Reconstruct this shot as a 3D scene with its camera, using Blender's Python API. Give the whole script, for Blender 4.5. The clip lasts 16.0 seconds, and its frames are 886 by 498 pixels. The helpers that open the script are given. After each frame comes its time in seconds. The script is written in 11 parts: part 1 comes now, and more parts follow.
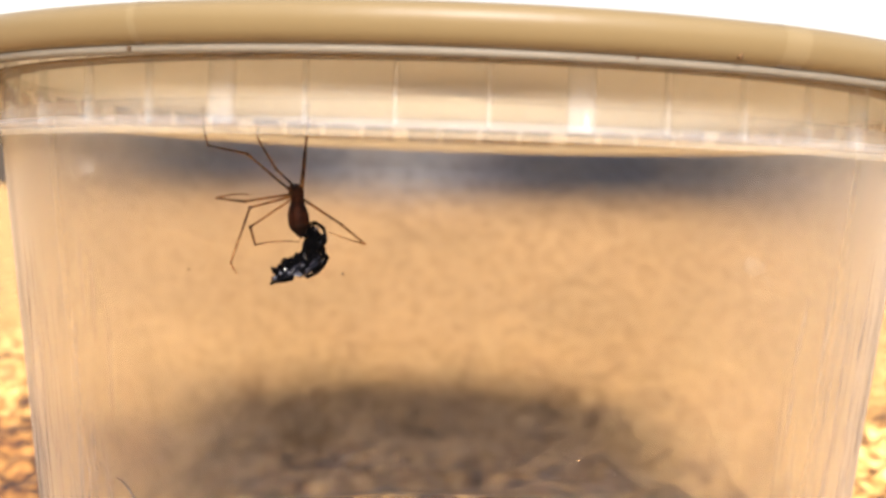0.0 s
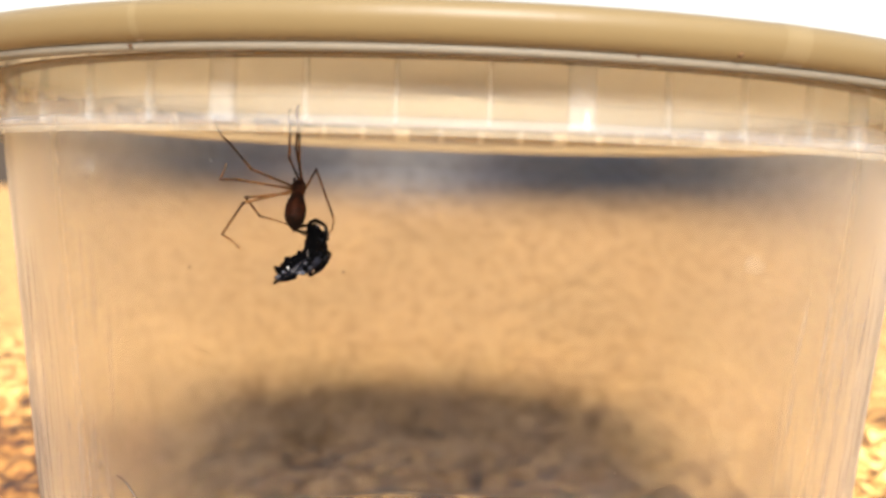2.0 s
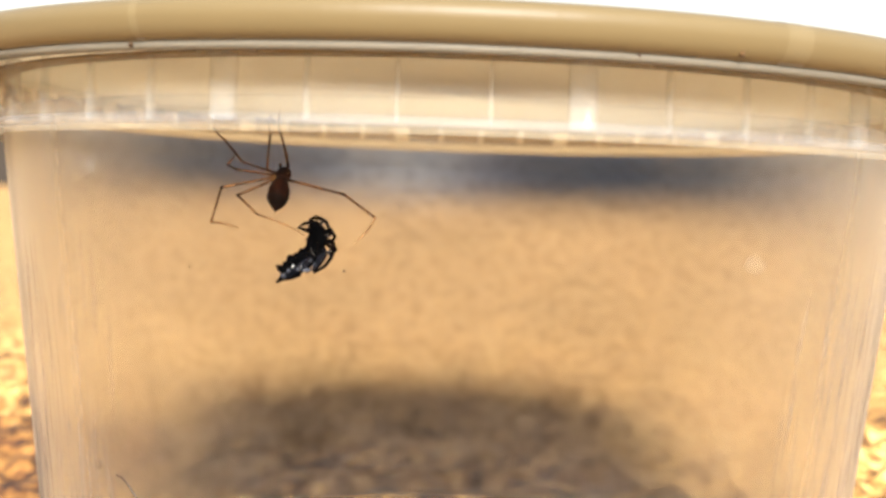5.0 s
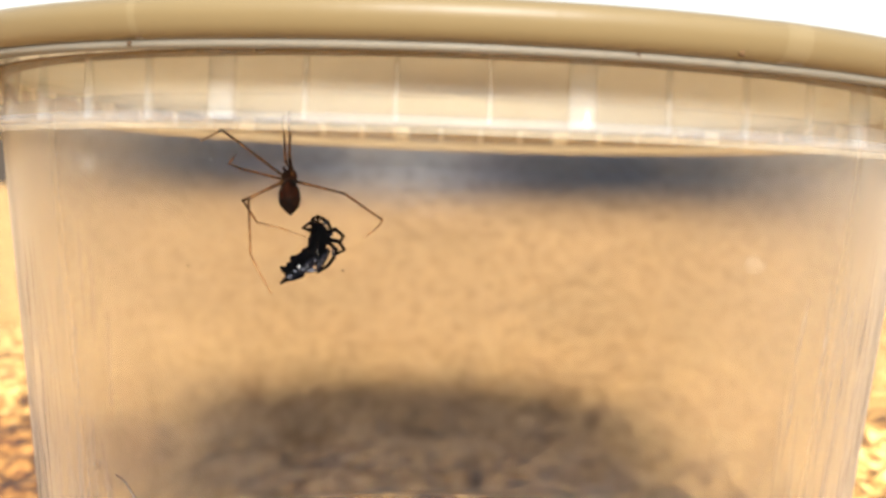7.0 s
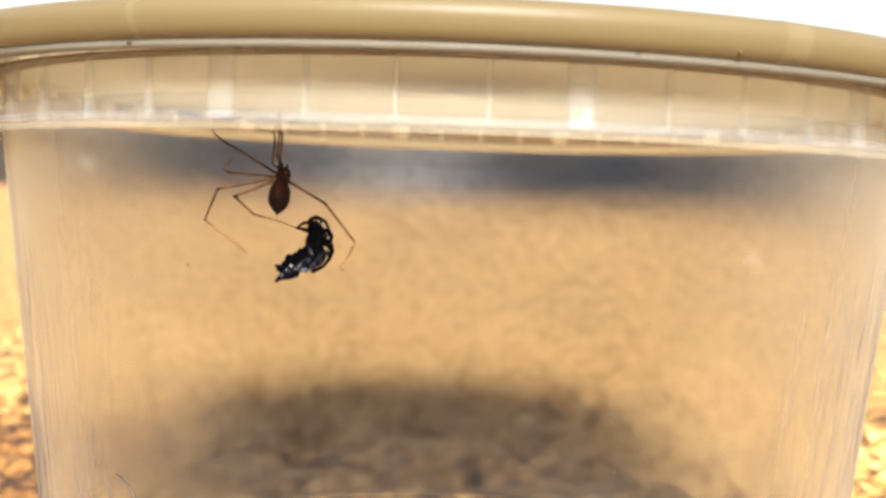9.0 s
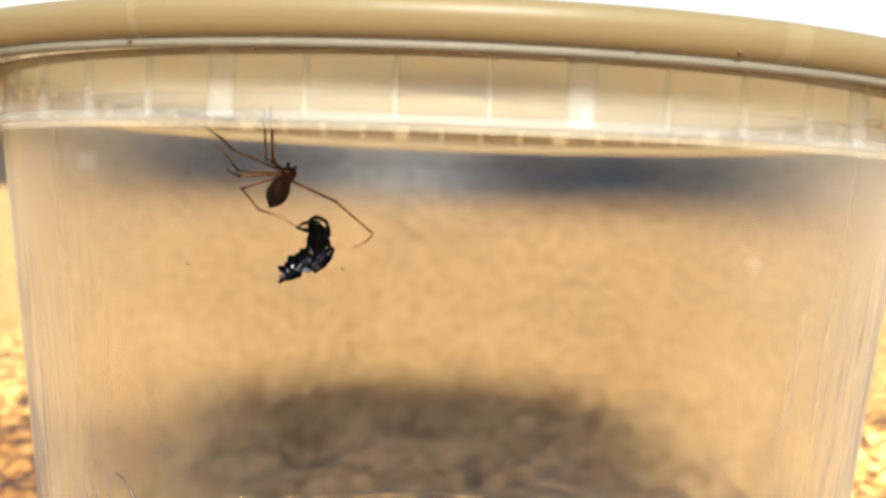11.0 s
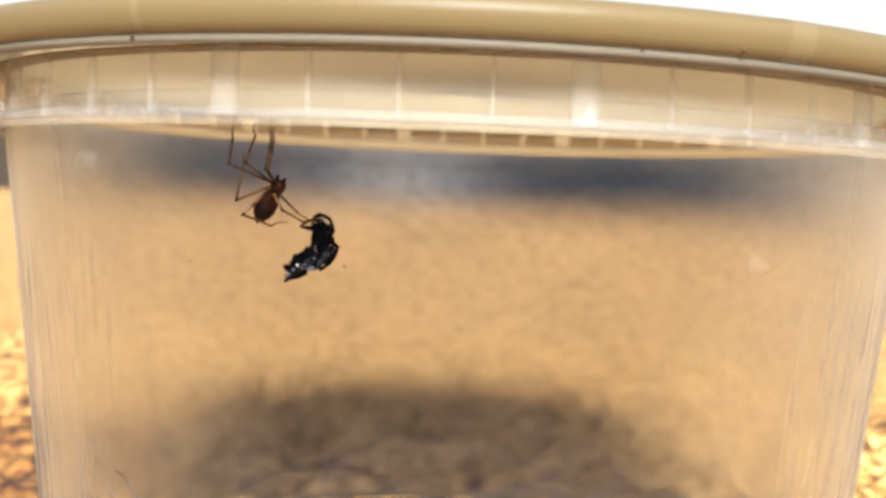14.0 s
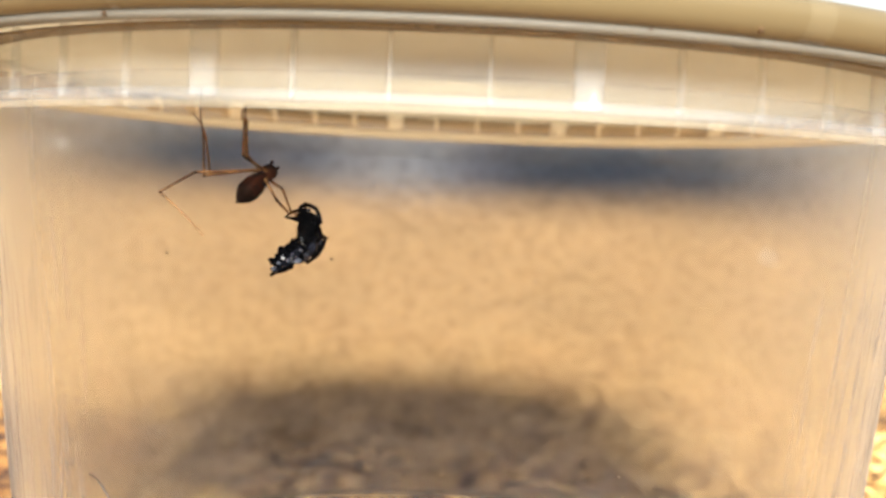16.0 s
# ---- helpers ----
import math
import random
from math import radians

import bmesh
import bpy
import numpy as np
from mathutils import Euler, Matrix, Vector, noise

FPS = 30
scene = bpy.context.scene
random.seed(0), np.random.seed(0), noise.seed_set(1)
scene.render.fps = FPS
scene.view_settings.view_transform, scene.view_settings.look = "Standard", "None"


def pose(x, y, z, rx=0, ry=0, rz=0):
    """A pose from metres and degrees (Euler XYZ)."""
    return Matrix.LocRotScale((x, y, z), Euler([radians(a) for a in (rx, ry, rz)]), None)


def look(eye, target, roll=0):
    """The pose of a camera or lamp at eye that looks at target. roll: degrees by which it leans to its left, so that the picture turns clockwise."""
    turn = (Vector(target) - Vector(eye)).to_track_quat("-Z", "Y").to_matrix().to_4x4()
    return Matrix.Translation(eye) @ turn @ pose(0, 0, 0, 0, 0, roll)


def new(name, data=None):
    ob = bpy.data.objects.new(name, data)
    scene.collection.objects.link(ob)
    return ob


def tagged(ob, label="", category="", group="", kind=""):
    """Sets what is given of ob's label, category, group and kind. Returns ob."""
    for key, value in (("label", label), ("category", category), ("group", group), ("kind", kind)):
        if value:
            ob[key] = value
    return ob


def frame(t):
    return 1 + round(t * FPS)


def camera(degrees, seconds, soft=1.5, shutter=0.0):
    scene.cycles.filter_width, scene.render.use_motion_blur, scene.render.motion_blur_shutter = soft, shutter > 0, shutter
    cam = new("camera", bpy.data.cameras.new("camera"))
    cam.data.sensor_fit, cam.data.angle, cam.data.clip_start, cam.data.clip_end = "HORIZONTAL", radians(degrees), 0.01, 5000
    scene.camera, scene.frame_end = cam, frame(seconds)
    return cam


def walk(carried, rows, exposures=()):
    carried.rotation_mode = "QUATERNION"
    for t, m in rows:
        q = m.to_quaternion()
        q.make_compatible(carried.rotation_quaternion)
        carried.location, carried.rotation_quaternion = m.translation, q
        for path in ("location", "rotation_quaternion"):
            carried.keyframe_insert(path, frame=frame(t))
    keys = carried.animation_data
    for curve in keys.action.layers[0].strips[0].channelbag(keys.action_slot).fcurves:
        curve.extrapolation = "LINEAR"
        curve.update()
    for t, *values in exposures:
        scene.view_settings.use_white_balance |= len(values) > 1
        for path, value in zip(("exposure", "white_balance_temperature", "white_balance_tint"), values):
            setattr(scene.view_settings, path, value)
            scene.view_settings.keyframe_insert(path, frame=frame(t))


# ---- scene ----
# Lengths in metres: a small food tub stands on a stone slab, the eye a hand's width in front of it.
Z0 = 0.060            # height of the lower end of the rim's ribs above the slab
TURN = 0.044          # turn of the first rib, radians
STEP = 2 * math.pi / 48

cam = camera(43.98, 16.0, soft=3.0)
cam.data.dof.use_dof = True
cam.data.dof.focus_distance = 0.103
cam.data.dof.aperture_fstop = 36.0


def eye(x, y, z, pitch, yaw, roll):
    """Camera pose: place in millimetres (z from the ribs' lower end), angles in degrees."""
    return pose(x / 1000, y / 1000, Z0 + z / 1000, 90 + pitch, 0, -yaw) @ pose(0, 0, 0, 0, 0, roll)


walk(cam, [
    (0, eye(-0.46, -147.70, -5.36, -2.956, -0.224, 1.856)),
    (0.5, eye(-0.48, -147.84, -5.51, -2.861, -0.181, 1.878)),
    (1, eye(-0.47, -147.83, -5.57, -2.836, -0.211, 1.867)),
    (1.5, eye(-0.42, -147.80, -5.61, -2.856, -0.249, 1.880)),
    (2, eye(-0.34, -147.78, -5.67, -2.861, -0.316, 1.975)),
    (2.5, eye(-0.37, -147.85, -5.74, -2.856, -0.337, 1.986)),
    (3, eye(-0.49, -147.89, -5.80, -2.833, -0.290, 2.020)),
    (3.5, eye(-0.58, -147.87, -5.88, -2.800, -0.249, 2.005)),
    (4, eye(-0.57, -147.82, -5.86, -2.806, -0.257, 2.014)),
    (6.5, eye(-0.40, -147.54, -5.75, -2.857, -0.270, 2.000)),
    (7, eye(-0.41, -147.53, -5.81, -2.857, -0.262, 2.034)),
    (7.5, eye(-0.39, -147.59, -5.86, -2.833, -0.274, 2.015)),
    (8, eye(-0.25, -147.61, -5.84, -2.845, -0.311, 1.993)),
    (8.5, eye(-0.21, -147.60, -5.79, -2.891, -0.327, 2.022)),
    (9, eye(-0.30, -147.61, -5.82, -2.887, -0.296, 2.059)),
    (11.5, eye(-0.28, -147.72, -6.16, -2.724, -0.319, 2.178)),
    (12, eye(-0.22, -147.79, -6.27, -2.685, -0.352, 2.205)),
    (12.5, eye(-0.23, -147.73, -6.45, -2.618, -0.369, 2.213)),
    (13, eye(-0.22, -147.75, -6.45, -2.626, -0.386, 2.219)),
    (13.5, eye(-0.27, -147.82, -6.60, -2.580, -0.400, 2.265)),
    (14, eye(-0.35, -147.42, -6.64, -2.541, -0.386, 2.349)),
    (14.5, eye(-0.46, -146.76, -6.55, -2.690, -0.344, 2.392)),
    (15, eye(-0.49, -145.71, -6.39, -2.934, -0.206, 2.436)),
    (15.5, eye(-0.57, -144.28, -6.48, -3.027, -0.034, 2.546)),
    (16, eye(-0.55, -141.76, -6.83, -2.984, 0.080, 2.589)),
], exposures=[(0, 2.12, 6080, 16), (3, 2.12, 6050, 10), (8, 2.13, 5860, 8), (11.5, 2.13, 5860, 3), (13.2, 2.13, 5770, 4), (13.9, 2.01, 5790, 7), (15.1, 2.02, 5740, 8), (15.5, 2.13, 5680, 7), (16, 2.15, 5640, 7)])


# ---- world, sun, exposure ----
SUN_EL, SUN_AZ = 29.5, 176.0      # elevation; azimuth from north (+y) clockwise
world = bpy.data.worlds.new("sky")
scene.world = world
world.use_nodes = True
wn = world.node_tree
sky = wn.nodes.new("ShaderNodeTexSky")
sky.sky_type = "NISHITA"
sky.sun_disc = False
sky.sun_elevation = radians(SUN_EL)
sky.sun_rotation = radians(SUN_AZ)
sky.dust_density = 1.5
sky.air_density = 1.6
wn.nodes["Background"].inputs["Strength"].default_value = 0.044
haze = wn.nodes.new("ShaderNodeHueSaturation")          # thin haze takes the blue out of the whole sky
haze.inputs["Saturation"].default_value = 0.22
haze.inputs["Value"].default_value = 1.0
wn.links.new(sky.outputs["Color"], haze.inputs["Color"])
warm = wn.nodes.new("ShaderNodeMix")
warm.data_type, warm.blend_type = "RGBA", "MULTIPLY"
warm.inputs["Factor"].default_value = 1.0
warm.inputs["B"].default_value = (1.08, 0.98, 0.84, 1)
wn.links.new(haze.outputs["Color"], warm.inputs["A"])
wn.links.new(warm.outputs["Result"], wn.nodes["Background"].inputs["Color"])
sun = new("sun", bpy.data.lights.new("sun", "SUN"))
sun.data.energy = 4.8
sun.data.angle = radians(20.0)
sun.data.color = (1.0, 0.96, 0.86)
sd = Vector((math.sin(radians(SUN_AZ)) * math.cos(radians(SUN_EL)), math.cos(radians(SUN_AZ)) * math.cos(radians(SUN_EL)), math.sin(radians(SUN_EL))))
sun.matrix_world = look(sd * 3, (0, 0, 0))


# ---- materials ----
def mat(name):
    m = bpy.data.materials.new(name)
    m.use_nodes = True
    nt = m.node_tree
    return m, nt, nt.nodes["Principled BSDF"], nt.nodes["Material Output"]


def noise_node(nt, scale, detail=4.0, rough=0.55, stretch=None):
    tc = nt.nodes.new("ShaderNodeTexCoord")
    n = nt.nodes.new("ShaderNodeTexNoise")
    n.inputs["Scale"].default_value = scale
    n.inputs["Detail"].default_value = detail
    n.inputs["Roughness"].default_value = rough
    if stretch:
        mp = nt.nodes.new("ShaderNodeMapping")
        mp.inputs["Scale"].default_value = stretch
        nt.links.new(tc.outputs["Object"], mp.inputs["Vector"])
        nt.links.new(mp.outputs["Vector"], n.inputs["Vector"])
    else:
        nt.links.new(tc.outputs["Object"], n.inputs["Vector"])
    return n


def ramp(nt, fac, stops):
    r = nt.nodes.new("ShaderNodeValToRGB")
    e = r.color_ramp.elements
    while len(e) < len(stops):
        e.new(0.5)
    for k, (p, c) in zip(e, stops):
        k.position = p
        k.color = (*c, 1) if len(c) == 3 else c
    nt.links.new(fac, r.inputs["Fac"])
    return r


def bump(nt, height, bsdf, strength, distance):
    b = nt.nodes.new("ShaderNodeBump")
    b.inputs["Strength"].default_value = strength
    b.inputs["Distance"].default_value = distance
    nt.links.new(height, b.inputs["Height"])
    nt.links.new(b.outputs["Normal"], bsdf.inputs["Normal"])


def plastic(name, tint, haze, gloss_rough=0.12, streak=0.0, clear_tint=(1, 1, 1), scatter=0.5, gloss=0.012, edge=0.45, power=2.5, start=0.0):
    """Translucent moulded plastic: part of the light passes straight, part is scattered milky, the surface is glossy."""
    m, nt, p, out = mat(name)
    nt.nodes.remove(p)
    clear = nt.nodes.new("ShaderNodeBsdfTransparent")
    clear.inputs["Color"].default_value = (*clear_tint, 1)
    diff = nt.nodes.new("ShaderNodeBsdfDiffuse")
    diff.inputs["Color"].default_value = (*tint, 1)
    tran = nt.nodes.new("ShaderNodeBsdfTranslucent")
    tran.inputs["Color"].default_value = (*tint, 1)
    milk = nt.nodes.new("ShaderNodeMixShader")
    milk.inputs["Fac"].default_value = scatter
    nt.links.new(diff.outputs[0], milk.inputs[1])
    nt.links.new(tran.outputs[0], milk.inputs[2])
    body = nt.nodes.new("ShaderNodeMixShader")
    n = noise_node(nt, 220.0, 5.0, 0.6, (1, 1, 0.12))
    big = noise_node(nt, 60.0, 3.0)
    add = nt.nodes.new("ShaderNodeMath")
    add.operation = "ADD"
    nt.links.new(n.outputs["Fac"], add.inputs[0])
    nt.links.new(big.outputs["Fac"], add.inputs[1])
    r = nt.nodes.new("ShaderNodeMapRange")
    r.inputs["From Min"].default_value = 0.6
    r.inputs["From Max"].default_value = 1.4
    r.inputs["To Min"].default_value = max(0.0, haze - streak)
    r.inputs["To Max"].default_value = min(1.0, haze + streak)
    nt.links.new(add.outputs[0], r.inputs["Value"])
    nt.links.new(r.outputs[0], body.inputs["Fac"])
    nt.links.new(clear.outputs[0], body.inputs[1])
    nt.links.new(milk.outputs[0], body.inputs[2])
    gl = nt.nodes.new("ShaderNodeBsdfGlossy")
    gl.inputs["Roughness"].default_value = gloss_rough
    lw = nt.nodes.new("ShaderNodeLayerWeight")
    lw.inputs["Blend"].default_value = 0.5
    pw = nt.nodes.new("ShaderNodeMath")
    pw.operation = "POWER"
    pw.inputs[1].default_value = power
    st = nt.nodes.new("ShaderNodeMapRange")
    st.inputs["From Min"].default_value = start
    nt.links.new(lw.outputs["Facing"], st.inputs["Value"])
    nt.links.new(st.outputs[0], pw.inputs[0])
    fr = nt.nodes.new("ShaderNodeMapRange")
    fr.inputs["To Min"].default_value = gloss
    fr.inputs["To Max"].default_value = edge
    nt.links.new(pw.outputs[0], fr.inputs["Value"])
    bn = nt.nodes.new("ShaderNodeBump")
    bn.inputs["Strength"].default_value = 0.6
    bn.inputs["Distance"].default_value = 0.0002
    nt.links.new(n.outputs["Fac"], bn.inputs["Height"])
    nt.links.new(bn.outputs["Normal"], gl.inputs["Normal"])
    mix = nt.nodes.new("ShaderNodeMixShader")
    nt.links.new(fr.outputs[0], mix.inputs["Fac"])
    nt.links.new(body.outputs[0], mix.inputs[1])
    nt.links.new(gl.outputs[0], mix.inputs[2])
    nt.links.new(mix.outputs[0], out.inputs["Surface"])
    return m


def solid(name, stops, scale, rough, bump_d=0.0, metal=0.0, stretch=None, trans=0.0):
    m, nt, p, out = mat(name)
    n = noise_node(nt, scale, 5.0, 0.6, stretch)
    r = ramp(nt, n.outputs["Fac"], stops)
    nt.links.new(r.outputs["Color"], p.inputs["Base Color"])
    p.inputs["Roughness"].default_value = rough
    p.inputs["Metallic"].default_value = metal
    if bump_d:
        bump(nt, n.outputs["Fac"], p, 0.6, bump_d)
    if trans:
        t = nt.nodes.new("ShaderNodeBsdfTransparent")
        mx = nt.nodes.new("ShaderNodeMixShader")
        mx.inputs["Fac"].default_value = trans
        nt.links.new(p.outputs[0], mx.inputs[1])
        nt.links.new(t.outputs[0], mx.inputs[2])
        nt.links.new(mx.outputs[0], out.inputs["Surface"])
    return m


M_BODY = plastic("clear_tub_plastic", (0.88, 0.80, 0.74), 0.0008, 0.4, 0.0008, (0.970, 0.966, 0.958), gloss=0.0, edge=0.85, power=1.7, start=0.12)


def frosted(name, haze, spread, rough, tint):
    """Milky plastic for the half beyond the camera's tangent line: light goes through with a slight spread, blotches
    scatter it.
    """
    m, nt, p, out = mat(name)
    nt.nodes.remove(p)
    re = nt.nodes.new("ShaderNodeBsdfRefraction")
    re.distribution = "BECKMANN"
    re.inputs["IOR"].default_value = 1.05
    re.inputs["Roughness"].default_value = rough
    re.inputs["Color"].default_value = (0.935, 0.935, 0.925, 1)
    diff = nt.nodes.new("ShaderNodeBsdfDiffuse")
    diff.inputs["Color"].default_value = (*tint, 1)
    tran = nt.nodes.new("ShaderNodeBsdfTranslucent")
    tran.inputs["Color"].default_value = (*tint, 1)
    milk = nt.nodes.new("ShaderNodeMixShader")
    nt.links.new(diff.outputs[0], milk.inputs[1])
    nt.links.new(tran.outputs[0], milk.inputs[2])
    big = noise_node(nt, 110.0, 3.0, 0.5, (0.7, 0.7, 1.5))
    fine = noise_node(nt, 520.0, 4.0, 0.65, (0.8, 0.8, 1.25))
    add = nt.nodes.new("ShaderNodeMath")
    add.operation = "MULTIPLY_ADD"
    add.inputs[1].default_value = 0.8
    nt.links.new(fine.outputs["Fac"], add.inputs[0])
    nt.links.new(big.outputs["Fac"], add.inputs[2])
    r = nt.nodes.new("ShaderNodeMapRange")
    r.inputs["From Min"].default_value = 0.70
    r.inputs["From Max"].default_value = 1.10
    r.inputs["To Min"].default_value = max(0.0, haze - spread)
    r.inputs["To Max"].default_value = haze + spread
    nt.links.new(add.outputs[0], r.inputs["Value"])
    stain = ramp(nt, fine.outputs["Fac"], [(0.34, (0.75, 0.735, 0.745)), (0.50, (0.85, 0.842, 0.86)), (0.66, (0.90, 0.895, 0.91))])
    cloud = ramp(nt, big.outputs["Fac"], [(0.28, (0.92, 0.925, 0.94)), (0.72, (1.0, 0.99, 0.975))])
    both = nt.nodes.new("ShaderNodeMix")
    both.data_type, both.blend_type = "RGBA", "MULTIPLY"
    both.inputs["Factor"].default_value = 1.0
    nt.links.new(stain.outputs["Color"], both.inputs["A"])
    nt.links.new(cloud.outputs["Color"], both.inputs["B"])
    nt.links.new(both.outputs["Result"], re.inputs["Color"])
    mix = nt.nodes.new("ShaderNodeMixShader")
    nt.links.new(r.outputs[0], mix.inputs["Fac"])
    nt.links.new(re.outputs[0], mix.inputs[1])
    nt.links.new(milk.outputs[0], mix.inputs[2])
    nt.links.new(mix.outputs[0], out.inputs["Surface"])
    return m


M_REAR = frosted("milky_rear_plastic", 0.026, 0.016, 0.52, (0.86, 0.80, 0.80))
M_BASE = plastic("tub_base_plastic", (0.86, 0.80, 0.72), 0.05, 0.5, 0.04, (0.96, 0.95, 0.94), gloss=0.0002, edge=0.03)
M_FLANGE = plastic("clear_rim_plastic", (0.64, 0.61, 0.57), 0.10, 0.5, 0.05, (0.95, 0.935, 0.90), gloss=0.002, edge=0.25, power=1.6)
M_RIB = plastic("rib_plastic", (0.86, 0.85, 0.82), 0.085, 0.12, 0.05)
M_SLEEVE = plastic("smooth_step_plastic", (0.88, 0.80, 0.74), 0.004, 0.4, 0.003, (0.98, 0.975, 0.96), gloss=0.0002, edge=0.03)
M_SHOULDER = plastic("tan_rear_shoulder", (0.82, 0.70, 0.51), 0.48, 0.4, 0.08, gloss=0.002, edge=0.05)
M_WIDE = plastic("wide_rib_plastic", (0.82, 0.83, 0.86), 0.085, 0.16, 0.05)
M_LIP = plastic("lip_plastic", (0.76, 0.77, 0.80), 0.10, 0.35, 0.05, gloss=0.004)
M_CREAM = plastic("cream_bead_plastic", (0.70, 0.61, 0.46), 0.15, 0.4, 0.05, gloss=0.002, edge=0.1)
M_SIDE = plastic("clear_grazing_plastic", (0.55, 0.44, 0.28), 0.03, 0.5, 0.015, (0.97, 0.96, 0.94), gloss=0.0, edge=0.4, power=1.3, start=0.15)
# near-white colour stands for the lit look of the rear rim
M_LIT_REAR = plastic("lit_rear_plastic", (1.0, 0.95, 0.82), 0.97, 0.3, 0.08, gloss=0.004, scatter=0.25)
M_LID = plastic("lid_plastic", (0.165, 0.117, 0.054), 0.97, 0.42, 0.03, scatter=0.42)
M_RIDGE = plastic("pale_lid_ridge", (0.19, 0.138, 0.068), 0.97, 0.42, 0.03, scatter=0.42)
M_GAP_SHADE = plastic("gap_shade_plastic", (0.23, 0.145, 0.06), 0.7, 0.4, 0.08, gloss=0.004, edge=0.1)
M_SKIRT = plastic("lid_skirt_plastic", (0.225, 0.195, 0.15), 0.75, 0.4, 0.08, gloss=0.004, edge=0.12)
# lid colour brightened for the light on its underside and channel
M_LIDTOP = plastic("lit_lid_plastic", (0.72, 0.645, 0.51), 0.96, 0.3, 0.03, scatter=0.57)
M_SPIDER = solid("spider_brown", [(0.3, (0.006, 0.002, 0.0008)), (0.7, (0.026, 0.008, 0.003))], 900, 0.5, 0.00003)
M_ABDOMEN = solid("spider_abdomen", [(0.42, (0.003, 0.0009, 0.0005)), (0.62, (0.030, 0.008, 0.003))], 760, 0.45, 0.00004)
M_LEG = solid("spider_leg", [(0.40, (0.032, 0.013, 0.005)), (0.60, (0.22, 0.112, 0.046))], 480, 0.5, trans=0.15)
M_THIN = solid("spider_thin_leg", [(0.40, (0.08, 0.038, 0.016)), (0.60, (0.30, 0.160, 0.070))], 480, 0.5, trans=0.3)
M_KNEE = solid("spider_knee", [(0.3, (0.003, 0.001, 0.0005)), (0.7, (0.009, 0.0035, 0.0015))], 900, 0.5)
M_BLACK = solid("insect_black", [(0.3, (0.0001, 0.0001, 0.0002)), (0.75, (0.0006, 0.0006, 0.0009))], 1500, 0.4, 0.00006)
M_WING = solid("insect_wing", [(0.50, (0.001, 0.001, 0.002)), (0.62, (0.012, 0.012, 0.02)), (0.76, (0.09, 0.09, 0.12))], 3400, 0.7, trans=0.2)
M_PATCH = solid("patch_grey", [(0.42, (0.006, 0.006, 0.010)), (0.66, (0.10, 0.10, 0.12))], 3600, 0.8, trans=0.2)
for dull in (M_ABDOMEN, M_SPIDER, M_LEG, M_THIN, M_KNEE):
    dull.node_tree.nodes["Principled BSDF"].inputs["Specular IOR Level"].default_value = 0.02
M_BLACK.node_tree.nodes["Principled BSDF"].inputs["Specular IOR Level"].default_value = 0.004
for dull in (M_WING, M_PATCH):
    dull.node_tree.nodes["Principled BSDF"].inputs["Specular IOR Level"].default_value = 0.05
M_BLACK.node_tree.nodes["Principled BSDF"].inputs["Roughness"].default_value = 0.55
M_SILK = solid("silk", [(0.3, (0.7, 0.7, 0.7)), (0.7, (0.85, 0.85, 0.85))], 900, 0.5, trans=0.8)
M_STREAK_HAZE = plastic("streak_haze_plastic", (0.46, 0.43, 0.41), 0.06, 0.5, 0.04, (0.93, 0.915, 0.90), gloss=0.001, edge=0.02)
M_SPOT = plastic("water_spot", (0.8, 0.75, 0.66), 0.030, 0.4, 0.02, gloss=0.002, edge=0.02)
M_CRUMB = solid("olive_dirt", [(0.3, (0.022, 0.008, 0.0004)), (0.7, (0.075, 0.032, 0.001))], 2500, 0.9, 0.00005)
M_HAIR = solid("dark_hair", [(0.3, (0.012, 0.006, 0.003)), (0.7, (0.03, 0.017, 0.010))], 900, 0.5)
M_DIRT = solid("brown_dirt", [(0.3, (0.04, 0.02, 0.007)), (0.7, (0.09, 0.05, 0.018))], 1500, 0.8)
M_DUST = solid("pale_dust", [(0.3, (0.10, 0.10, 0.10)), (0.7, (0.18, 0.18, 0.18))], 900, 0.8)


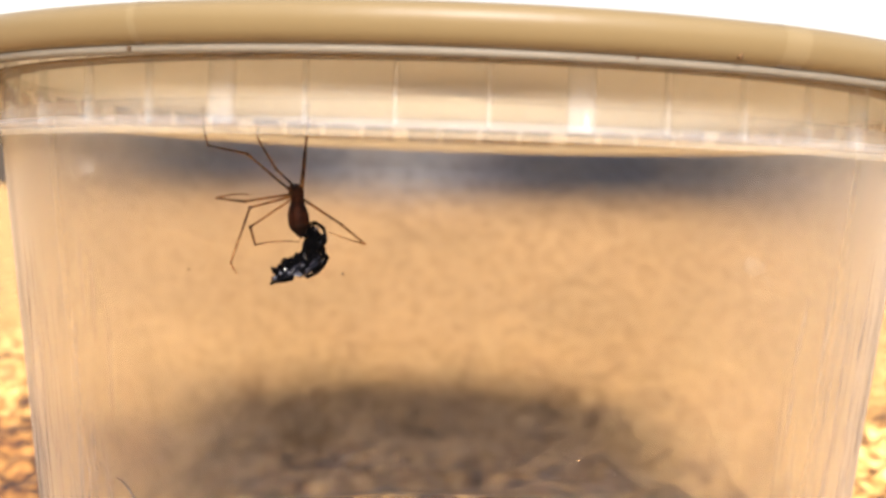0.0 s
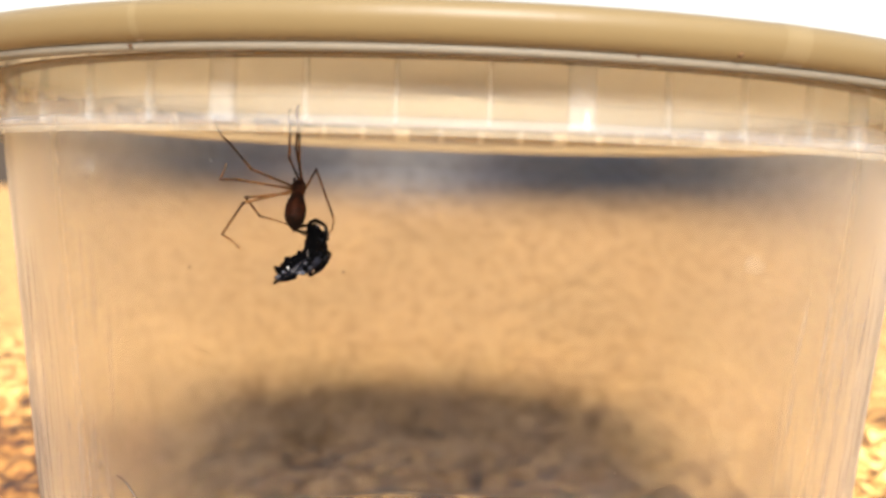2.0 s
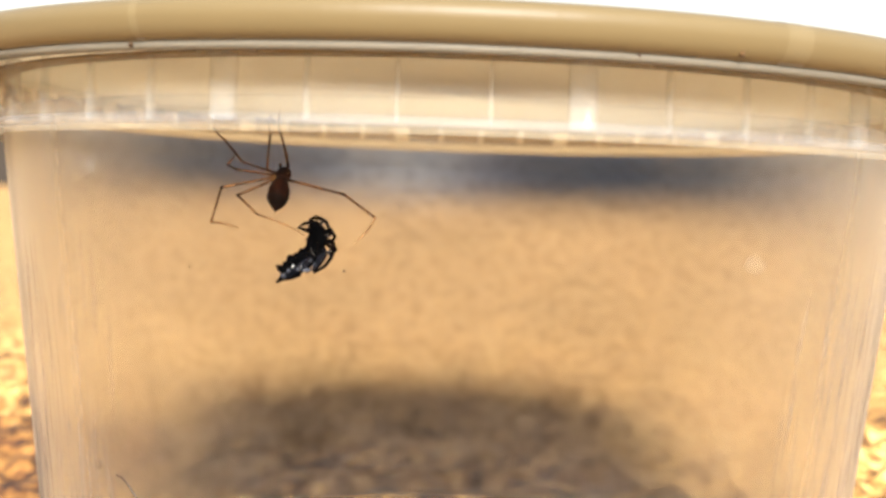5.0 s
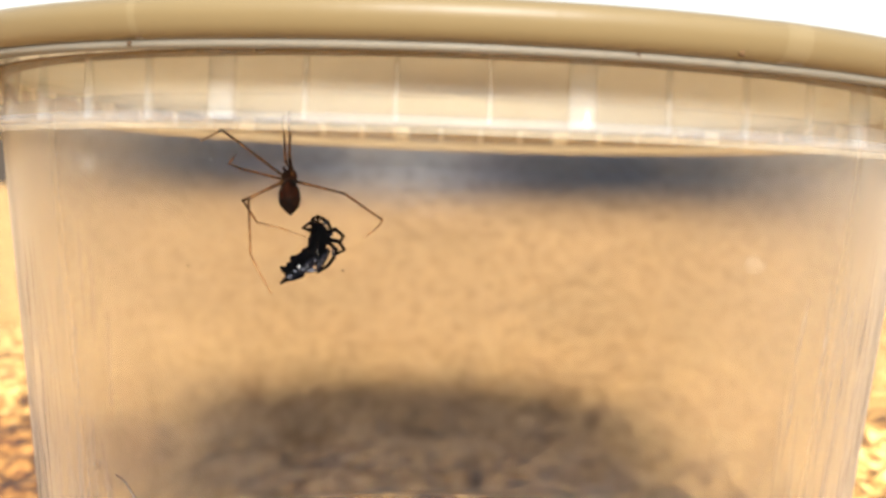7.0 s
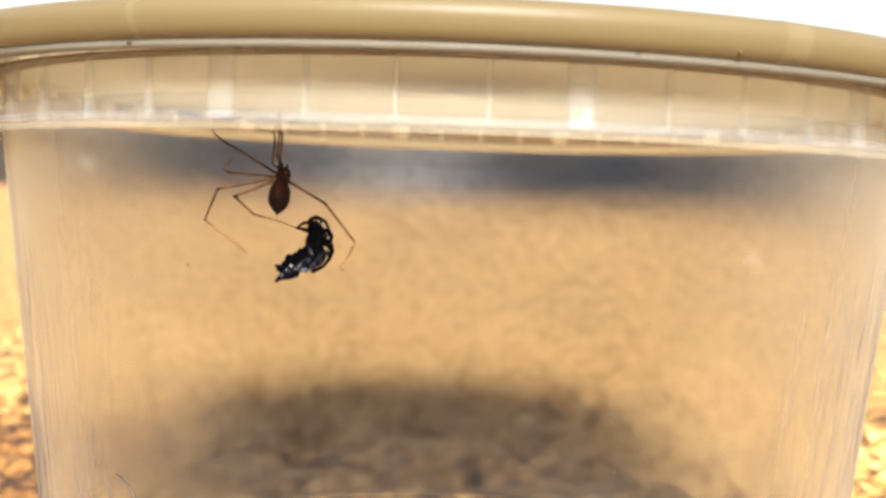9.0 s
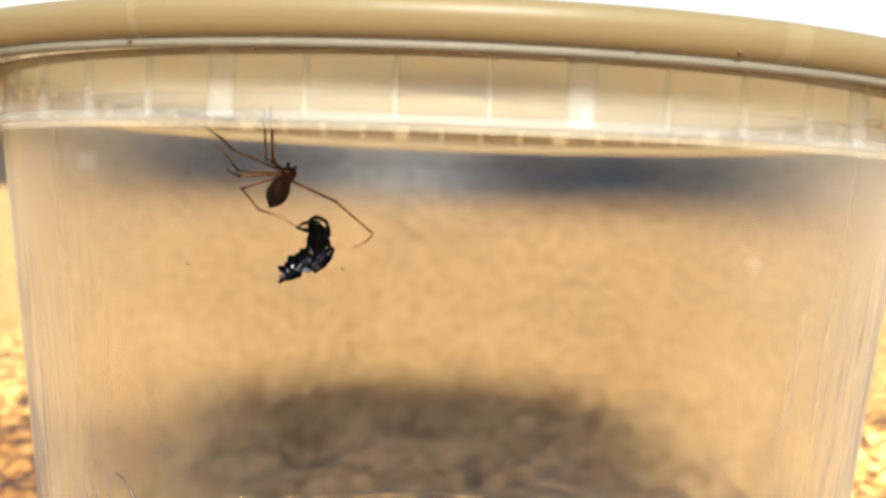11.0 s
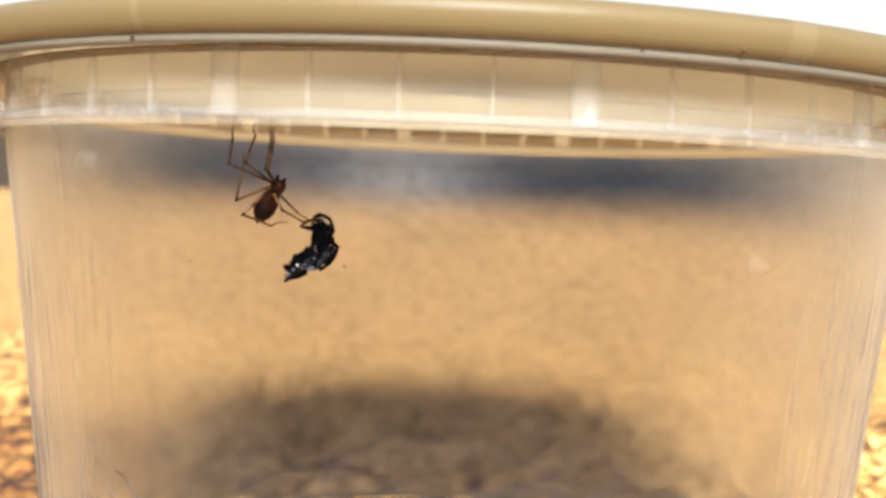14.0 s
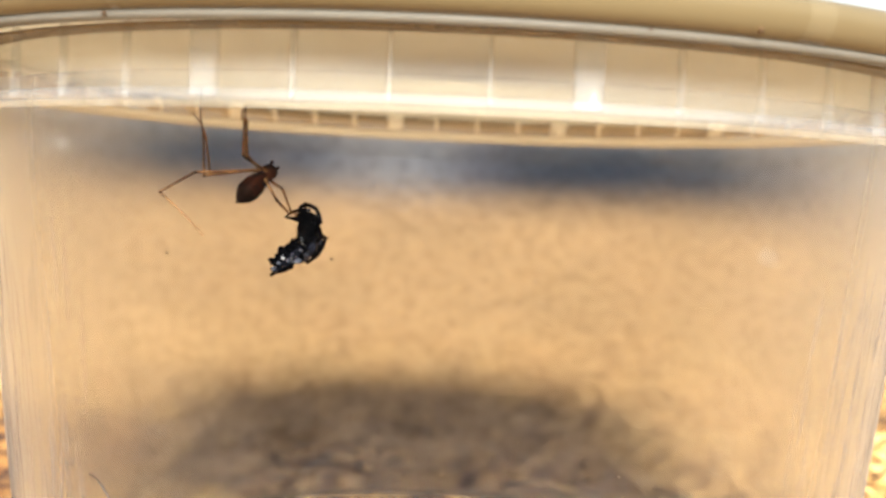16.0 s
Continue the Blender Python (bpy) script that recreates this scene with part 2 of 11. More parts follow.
def stone():
    """Coarse golden stone: random pale and dark brown mottling, the dark also painting pit shade, uneven tone over a
    hand's width.
    """
    m, nt, p, out = mat("golden_stone")
    a = noise_node(nt, 240.0, 3.0, 0.55)
    b = noise_node(nt, 11.0, 4.0, 0.55)
    c = noise_node(nt, 640.0, 3.0, 0.5)
    r = ramp(nt, a.outputs["Fac"], [(0.38, (0.04, 0.012, 0.002)), (0.45, (0.21, 0.092, 0.014)), (0.54, (0.50, 0.285, 0.080)), (0.68, (0.74, 0.50, 0.20))])
    r2 = ramp(nt, b.outputs["Fac"], [(0.35, (0.82, 0.79, 0.74)), (0.62, (1.0, 1.0, 1.0))])
    r3 = ramp(nt, c.outputs["Fac"], [(0.35, (0.80, 0.76, 0.72)), (0.55, (1.0, 1.0, 1.0))])
    last = r.outputs["Color"]
    # a warped dark patch paints shade over the left part of the slab
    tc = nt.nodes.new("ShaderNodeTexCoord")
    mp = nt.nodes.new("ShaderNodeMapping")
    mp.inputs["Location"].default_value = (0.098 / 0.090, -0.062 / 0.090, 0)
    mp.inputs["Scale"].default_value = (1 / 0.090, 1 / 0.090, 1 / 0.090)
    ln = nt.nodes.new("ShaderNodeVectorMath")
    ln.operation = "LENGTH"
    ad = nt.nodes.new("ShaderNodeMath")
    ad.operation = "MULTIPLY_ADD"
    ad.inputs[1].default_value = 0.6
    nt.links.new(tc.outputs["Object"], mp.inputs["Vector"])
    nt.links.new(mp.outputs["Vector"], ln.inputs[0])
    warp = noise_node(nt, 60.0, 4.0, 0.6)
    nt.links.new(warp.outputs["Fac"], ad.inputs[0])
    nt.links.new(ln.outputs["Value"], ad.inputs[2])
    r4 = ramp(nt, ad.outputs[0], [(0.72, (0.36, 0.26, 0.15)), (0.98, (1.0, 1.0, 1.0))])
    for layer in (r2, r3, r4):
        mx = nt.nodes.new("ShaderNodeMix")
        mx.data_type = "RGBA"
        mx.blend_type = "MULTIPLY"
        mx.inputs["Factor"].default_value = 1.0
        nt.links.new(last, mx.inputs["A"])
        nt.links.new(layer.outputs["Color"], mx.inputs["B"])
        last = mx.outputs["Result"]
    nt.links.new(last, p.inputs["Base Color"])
    p.inputs["Roughness"].default_value = 0.8
    bump(nt, c.outputs["Fac"], p, 0.4, 0.0005)
    return m


M_STONE = stone()


def far_dark():
    """Unsharp dark things far off, bluish and brownish by turns."""
    m, nt, p, out = mat("far_dark")
    tc = nt.nodes.new("ShaderNodeTexCoord")
    sep = nt.nodes.new("ShaderNodeSeparateXYZ")
    nt.links.new(tc.outputs["Object"], sep.inputs[0])
    mr = nt.nodes.new("ShaderNodeMapRange")
    mr.inputs["From Min"].default_value = -5.0
    mr.inputs["From Max"].default_value = 5.0
    nt.links.new(sep.outputs["X"], mr.inputs["Value"])
    n = noise_node(nt, 2.5, 3.0)
    ad = nt.nodes.new("ShaderNodeMath")
    ad.operation = "MULTIPLY_ADD"
    ad.inputs[1].default_value = 0.05
    nt.links.new(n.outputs["Fac"], ad.inputs[0])
    nt.links.new(mr.outputs[0], ad.inputs[2])
    r = ramp(nt, ad.outputs[0], [(0.10, (0.020, 0.009, 0.003)), (0.165, (0.026, 0.021, 0.017)), (0.24, (0.008, 0.010, 0.013)), (0.275, (0.0003, 0.006, 0.013)), (0.335, (0.0003, 0.006, 0.013)), (0.365, (0.010, 0.012, 0.017)),
                                 (0.42, (0.026, 0.029, 0.034)), (0.47, (0.062, 0.062, 0.063)), (0.505, (0.062, 0.062, 0.063)), (0.55, (0.026, 0.028, 0.034)), (0.60, (0.002, 0.007, 0.014)),
                                 (0.765, (0.002, 0.007, 0.014)), (0.82, (0.010, 0.013, 0.019)), (0.92, (0.045, 0.043, 0.042))])
    p.inputs["Specular IOR Level"].default_value = 0.1
    nt.links.new(r.outputs["Color"], p.inputs["Base Color"])
    p.inputs["Roughness"].default_value = 0.95
    return m


M_FAR = far_dark()


# ---- building blocks ----
def part(name, bm, material, parent=None, label=""):
    me = bpy.data.meshes.new(name)
    bm.to_mesh(me)
    bm.free()
    for f in me.polygons:
        f.use_smooth = True
    me.materials.append(material)
    ob = new(name, me)
    if parent:
        ob.parent = parent
    return tagged(ob, label)


def lathe(profile, n=192, closed=True):
    """Turns a profile of (r, z) in millimetres round the z axis."""
    bm = bmesh.new()
    rings = []
    for r, z in profile:
        rings.append([bm.verts.new((r / 1000 * math.sin(2 * math.pi * k / n), -r / 1000 * math.cos(2 * math.pi * k / n), Z0 + z / 1000)) for k in range(n)])
    pairs = list(zip(rings, rings[1:])) + ([(rings[-1], rings[0])] if closed else [])
    for a, b in pairs:
        for k in range(n):
            bm.faces.new((a[k], a[(k + 1) % n], b[(k + 1) % n], b[k]))
    bmesh.ops.recalc_face_normals(bm, faces=bm.faces)
    return bm


def tube(points, radii, n=8, bm=None, flat=1.0):
    """A round rod along points; radii one to a point; ends closed to a dome."""
    bm = bm or bmesh.new()
    pts = [Vector(q) for q in points]
    rings = []
    side = None
    for k, q in enumerate(pts):
        d = (pts[min(k + 1, len(pts) - 1)] - pts[max(k - 1, 0)]).normalized()
        if side is None:
            side = d.cross(Vector((0.3, 1, 0.2))).normalized()
        side = (side - d * side.dot(d)).normalized()
        up = d.cross(side)
        rings.append([bm.verts.new(q + (side * math.cos(2 * math.pi * j / n) + up * math.sin(2 * math.pi * j / n) * flat) * radii[k]) for j in range(n)])
    for a, b in zip(rings, rings[1:]):
        for j in range(n):
            bm.faces.new((a[j], a[(j + 1) % n], b[(j + 1) % n], b[j]))
    for ring, q, s in ((rings[0], pts[0], -1), (rings[-1], pts[-1], 1)):
        d = (pts[1] - pts[0]).normalized() if s < 0 else (pts[-1] - pts[-2]).normalized()
        tip = bm.verts.new(q + d * s * radii[0 if s < 0 else -1] * 0.7)
        for j in range(n):
            bm.faces.new((ring[j], ring[(j + 1) % n], tip))
    bmesh.ops.recalc_face_normals(bm, faces=bm.faces)
    return bm


def blob(c, r, seg=14, rings=9, bm=None, rough=0.0, seed=0):
    """An ellipsoid of radii r at c, with an uneven skin."""
    bm = bm or bmesh.new()
    out = bmesh.ops.create_uvsphere(bm, u_segments=seg, v_segments=rings, radius=1.0)["verts"]
    for v in out:
        k = 1 + rough * noise.noise(v.co * 2.3 + Vector((seed, seed * 0.7, 0)))
        v.co = Vector((c[0] + v.co.x * r[0] * k, c[1] + v.co.y * r[1] * k, c[2] + v.co.z * r[2] * k))
    return bm


def empty(name):
    return new(name)


# ---- ground and distance ----
def build_ground():
    bm = bmesh.new()
    # fine uneven sheet near the tub, coarse sheet to the horizon, one mesh
    xs = [-3000, -300, -30, -6, -2, -0.8, -0.45, -0.35] + [-0.25 + 0.0016 * k for k in range(313)] + [0.35, 0.45, 0.8, 2, 6, 30, 300, 3000]
    ys = [-3000, -300, -30, -3, -1, -0.3] + [-0.1 + 0.0016 * k for k in range(281)] + [0.42, 0.5, 0.7, 1, 2, 6, 30, 300, 3000]
    grid = []
    for x in xs:
        row = []
        for y in ys:
            z = 0.0
            if abs(x) < 0.26 and -0.11 < y < 0.36:
                q = Vector((x * 270, y * 270, 0.3))
                rough = min(1.0, max(0.0, (abs(x) - 0.066) / 0.02)) * min(1.0, max(0.0, (0.15 - y) / 0.04))          # deeper relief beside the tub, placed to fit the camera's view
                z = ((0.0011 + 0.0004 * rough) * (noise.noise(q) - 0.30) + 0.0007 * noise.noise(q * 2.3) + 0.0042 * rough * (noise.noise(q * 0.62) - 0.12)) * min(1.0, max(0.0, (0.36 - y) / 0.2))
                # pits everywhere; crests rise above the tub's foot only beside it
                top = 0.0002 if math.hypot(x, y) < 0.060 else 0.0016
                z = min(z, top)
            row.append(bm.verts.new((x, y, z - 0.0002)))
        grid.append(row)
    for a, b in zip(grid, grid[1:]):
        for k in range(len(ys) - 1):
            bm.faces.new((a[k], b[k], b[k + 1], a[k + 1]))
    return tagged(part("ground", bm, M_STONE), "mottled golden brown stone slab under bright sun", "ground", kind="structure")


def build_backdrop(h):
    """A low dark mass far behind the slab; its taller side part is unseen, added to darken reflections."""
    bm = bmesh.new()
    rows = []
    for k in range(-150, 59):
        a = radians(k)
        far = 9.0 / max(math.cos(a), 0.62)
        rise = min(1.0, max(0.0, (-25 - k) / 22))
        t = (h + 4.2 * rise * rise * (3 - 2 * rise)) * (1 + (0.05 + 0.12 * rise) * noise.noise(Vector((k * 0.33, 1.0, 2.0))))
        d = Vector((math.sin(a), math.cos(a), 0))
        rows.append([bm.verts.new(d * r + Vector((0, 0, z))) for r, z in ((far, 0), (far + 0.05, t), (far + 0.6, t), (far + 0.7, 0))])
    for a, b in zip(rows, rows[1:]):
        for j in range(3):
            bm.faces.new((a[j], b[j], b[j + 1], a[j + 1]))
    bmesh.ops.recalc_face_normals(bm, faces=bm.faces)
    return tagged(part("backdrop", bm, M_FAR), "blurred dark blue and brown band far behind the slab", "backdrop", kind="structure")


build_backdrop(0.62)
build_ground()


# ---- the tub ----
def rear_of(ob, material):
    """Gives faces behind the camera's tangent line another material, to fit the view."""
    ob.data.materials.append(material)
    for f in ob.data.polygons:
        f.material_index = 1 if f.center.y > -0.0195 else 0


def build_tub():
    tub = tagged(empty("plastic_tub"), "clear round plastic tub with ribbed rim on a stone slab", "food container")
    wall = part("wall", lathe([(46.8, -59.3), (49.3, -58.2), (50.2, -56.0), (50.36, -55.0), (55.99, -3.4), (56.1, -2.4), (56.15, -1.8), (56.3, 2.05), (56.3, 2.2), (55.5, 2.2), (55.5, 2.05), (55.45, -1.8), (55.4, -2.4), (55.29, -3.4), (49.66, -55.0), (49.5, -56.0), (48.5, -57.6), (46.6, -58.6)]), M_BODY, tub)
    rear_of(wall, M_REAR)
    part("base", lathe([(0.01, -58.6), (46.6, -58.6), (46.8, -59.3), (45.5, -60.0), (44.5, -60.0), (43.5, -59.2), (0.01, -59.2)]), M_BASE, tub)
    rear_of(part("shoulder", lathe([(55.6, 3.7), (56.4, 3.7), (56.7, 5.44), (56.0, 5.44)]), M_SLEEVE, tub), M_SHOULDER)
    # slab added and coloured brown to paint the shaded gap below the lid
    rear_of(part("rim_gap_slab", lathe([(56.0, 5.45), (58.6, 5.45), (58.6, 5.75), (56.0, 5.75)]), M_GAP_SHADE, tub, "brown slab standing for the shaded gap under the lid"), M_SHOULDER)
    rear_of(part("bead", lathe([(55.5, 2.2), (56.25, 2.2), (56.6, 2.7), (56.6, 3.2), (56.4, 3.7), (55.6, 3.7), (55.3, 2.9)]), M_SLEEVE, tub), M_LIT_REAR)
    rear_of(part("flange", lathe([(58.2, 5.44), (58.6, 5.44), (58.6, 0.5), (58.2, 0.5)]), M_FLANGE, tub, "clear outer skirt of the rim"), M_SIDE)
    rear_of(part("lip", lathe([(58.2, 0.5), (58.6, 0.5), (58.95, 0.25), (59.05, -0.1), (58.9, -0.35), (58.4, -0.45), (57.9, -0.3), (57.9, 0.2)]), M_LIP, tub, "whitish rolled lower lip"), M_SIDE)
    rear_of(part("lip_bead", lathe([(58.55, -0.44), (58.75, -0.50), (58.75, -0.90), (58.5, -1.02), (58.2, -0.9), (58.2, -0.56)]), M_CREAM, tub, "cream bead under the lip"), M_SIDE)

    def rib(w, deep, low=-0.1, back=-57.8):
        bm = bmesh.new()
        y0, y1, a, b = -58.2, back, low, 6.15
        prof = [(y0 - deep, a), (y0 - deep, b - 0.15), (y0 - deep + 0.15, b), (y1, b), (y1, a + 0.2), (y0 - deep + 0.2, a - 0.1)]
        left = [bm.verts.new((-w / 2000, y / 1000, z / 1000)) for y, z in prof]
        right = [bm.verts.new((w / 2000, y / 1000, z / 1000)) for y, z in prof]
        bm.faces.new(left)
        bm.faces.new(right[::-1])
        for k in range(len(prof)):
            j = (k + 1) % len(prof)
            bm.faces.new((left[k], right[k], right[j], left[j]))
        bmesh.ops.recalc_face_normals(bm, faces=bm.faces)
        bmesh.ops.bevel(bm, geom=bm.edges[:], offset=0.00008, segments=1, affect="EDGES")
        return bm

    thin = part("rib", rib(0.30, 0.5), M_RIB, tub)
    wide = part("wide_rib", rib(2.3, 0.45), M_WIDE, tub, "broad white rib of the rim")
    # rear ribs cut short to fit the camera's view, coloured as if lit
    short_thin = part("short_rib", rib(0.55, 0.2, 3.7, -55.6), M_LIT_REAR, tub)
    short_wide = part("short_wide_rib", rib(2.6, 0.2, 3.7, -55.6), M_LIT_REAR, tub)
    used = set()
    for k in range(48):
        m = pose(0, 0, Z0, 0, 0, math.degrees(TURN + k * STEP))
        is_wide = k % 4 == 1
        rear = math.cos(TURN + k * STEP) < 0.3
        src = (short_wide if is_wide else short_thin) if rear else (wide if is_wide else thin)
        ob = src
        if src in used:
            ob = src.copy()
            scene.collection.objects.link(ob)
            ob.parent = tub
        used.add(src)
        ob.matrix_basis = m
    return tub


def build_lid():
    lid = tagged(empty("lid"), "tan translucent plastic lid snapped onto the tub", "lid")
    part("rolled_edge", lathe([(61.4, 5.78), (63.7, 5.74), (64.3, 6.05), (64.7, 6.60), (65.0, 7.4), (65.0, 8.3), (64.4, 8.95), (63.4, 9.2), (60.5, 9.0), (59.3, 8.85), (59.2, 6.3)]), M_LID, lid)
    part("inner_channel", lathe([(59.15, 6.3), (59.15, 8.8), (57.5, 8.6), (56.6, 7.8), (56.4, 6.9), (57.4, 6.3)]), M_LIDTOP, lid, "channel inside the lid edge, coloured paler as if lit")
    part("skirt", lathe([(63.2, 5.70), (63.55, 5.70), (63.65, 5.5), (63.6, 5.14), (63.4, 5.06), (61.6, 5.2), (61.6, 5.75)]), M_SKIRT, lid, "pale grey lower edge of the lid")
    part("top", lathe([(0.01, 7.4), (54.0, 7.4), (55.4, 7.0), (56.4, 6.9), (56.6, 7.8), (55.0, 8.1), (54.0, 8.0), (0.01, 8.0)]), M_LIDTOP, lid)
    for turn, w in ((-0.425, 0.012), (0.425, 0.040)):
        prof = [(63.72, 5.73), (64.33, 6.04), (64.73, 6.60), (65.03, 7.4), (65.03, 8.3), (64.43, 8.97), (63.4, 9.22), (63.3, 9.1), (64.3, 8.85), (64.9, 8.3), (64.9, 7.5), (64.6, 6.70), (64.2, 6.15), (63.65, 5.85)]
        bm = bmesh.new()
        rings = [[bm.verts.new((r / 1000 * math.sin(a), -r / 1000 * math.cos(a), Z0 + z / 1000)) for r, z in prof] for a in (turn - w / 2, turn, turn + w / 2)]
        for p, q in zip(rings, rings[1:]):
            for k in range(len(prof)):
                j = (k + 1) % len(prof)
                bm.faces.new((p[k], p[j], q[j], q[k]))
        bmesh.ops.recalc_face_normals(bm, faces=bm.faces)
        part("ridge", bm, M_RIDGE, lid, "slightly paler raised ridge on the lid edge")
    lid.matrix_basis = pose(0, 0, 0, 0, 0.3, 0)
    return lid


TUB = build_tub()
build_lid()


# ---- the spider ----
# Eight legs: lengths in millimetres of femur, tibia and metatarsus, and the way each of them points at rest.
LEG_PLAN = [
    ((5.19, 4.58, 2.10), ((-0.11, -0.99, -0.06), (-0.21, 0.22, 0.95), (-0.16, -0.17, 0.97))),
    ((5.42, 4.53, 2.10), ((-0.63, 0.37, 0.68), (-0.00, -0.92, 0.40), (-0.17, -0.23, 0.96))),
    ((6.94, 4.95, 5.17), ((-0.87, 0.34, 0.37), (-0.35, -0.93, 0.05), (-0.45, 0.30, 0.84))),
    ((6.82, 4.14, 4.30), ((-0.89, 0.40, 0.20), (-0.59, 0.63, 0.51), (0.28, -0.94, -0.21))),
    ((7.75, 6.58, 6.97), ((-0.58, -0.48, -0.66), (-0.24, 0.96, -0.11), (0.34, 0.91, 0.24))),
    ((6.13, 3.52, 6.28), ((-0.54, -0.49, -0.69), (0.45, 0.88, -0.14), (0.66, 0.71, 0.23))),
    ((6.96, 6.61, 5.17), ((0.58, 0.74, 0.35), (0.63, -0.27, -0.73), (-0.12, -0.62, -0.78))),
    ((4.36, 4.09, 2.80), ((-0.41, 0.22, 0.88), (-0.21, 0.03, 0.98), (-0.05, -0.73, 0.68))),
]


def bone(leg, k, x, y, z, dx, dy, dz):
    """Pose in the spider's space: joint at x, y, z millimetres, the piece pointing along dx, dy, dz."""
    q = Vector(LEG_PLAN[leg][1][k]).normalized().rotation_difference(Vector((dx, dy, dz)).normalized())
    return Matrix.LocRotScale(Vector((x, y, z)) / 1000, q, None)


def rod_along(way, length, r0, r1, knob=0.0, bend=0.0):
    d = Vector(way).normalized()
    s = d.cross(Vector((0, 1, 0.01))).normalized()
    n = 9
    pts = [d * (length * k / (n - 1) / 1000) + s * (bend * math.sin(math.pi * k / (n - 1)) / 1000) for k in range(n)]
    rad = [(r0 + (r1 - r0) * k / (n - 1)) / 1000 for k in range(n)]
    rad[-1] += knob / 1000
    return tube(pts, rad, 8)


def build_spider():
    spider = tagged(empty("spider"), "brown long-legged cellar spider hanging by its legs in the tub", "spider")
    spider.scale = (0.858, 0.858, 0.858)
    bm = tube([(0, 0, -0.0001), (0, 0, 0.0004), (0, -0.0001, 0.0009), (0, -0.0001, 0.0013), (0, 0, 0.0016)], [0.00080, 0.00092, 0.00098, 0.00088, 0.00055], 18, flat=0.8)
    ceph = part("cephalothorax", bm, M_SPIDER, spider)
    part("eye_cluster", blob((0, -0.0006, 0.00135), (0.00030, 0.00022, 0.00020), rough=0.3), M_KNEE, ceph, "dark eye cluster")
    for s in (-1, 1):
        part("palp", tube([(s * 0.00025, -0.0004, 0.0013), (s * 0.00048, -0.0008, 0.00150), (s * 0.00045, -0.0011, 0.00155)], [0.00013, 0.00018, 0.00020], 8), M_SPIDER, spider)
    pts = [(0, 0, 0.0002), (0, -0.0001, -0.0003), (0, -0.0003, -0.0009), (0, -0.0004, -0.0018), (0, -0.0003, -0.0027), (0, -0.0001, -0.0035), (0, 0, -0.0041), (0, 0.0001, -0.00435)]
    bm = tube(pts, [0.00070, 0.00080, 0.00100, 0.00124, 0.00128, 0.00100, 0.00054, 0.00028], 20)
    for v in bm.verts:
        v.co += v.normal * 0.00007 * noise.noise(v.co * 1500)
    abd = part("abdomen", bm, M_ABDOMEN, spider, "dark brown tapering abdomen")
    bm = tube([(0, -0.00027, -0.0028), (0, -0.0002, -0.0031), (0, -0.0001, -0.0035), (0, 0, -0.0041), (0, 0.0001, -0.0044)], [0.00126, 0.00120, 0.00104, 0.00058, 0.00031], 20)
    for v in bm.verts:
        v.co += v.normal * 0.00006 * noise.noise(v.co * 1900)
    part("abdomen_tip", bm, M_KNEE, abd, "nearly black rear end of the abdomen")
    part("spinneret", tube([(0, 0.0001, -0.0043), (0, 0.0001, -0.0047)], [0.00017, 0.00009], 8), M_KNEE, abd)
    legs = []
    for (lf, lt, lm), (df, dt, dm) in LEG_PLAN:
        femur = part("femur", rod_along(df, lf, 0.185, 0.145, 0.03), M_LEG, spider)
        d = Vector(df).normalized()
        part("knee", tube([d * (lf - 0.42) / 1000, d * (lf - 0.1) / 1000, d * (lf + 0.12) / 1000], [0.00014, 0.00020, 0.00017], 8), M_KNEE, femur, "dark knee joint")
        tibia = part("tibia", rod_along(dt, lt, 0.16, 0.13, 0.02), M_LEG, spider)
        d = Vector(dt).normalized()
        part("joint_band", tube([d * (lt - 0.45) / 1000, d * (lt - 0.05) / 1000], [0.00013, 0.00014], 8), M_KNEE, tibia, "dark joint band")
        meta = part("metatarsus", rod_along(dm, lm, 0.13, 0.075, 0.0, 0.25), M_THIN, spider)
        legs.append((femur, tibia, meta))
    for k in range(8):
        side = -1 if k in (2, 3, 4, 5) else 1
        x, y, z = COXA[k]
        part("coxa", tube([(side * 0.0003, y / 1000, z / 1000), (x / 1000, y / 1000, z / 1000)], [0.00024, 0.00019], 8), M_SPIDER, spider)
    return spider, legs


COXA = [(0.5, 0.1, 1.0), (0.6, 0.1, 0.7), (-0.55, 0.1, 1.0), (-0.65, 0.1, 0.7), (-0.65, -0.1, 0.4), (-0.55, -0.2, 0.1), (0.55, -0.1, 0.1), (0.6, 0.2, 0.4)]
SPIDER, LEGS = build_spider()


# ---- the caught insect ----
U = 1 / 17400.0      # the insect is placed from points in the camera's view, about seventeen to the millimetre


def g(x, z, y=0.0):
    return Vector(((x - 553) * U, y * U, (393 - z) * U))


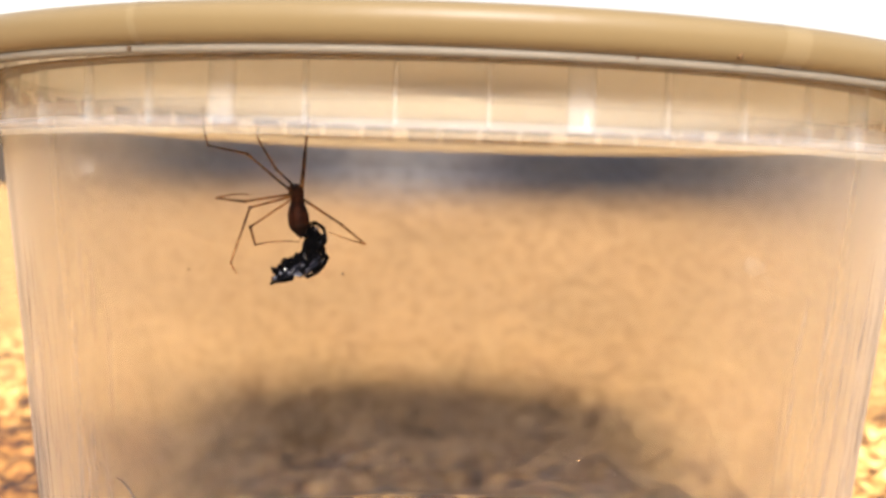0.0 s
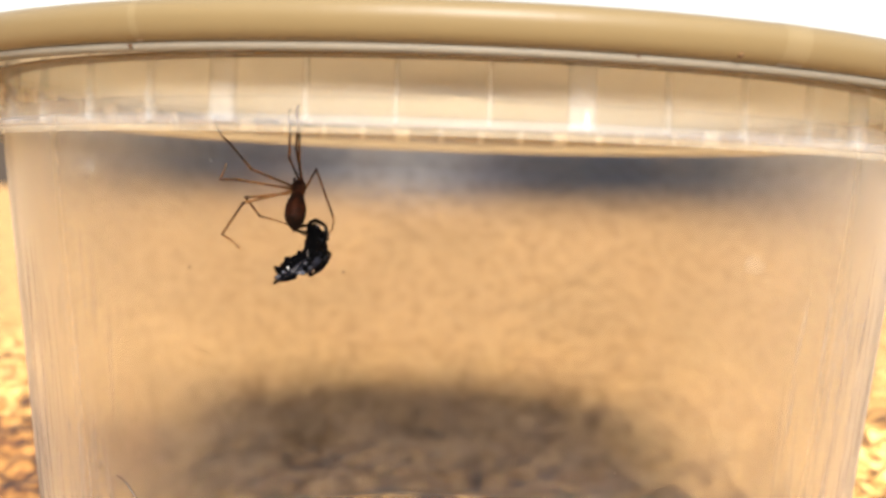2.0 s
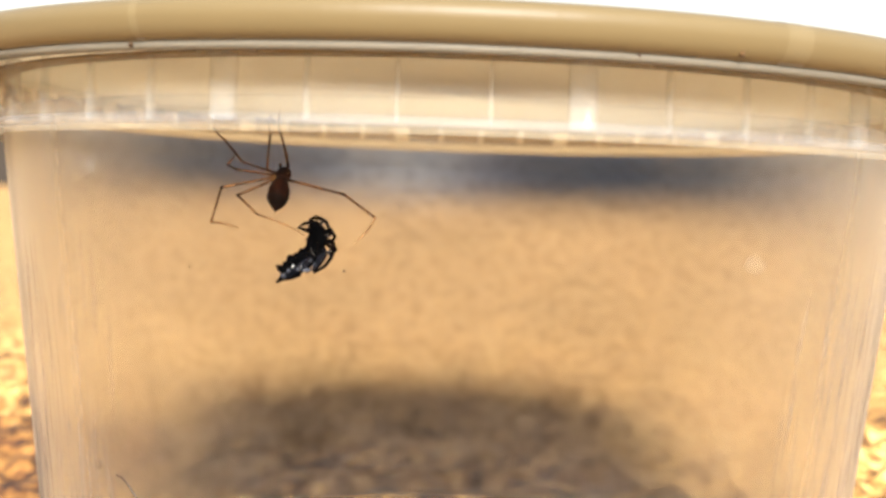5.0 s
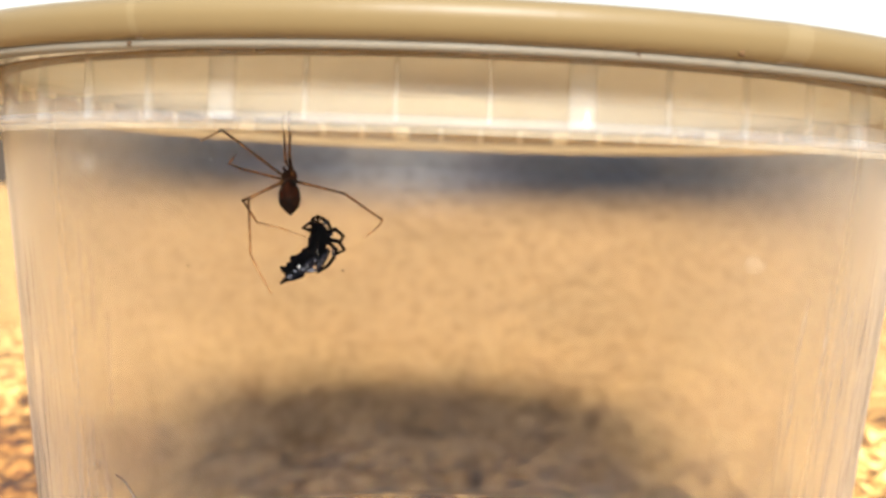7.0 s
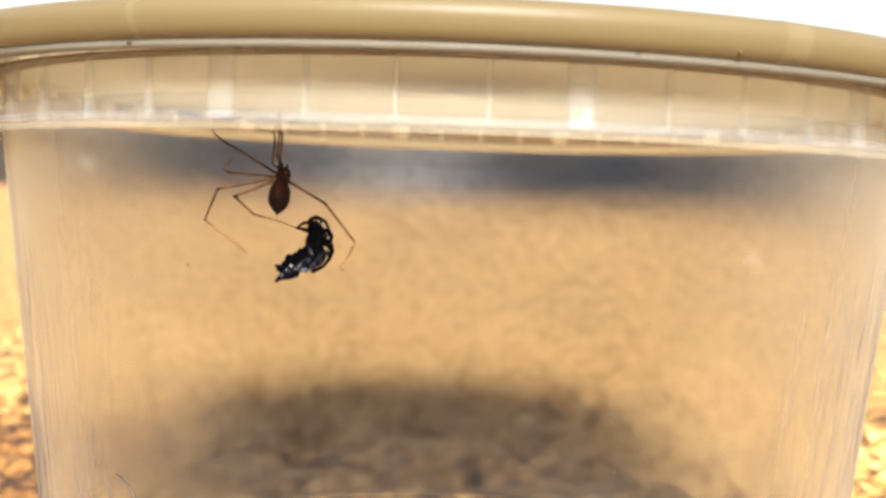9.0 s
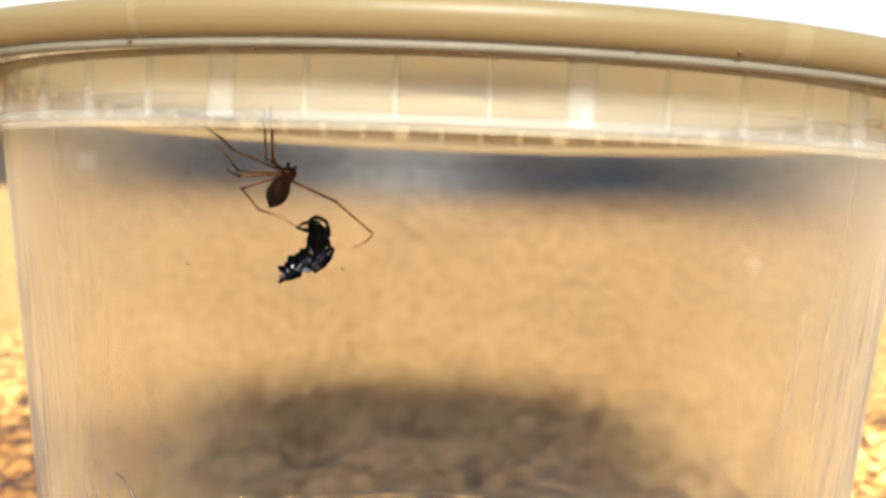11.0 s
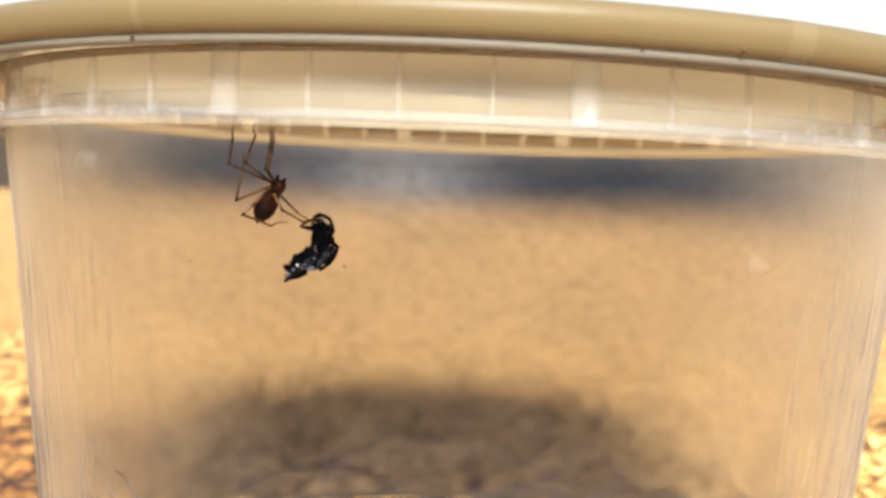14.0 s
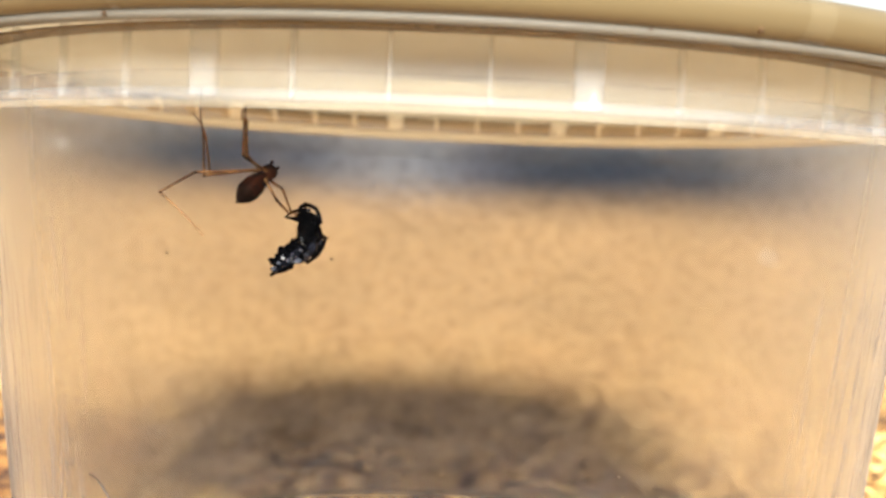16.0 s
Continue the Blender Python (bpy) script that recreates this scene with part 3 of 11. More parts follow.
def build_prey():
    prey = tagged(empty("dead_insect"), "small black dead insect curled and wrapped in silk threads", "insect")

    def lump(name, x, z, rx, rz, ry, parent, seed, y=0.0, label=""):
        return part(name, blob(g(x, z, y), (rx * U, ry * U, rz * U), 18, 12, rough=0.6, seed=seed), M_BLACK, parent, label)

    head = lump("head", 552, 411, 10, 10, 10, prey, 1.0)
    bm = tube([g(553, 408), g(556, 418), g(557, 428), g(553, 438), g(550, 446), g(547, 456)], [9 * U, 15 * U, 18 * U, 17 * U, 15 * U, 15 * U], 22, flat=0.85)
    for v in bm.verts:
        v.co += v.normal * 5.0 * U * noise.noise(v.co * 3600)
    part("thorax", bm, M_BLACK, prey)
    abd = None
    plan = [(551, 454, 17, 17), (543, 462, 18, 18), (531, 470, 18, 18), (518, 477, 16, 16), (506, 482, 14, 13), (497, 488, 9, 10)]
    for k, (x, z, rx, rz) in enumerate(plan):
        seg = lump("abdomen" if k == 0 else "abdomen_segment", x, z, rx, rz, 12 - k, abd or prey, 2.0 + k)
        abd = abd or seg
    # crumpled stumps and two tail prongs
    for pts, thick in (([(511, 474), (507, 466), (504, 462)], 10.0), ([(521, 470), (518, 463), (514, 461)], 7.5), ([(501, 484), (491, 481), (482, 478)], 5.6), ([(498, 488), (490, 486), (484, 484)], 4.4),
                       ([(520, 492), (503, 498), (486, 501)], 6.5), ([(500, 492), (491, 499), (481, 506)], 5.0)):
        part("bristle", tube([g(x, z, 4 * (k - 1)) for k, (x, z) in enumerate(pts)], [thick * U, thick * 0.9 * U, thick * 0.55 * U], 8), M_BLACK, prey)

    def wing(points, y, tilt):
        bm = bmesh.new()
        for s in (0.35, -0.35):
            c = [bm.verts.new(g(x, z, y + s + tilt * k)) for k, (x, z) in enumerate(points)]
            bm.faces.new(c)
        vs = list(bm.verts)
        n = len(points)
        for k in range(n):
            j = (k + 1) % n
            bm.faces.new((vs[k], vs[j], vs[n + j], vs[n + k]))
        bmesh.ops.recalc_face_normals(bm, faces=bm.faces)
        return bm

    part("wing", wing([(566, 448), (571, 455), (566, 468), (555, 482), (543, 492), (541, 484), (549, 470), (558, 456)], -13, 0.4), M_WING, prey, "crumpled grey wing")
    part("wing", wing([(540, 462), (546, 470), (534, 482), (515, 492), (498, 500), (490, 500), (502, 488), (520, 473)], -14, -0.2), M_WING, prey, "crumpled grey wing")
    part("wing", wing([(566, 450), (574, 455), (572, 470), (560, 484), (550, 480), (556, 466)], 12, 0.3), M_WING, prey, "crumpled grey wing")
    jointed = [
        [(552, 421, -4), (536, 416, -9), (522, 411, -10), (534, 404, -9), (547, 402, -6)],
        [(546, 412, 2), (547, 398, 3), (556, 394, 2), (566, 399, 0), (573, 404, -1), (577, 416, -3), (578, 429, -4)],
        [(566, 424, -8), (575, 416, -30), (580, 428, -52), (574, 440, -46)],
        [(568, 434, -6), (578, 438, -34), (580, 452, -54), (572, 458, -40)],
        [(567, 438, -9), (583, 455, -12), (576, 469, -12), (565, 482, -10), (546, 492, -5)],
        [(562, 450, 9), (572, 459, 13), (566, 473, 14), (553, 482, 10)],
    ]
    for k, pts in enumerate(jointed):
        part("leg", tube([g(*q) for q in pts], [(4.4 - 1.4 * j / (len(pts) - 1)) * U for j in range(len(pts))], 7), M_BLACK, prey)
    # white blob put in for a glint on the upper abdomen
    part("glint_blob", blob(g(509, 478, -15), (2.6 * U, 1.5 * U, 2.8 * U), 10, 7, rough=0.5, seed=3.3), M_SILK, prey, "tiny white blob standing for a glint on the abdomen")
    for k in (0, 3, 5):
        a, b = g(570 - 9 * k, 405 + 14 * k, -17), g(585 - 13 * k, 425 + 12 * k, -15)
        part("silk_strand", tube([a, (a + b) / 2 + Vector((0, -2 * U, 0)), b], [0.25 * U] * 3, 5), M_SILK, prey)
    # pale blobs added where pale patches and see-through gaps appear
    for x, z, rx, rz, seed in ((574, 459, 2.6, 6.5, 1.0), (533, 487, 7.5, 3.4, 2.2), (548, 478, 4.0, 3.0, 3.7), (490, 494, 5.5, 3.2, 4.1), (501, 486, 3.2, 2.4, 5.3),
                                     (570, 426, 2.4, 4.0, 6.8), (517, 484, 3.0, 2.2, 7.9), (562, 405, 4.0, 2.6, 8.4), (540, 470, 2.4, 1.8, 9.2)):
        part("pale_patch", blob(g(x, z, -15), (rx * U, 1.4 * U, rz * U), 12, 8, rough=0.9, seed=seed), M_PATCH, prey, "pale grey patch on the insect")
    part("hanging_thread", tube([g(557, 396), g(556, 200), g(555, 125)], [0.07 * U] * 3, 5), M_SILK, prey)
    return prey


PREY = build_prey()


# ---- small marks on the plastic ----
def on_wall(turn, z, lift=0.06):
    """A place on the outside of the tub's wall: turn in radians from the front, height in millimetres from the ribs' lower end."""
    r = 56.1 + (z + 2.4) * 0.109 + lift
    return Vector((r * math.sin(turn), -r * math.cos(turn), Z0 * 1000 + z)) / 1000


def build_marks():
    hair = tube([on_wall(-0.654 + 0.058 * s, -34.3 - 2.3 * s * s) for s in [k / 8 for k in range(11)]], [0.00007] * 11, 6)
    tagged(part("hair", hair, M_HAIR), "short dark curved hair stuck on the tub wall", "hair")
    curl = tube([on_wall(-0.716 + 0.009 * math.sin(a), -33.8 + 0.45 * math.cos(a)) for a in [0.5 + 0.45 * k for k in range(11)]], [0.00004] * 11, 6)
    tagged(part("lint", curl, M_HAIR), "tiny curled grey lint on the tub wall", "lint")
    for turn, z, r in ((-0.391, -3.48, 0.06), (-0.511, -2.16, 0.05), (0.129, -13.6, 0.04), (-0.384, -3.9, 0.035), (-0.595, -5.8, 0.05)):
        tagged(part("dust_speck", blob(on_wall(turn, z), (r / 1000, r / 1800, r / 1000), 8, 6, rough=0.6, seed=turn * 9), M_DUST), "tiny pale dust speck on the clear wall", "dust", group="dust specks on the tub")
    for turn, z, r in ((-0.443, -13.0, 0.11), (-0.170, -12.6, 0.12), (0.288, -30.0, 0.10)):
        tagged(part("dirt_speck", blob(on_wall(turn, z), (r / 1000, r / 1800, r / 1200), 8, 6, rough=0.6, seed=turn * 9), M_DIRT), "tiny brown dirt speck on the clear wall", "dirt", group="dirt specks on the tub")
    for turn, z, w, h, r in ((0.349, 6.08, 0.27, 0.26, 64.5), (-0.437, 5.55, 0.20, 0.16, 63.7), (0.218, 5.5, 0.15, 0.1, 63.7)):
        p = Vector((r * math.sin(turn), -r * math.cos(turn), Z0 * 1000 + z)) / 1000
        tagged(part("dirt_crumb", blob(p, (w / 1000, 0.00025, h / 1000), 9, 7, rough=0.5, seed=turn * 9), M_CRUMB), "brown dirt crumb stuck under the lid edge", "dirt", group="crumbs on the lid")


build_marks()


def build_streak_haze(tub):
    """Upright streaks on the flanks that also paint grazing haze and shade, too many to count."""
    rnd = random.Random(8)
    bm = bmesh.new()
    for k in range(900):
        turn = rnd.choice((-1, 1)) * (0.60 + 0.66 * rnd.random() ** 0.5)
        z0 = -57 + 38 * rnd.random() ** 1.4
        z1 = min(z0 + rnd.uniform(3, 16), rnd.uniform(-16, -9))
        lean = rnd.uniform(-0.02, 0.02)
        w = rnd.uniform(0.05, 0.55) / 56
        n = 6
        lift = 0.012 + 0.00006 * k
        rows = []
        for j in range(n + 1):
            a = turn + lean * j / n + 0.003 * noise.noise(Vector((k, j * 0.6, 0)))
            h = w * math.sin(math.pi * (j + 0.25) / (n + 0.5))
            z = z0 + (z1 - z0) * j / n
            rows.append([bm.verts.new(on_wall(a + e * h, z, lift)) for e in (-1, 0, 1)])
        for p, q in zip(rows, rows[1:]):
            for e in range(2):
                bm.faces.new((p[e], p[e + 1], q[e + 1], q[e]))
    tagged(part("streak_haze", bm, M_STREAK_HAZE, tub, "fine upright streaks with painted haze and shade on the clear wall"), kind="stuff")


build_streak_haze(TUB)


def build_spots():
    for turn, z, w in ((-0.682, -4.2, 1.15), (0.523, -11.2, 0.9)):
        c = on_wall(turn, z, 0.02)
        bm = bmesh.new()
        out = (c - Vector((0, 0, c.z))).normalized()
        side, up = out.cross(Vector((0, 0, 1))), Vector((0, 0, 1))
        ring = []
        for k in range(28):
            a = 2 * math.pi * k / 28
            r = w / 1000 * (1 + 0.22 * noise.noise(Vector((math.cos(a) * 1.3, math.sin(a) * 1.3, turn * 7))))
            ring.append(bm.verts.new(c + out * 0.00002 + (side * 1.6 * math.cos(a) + up * math.sin(a)) * r))
        top = bm.verts.new(c + out * 0.00010)
        for k in range(28):
            bm.faces.new((ring[k], ring[(k + 1) % 28], top))
        bm.faces.new(ring[::-1])
        bmesh.ops.recalc_face_normals(bm, faces=bm.faces)
        tagged(part("water_spot", bm, M_SPOT), "pale dried water spot on the clear tub wall", "water spot", group="water spots on the tub")


build_spots()


def build_web():
    web = tagged(empty("cobweb"), "loose fine cobweb strands across the top of the tub", "cobweb")
    rnd = random.Random(4)
    for k in range(9):
        a0 = rnd.uniform(2.2, 4.0)
        a1 = a0 + rnd.uniform(2.2, 3.6)
        z0, z1 = rnd.uniform(3.5, 6.5), rnd.uniform(3.5, 6.5)
        a = Vector((53.1 * math.sin(a0), -53.1 * math.cos(a0), Z0 * 1000 + z0)) / 1000
        b = Vector((53.1 * math.sin(a1), -53.1 * math.cos(a1), Z0 * 1000 + z1)) / 1000
        part("strand", tube([a, a.lerp(b, 0.5) - Vector((0, 0, 0.0008)), b], [0.000012] * 3, 4), M_SILK, web)


build_web()



# ---- what moves ----
def motions():
    walk(SPIDER, [
        (0, pose(-0.01590, -0.03611, 0.05343, 0, -7.7, 0) @ pose(0, 0, 0, -4.2)),
        (0.25, pose(-0.01593, -0.03639, 0.05363, 0, -6.0, 0) @ pose(0, 0, 0, -14.6)),
        (0.5, pose(-0.01597, -0.03653, 0.05382, 0, -4.2, 0) @ pose(0, 0, 0, -20.1)),
        (0.75, pose(-0.01583, -0.03642, 0.05362, 0, -4.4, 0) @ pose(0, 0, 0, -16.0)),
        (1, pose(-0.01570, -0.03628, 0.05342, 0, -4.7, 0) @ pose(0, 0, 0, -10.4)),
        (1.25, pose(-0.01580, -0.03640, 0.05348, 0, -2.5, 0) @ pose(0, 0, 0, -15.0)),
        (1.5, pose(-0.01591, -0.03648, 0.05355, 0, -0.2, 0) @ pose(0, 0, 0, -18.3)),
        (1.75, pose(-0.01588, -0.03653, 0.05367, 0, 0.8, 0) @ pose(0, 0, 0, -20.1)),
        (2, pose(-0.01585, -0.03657, 0.05378, 0, 1.8, 0) @ pose(0, 0, 0, -21.7)),
        (2.25, pose(-0.01587, -0.03657, 0.05375, 0, 1.1, 0) @ pose(0, 0, 0, -21.8)),
        (2.5, pose(-0.01589, -0.03657, 0.05372, 0, 0.4, 0) @ pose(0, 0, 0, -21.8)),
        (2.75, pose(-0.01603, -0.03668, 0.05395, 0, -0.9, 0) @ pose(0, 0, 0, -26.5)),
        (3, pose(-0.01617, -0.03678, 0.05419, 0, -2.4, 0) @ pose(0, 0, 0, -30.5)),
        (3.25, pose(-0.01606, -0.03680, 0.05443, 0, -4.9, 0) @ pose(0, 0, 0, -31.6)),
        (3.5, pose(-0.01595, -0.03682, 0.05468, 0, -7.6, 0) @ pose(0, 0, 0, -32.5)),
        (3.75, pose(-0.01639, -0.03690, 0.05472, 0, -6.3, 0) @ pose(0, 0, 0, -36.0)),
        (4, pose(-0.01683, -0.03697, 0.05476, 0, -4.9, 0) @ pose(0, 0, 0, -39.2)),
        (4.25, pose(-0.01698, -0.03697, 0.05484, 0, -2.5, 0) @ pose(0, 0, 0, -39.5)),
        (4.5, pose(-0.01713, -0.03698, 0.05492, 0, -0.1, 0) @ pose(0, 0, 0, -39.7)),
        (4.75, pose(-0.01729, -0.03698, 0.05500, 0, 2.3, 0) @ pose(0, 0, 0, -39.8)),
        (5, pose(-0.01744, -0.03698, 0.05508, 0, 4.7, 0) @ pose(0, 0, 0, -39.7)),
        (5.25, pose(-0.01757, -0.03698, 0.05515, 0, 6.0, 0) @ pose(0, 0, 0, -39.9)),
        (5.5, pose(-0.01762, -0.03700, 0.05514, 0, 3.3, 0) @ pose(0, 0, 0, -41.0)),
        (5.75, pose(-0.01766, -0.03702, 0.05513, 0, 0.4, 0) @ pose(0, 0, 0, -42.0)),
        (6, pose(-0.01770, -0.03704, 0.05512, 0, -2.5, 0) @ pose(0, 0, 0, -42.8)),
        (6.25, pose(-0.01775, -0.03705, 0.05511, 0, -5.5, 0) @ pose(0, 0, 0, -43.4)),
        (6.5, pose(-0.01779, -0.03706, 0.05509, 0, -8.5, 0) @ pose(0, 0, 0, -43.8)),
        (6.75, pose(-0.01719, -0.03699, 0.05494, 0, -9.0, 0) @ pose(0, 0, 0, -40.5)),
        (7, pose(-0.01659, -0.03692, 0.05478, 0, -9.5, 0) @ pose(0, 0, 0, -36.9)),
        (7.25, pose(-0.01703, -0.03696, 0.05494, 0, -1.6, 0) @ pose(0, 0, 0, -39.0)),
        (7.5, pose(-0.01747, -0.03698, 0.05509, 0, 6.5, 0) @ pose(0, 0, 0, -39.7)),
        (7.75, pose(-0.01708, -0.03694, 0.05515, 0, 2.0, 0) @ pose(0, 0, 0, -37.8)),
        (8, pose(-0.01670, -0.03689, 0.05520, 0, -2.4, 0) @ pose(0, 0, 0, -35.4)),
        (8.25, pose(-0.01645, -0.03687, 0.05512, 0, -6.9, 0) @ pose(0, 0, 0, -34.5)),
        (8.5, pose(-0.01620, -0.03684, 0.05504, 0, -11.4, 0) @ pose(0, 0, 0, -33.1)),
        (8.75, pose(-0.01676, -0.03687, 0.05493, 0, -5.1, 0) @ pose(0, 0, 0, -34.7)),
        (9, pose(-0.01732, -0.03688, 0.05482, 0, 1.4, 0) @ pose(0, 0, 0, -35.2)),
        (9.25, pose(-0.01721, -0.03688, 0.05487, 0, 0.6, 0) @ pose(0, 0, 0, -35.2)),
        (9.5, pose(-0.01709, -0.03688, 0.05493, 0, -0.2, 0) @ pose(0, 0, 0, -35.3)),
        (9.75, pose(-0.01697, -0.03688, 0.05499, 0, -1.0, 0) @ pose(0, 0, 0, -35.3)),
        (10, pose(-0.01685, -0.03688, 0.05505, 0, -1.8, 0) @ pose(0, 0, 0, -35.3)),
        (10.25, pose(-0.01677, -0.03690, 0.05509, 0, -1.1, 0) @ pose(0, 0, 0, -36.0)),
        (10.5, pose(-0.01684, -0.03696, 0.05506, 0, 6.0, 0) @ pose(0, 0, 0, -38.6)),
        (10.75, pose(-0.01690, -0.03698, 0.05503, 0, 13.5, 0) @ pose(0, 0, 0, -40.0)),
        (11, pose(-0.01697, -0.03699, 0.05500, 0, 21.2, 0) @ pose(0, 0, 0, -40.1)),
        (11.25, pose(-0.01703, -0.03696, 0.05497, 0, 28.7, 0) @ pose(0, 0, 0, -39.0)),
        (11.5, pose(-0.01709, -0.03691, 0.05494, 0, 36.0, 0) @ pose(0, 0, 0, -36.6)),
        (11.75, pose(-0.01670, -0.03680, 0.05419, 0, 21.6, 0) @ pose(0, 0, 0, -31.6)),
        (12, pose(-0.01630, -0.03649, 0.05344, 0, 9.5, 0) @ pose(0, 0, 0, -18.8)),
        (12.25, pose(-0.01658, -0.03665, 0.05302, 0, 3.4, 0) @ pose(0, 0, 0, -25.3)),
        (12.5, pose(-0.01686, -0.03675, 0.05259, 0, -3.3, 0) @ pose(0, 0, 0, -29.2)),
        (12.75, pose(-0.01732, -0.03667, 0.05254, 0, 5.9, 0) @ pose(0, 0, 0, -26.1)),
        (13, pose(-0.01778, -0.03650, 0.05249, 0, 14.3, 0) @ pose(0, 0, 0, -19.1)),
        (13.25, pose(-0.01787, -0.03669, 0.05301, 0, 20.1, 0) @ pose(0, 0, 0, -27.0)),
        (13.5, pose(-0.01795, -0.03681, 0.05353, 0, 26.6, 0) @ pose(0, 0, 0, -32.1)),
        (13.75, pose(-0.01812, -0.03682, 0.05351, 0, 25.0, 0) @ pose(0, 0, 0, -32.3)),
        (14, pose(-0.01829, -0.03682, 0.05349, 0, 23.3, 0) @ pose(0, 0, 0, -32.4)),
        (14.25, pose(-0.01842, -0.03681, 0.05397, 0, 33.3, 0) @ pose(0, 0, 0, -32.1)),
        (14.5, pose(-0.01854, -0.03674, 0.05446, 0, 42.9, 0) @ pose(0, 0, 0, -29.0)),
        (14.75, pose(-0.01773, -0.03682, 0.05374, 0, 34.9, 0) @ pose(0, 0, 0, -32.4)),
        (15, pose(-0.01692, -0.03685, 0.05304, 0, 26.5, 0) @ pose(0, 0, 0, -33.8)),
        (15.25, pose(-0.01720, -0.03686, 0.05325, 0, 30.7, 0) @ pose(0, 0, 0, -34.4)),
        (15.5, pose(-0.01748, -0.03687, 0.05347, 0, 35.0, 0) @ pose(0, 0, 0, -34.5)),
        (15.75, pose(-0.01764, -0.03688, 0.05364, 0, 37.6, 0) @ pose(0, 0, 0, -35.1)),
        (16, pose(-0.01779, -0.03689, 0.05380, 0, 40.2, 0) @ pose(0, 0, 0, -35.6)),
    ])
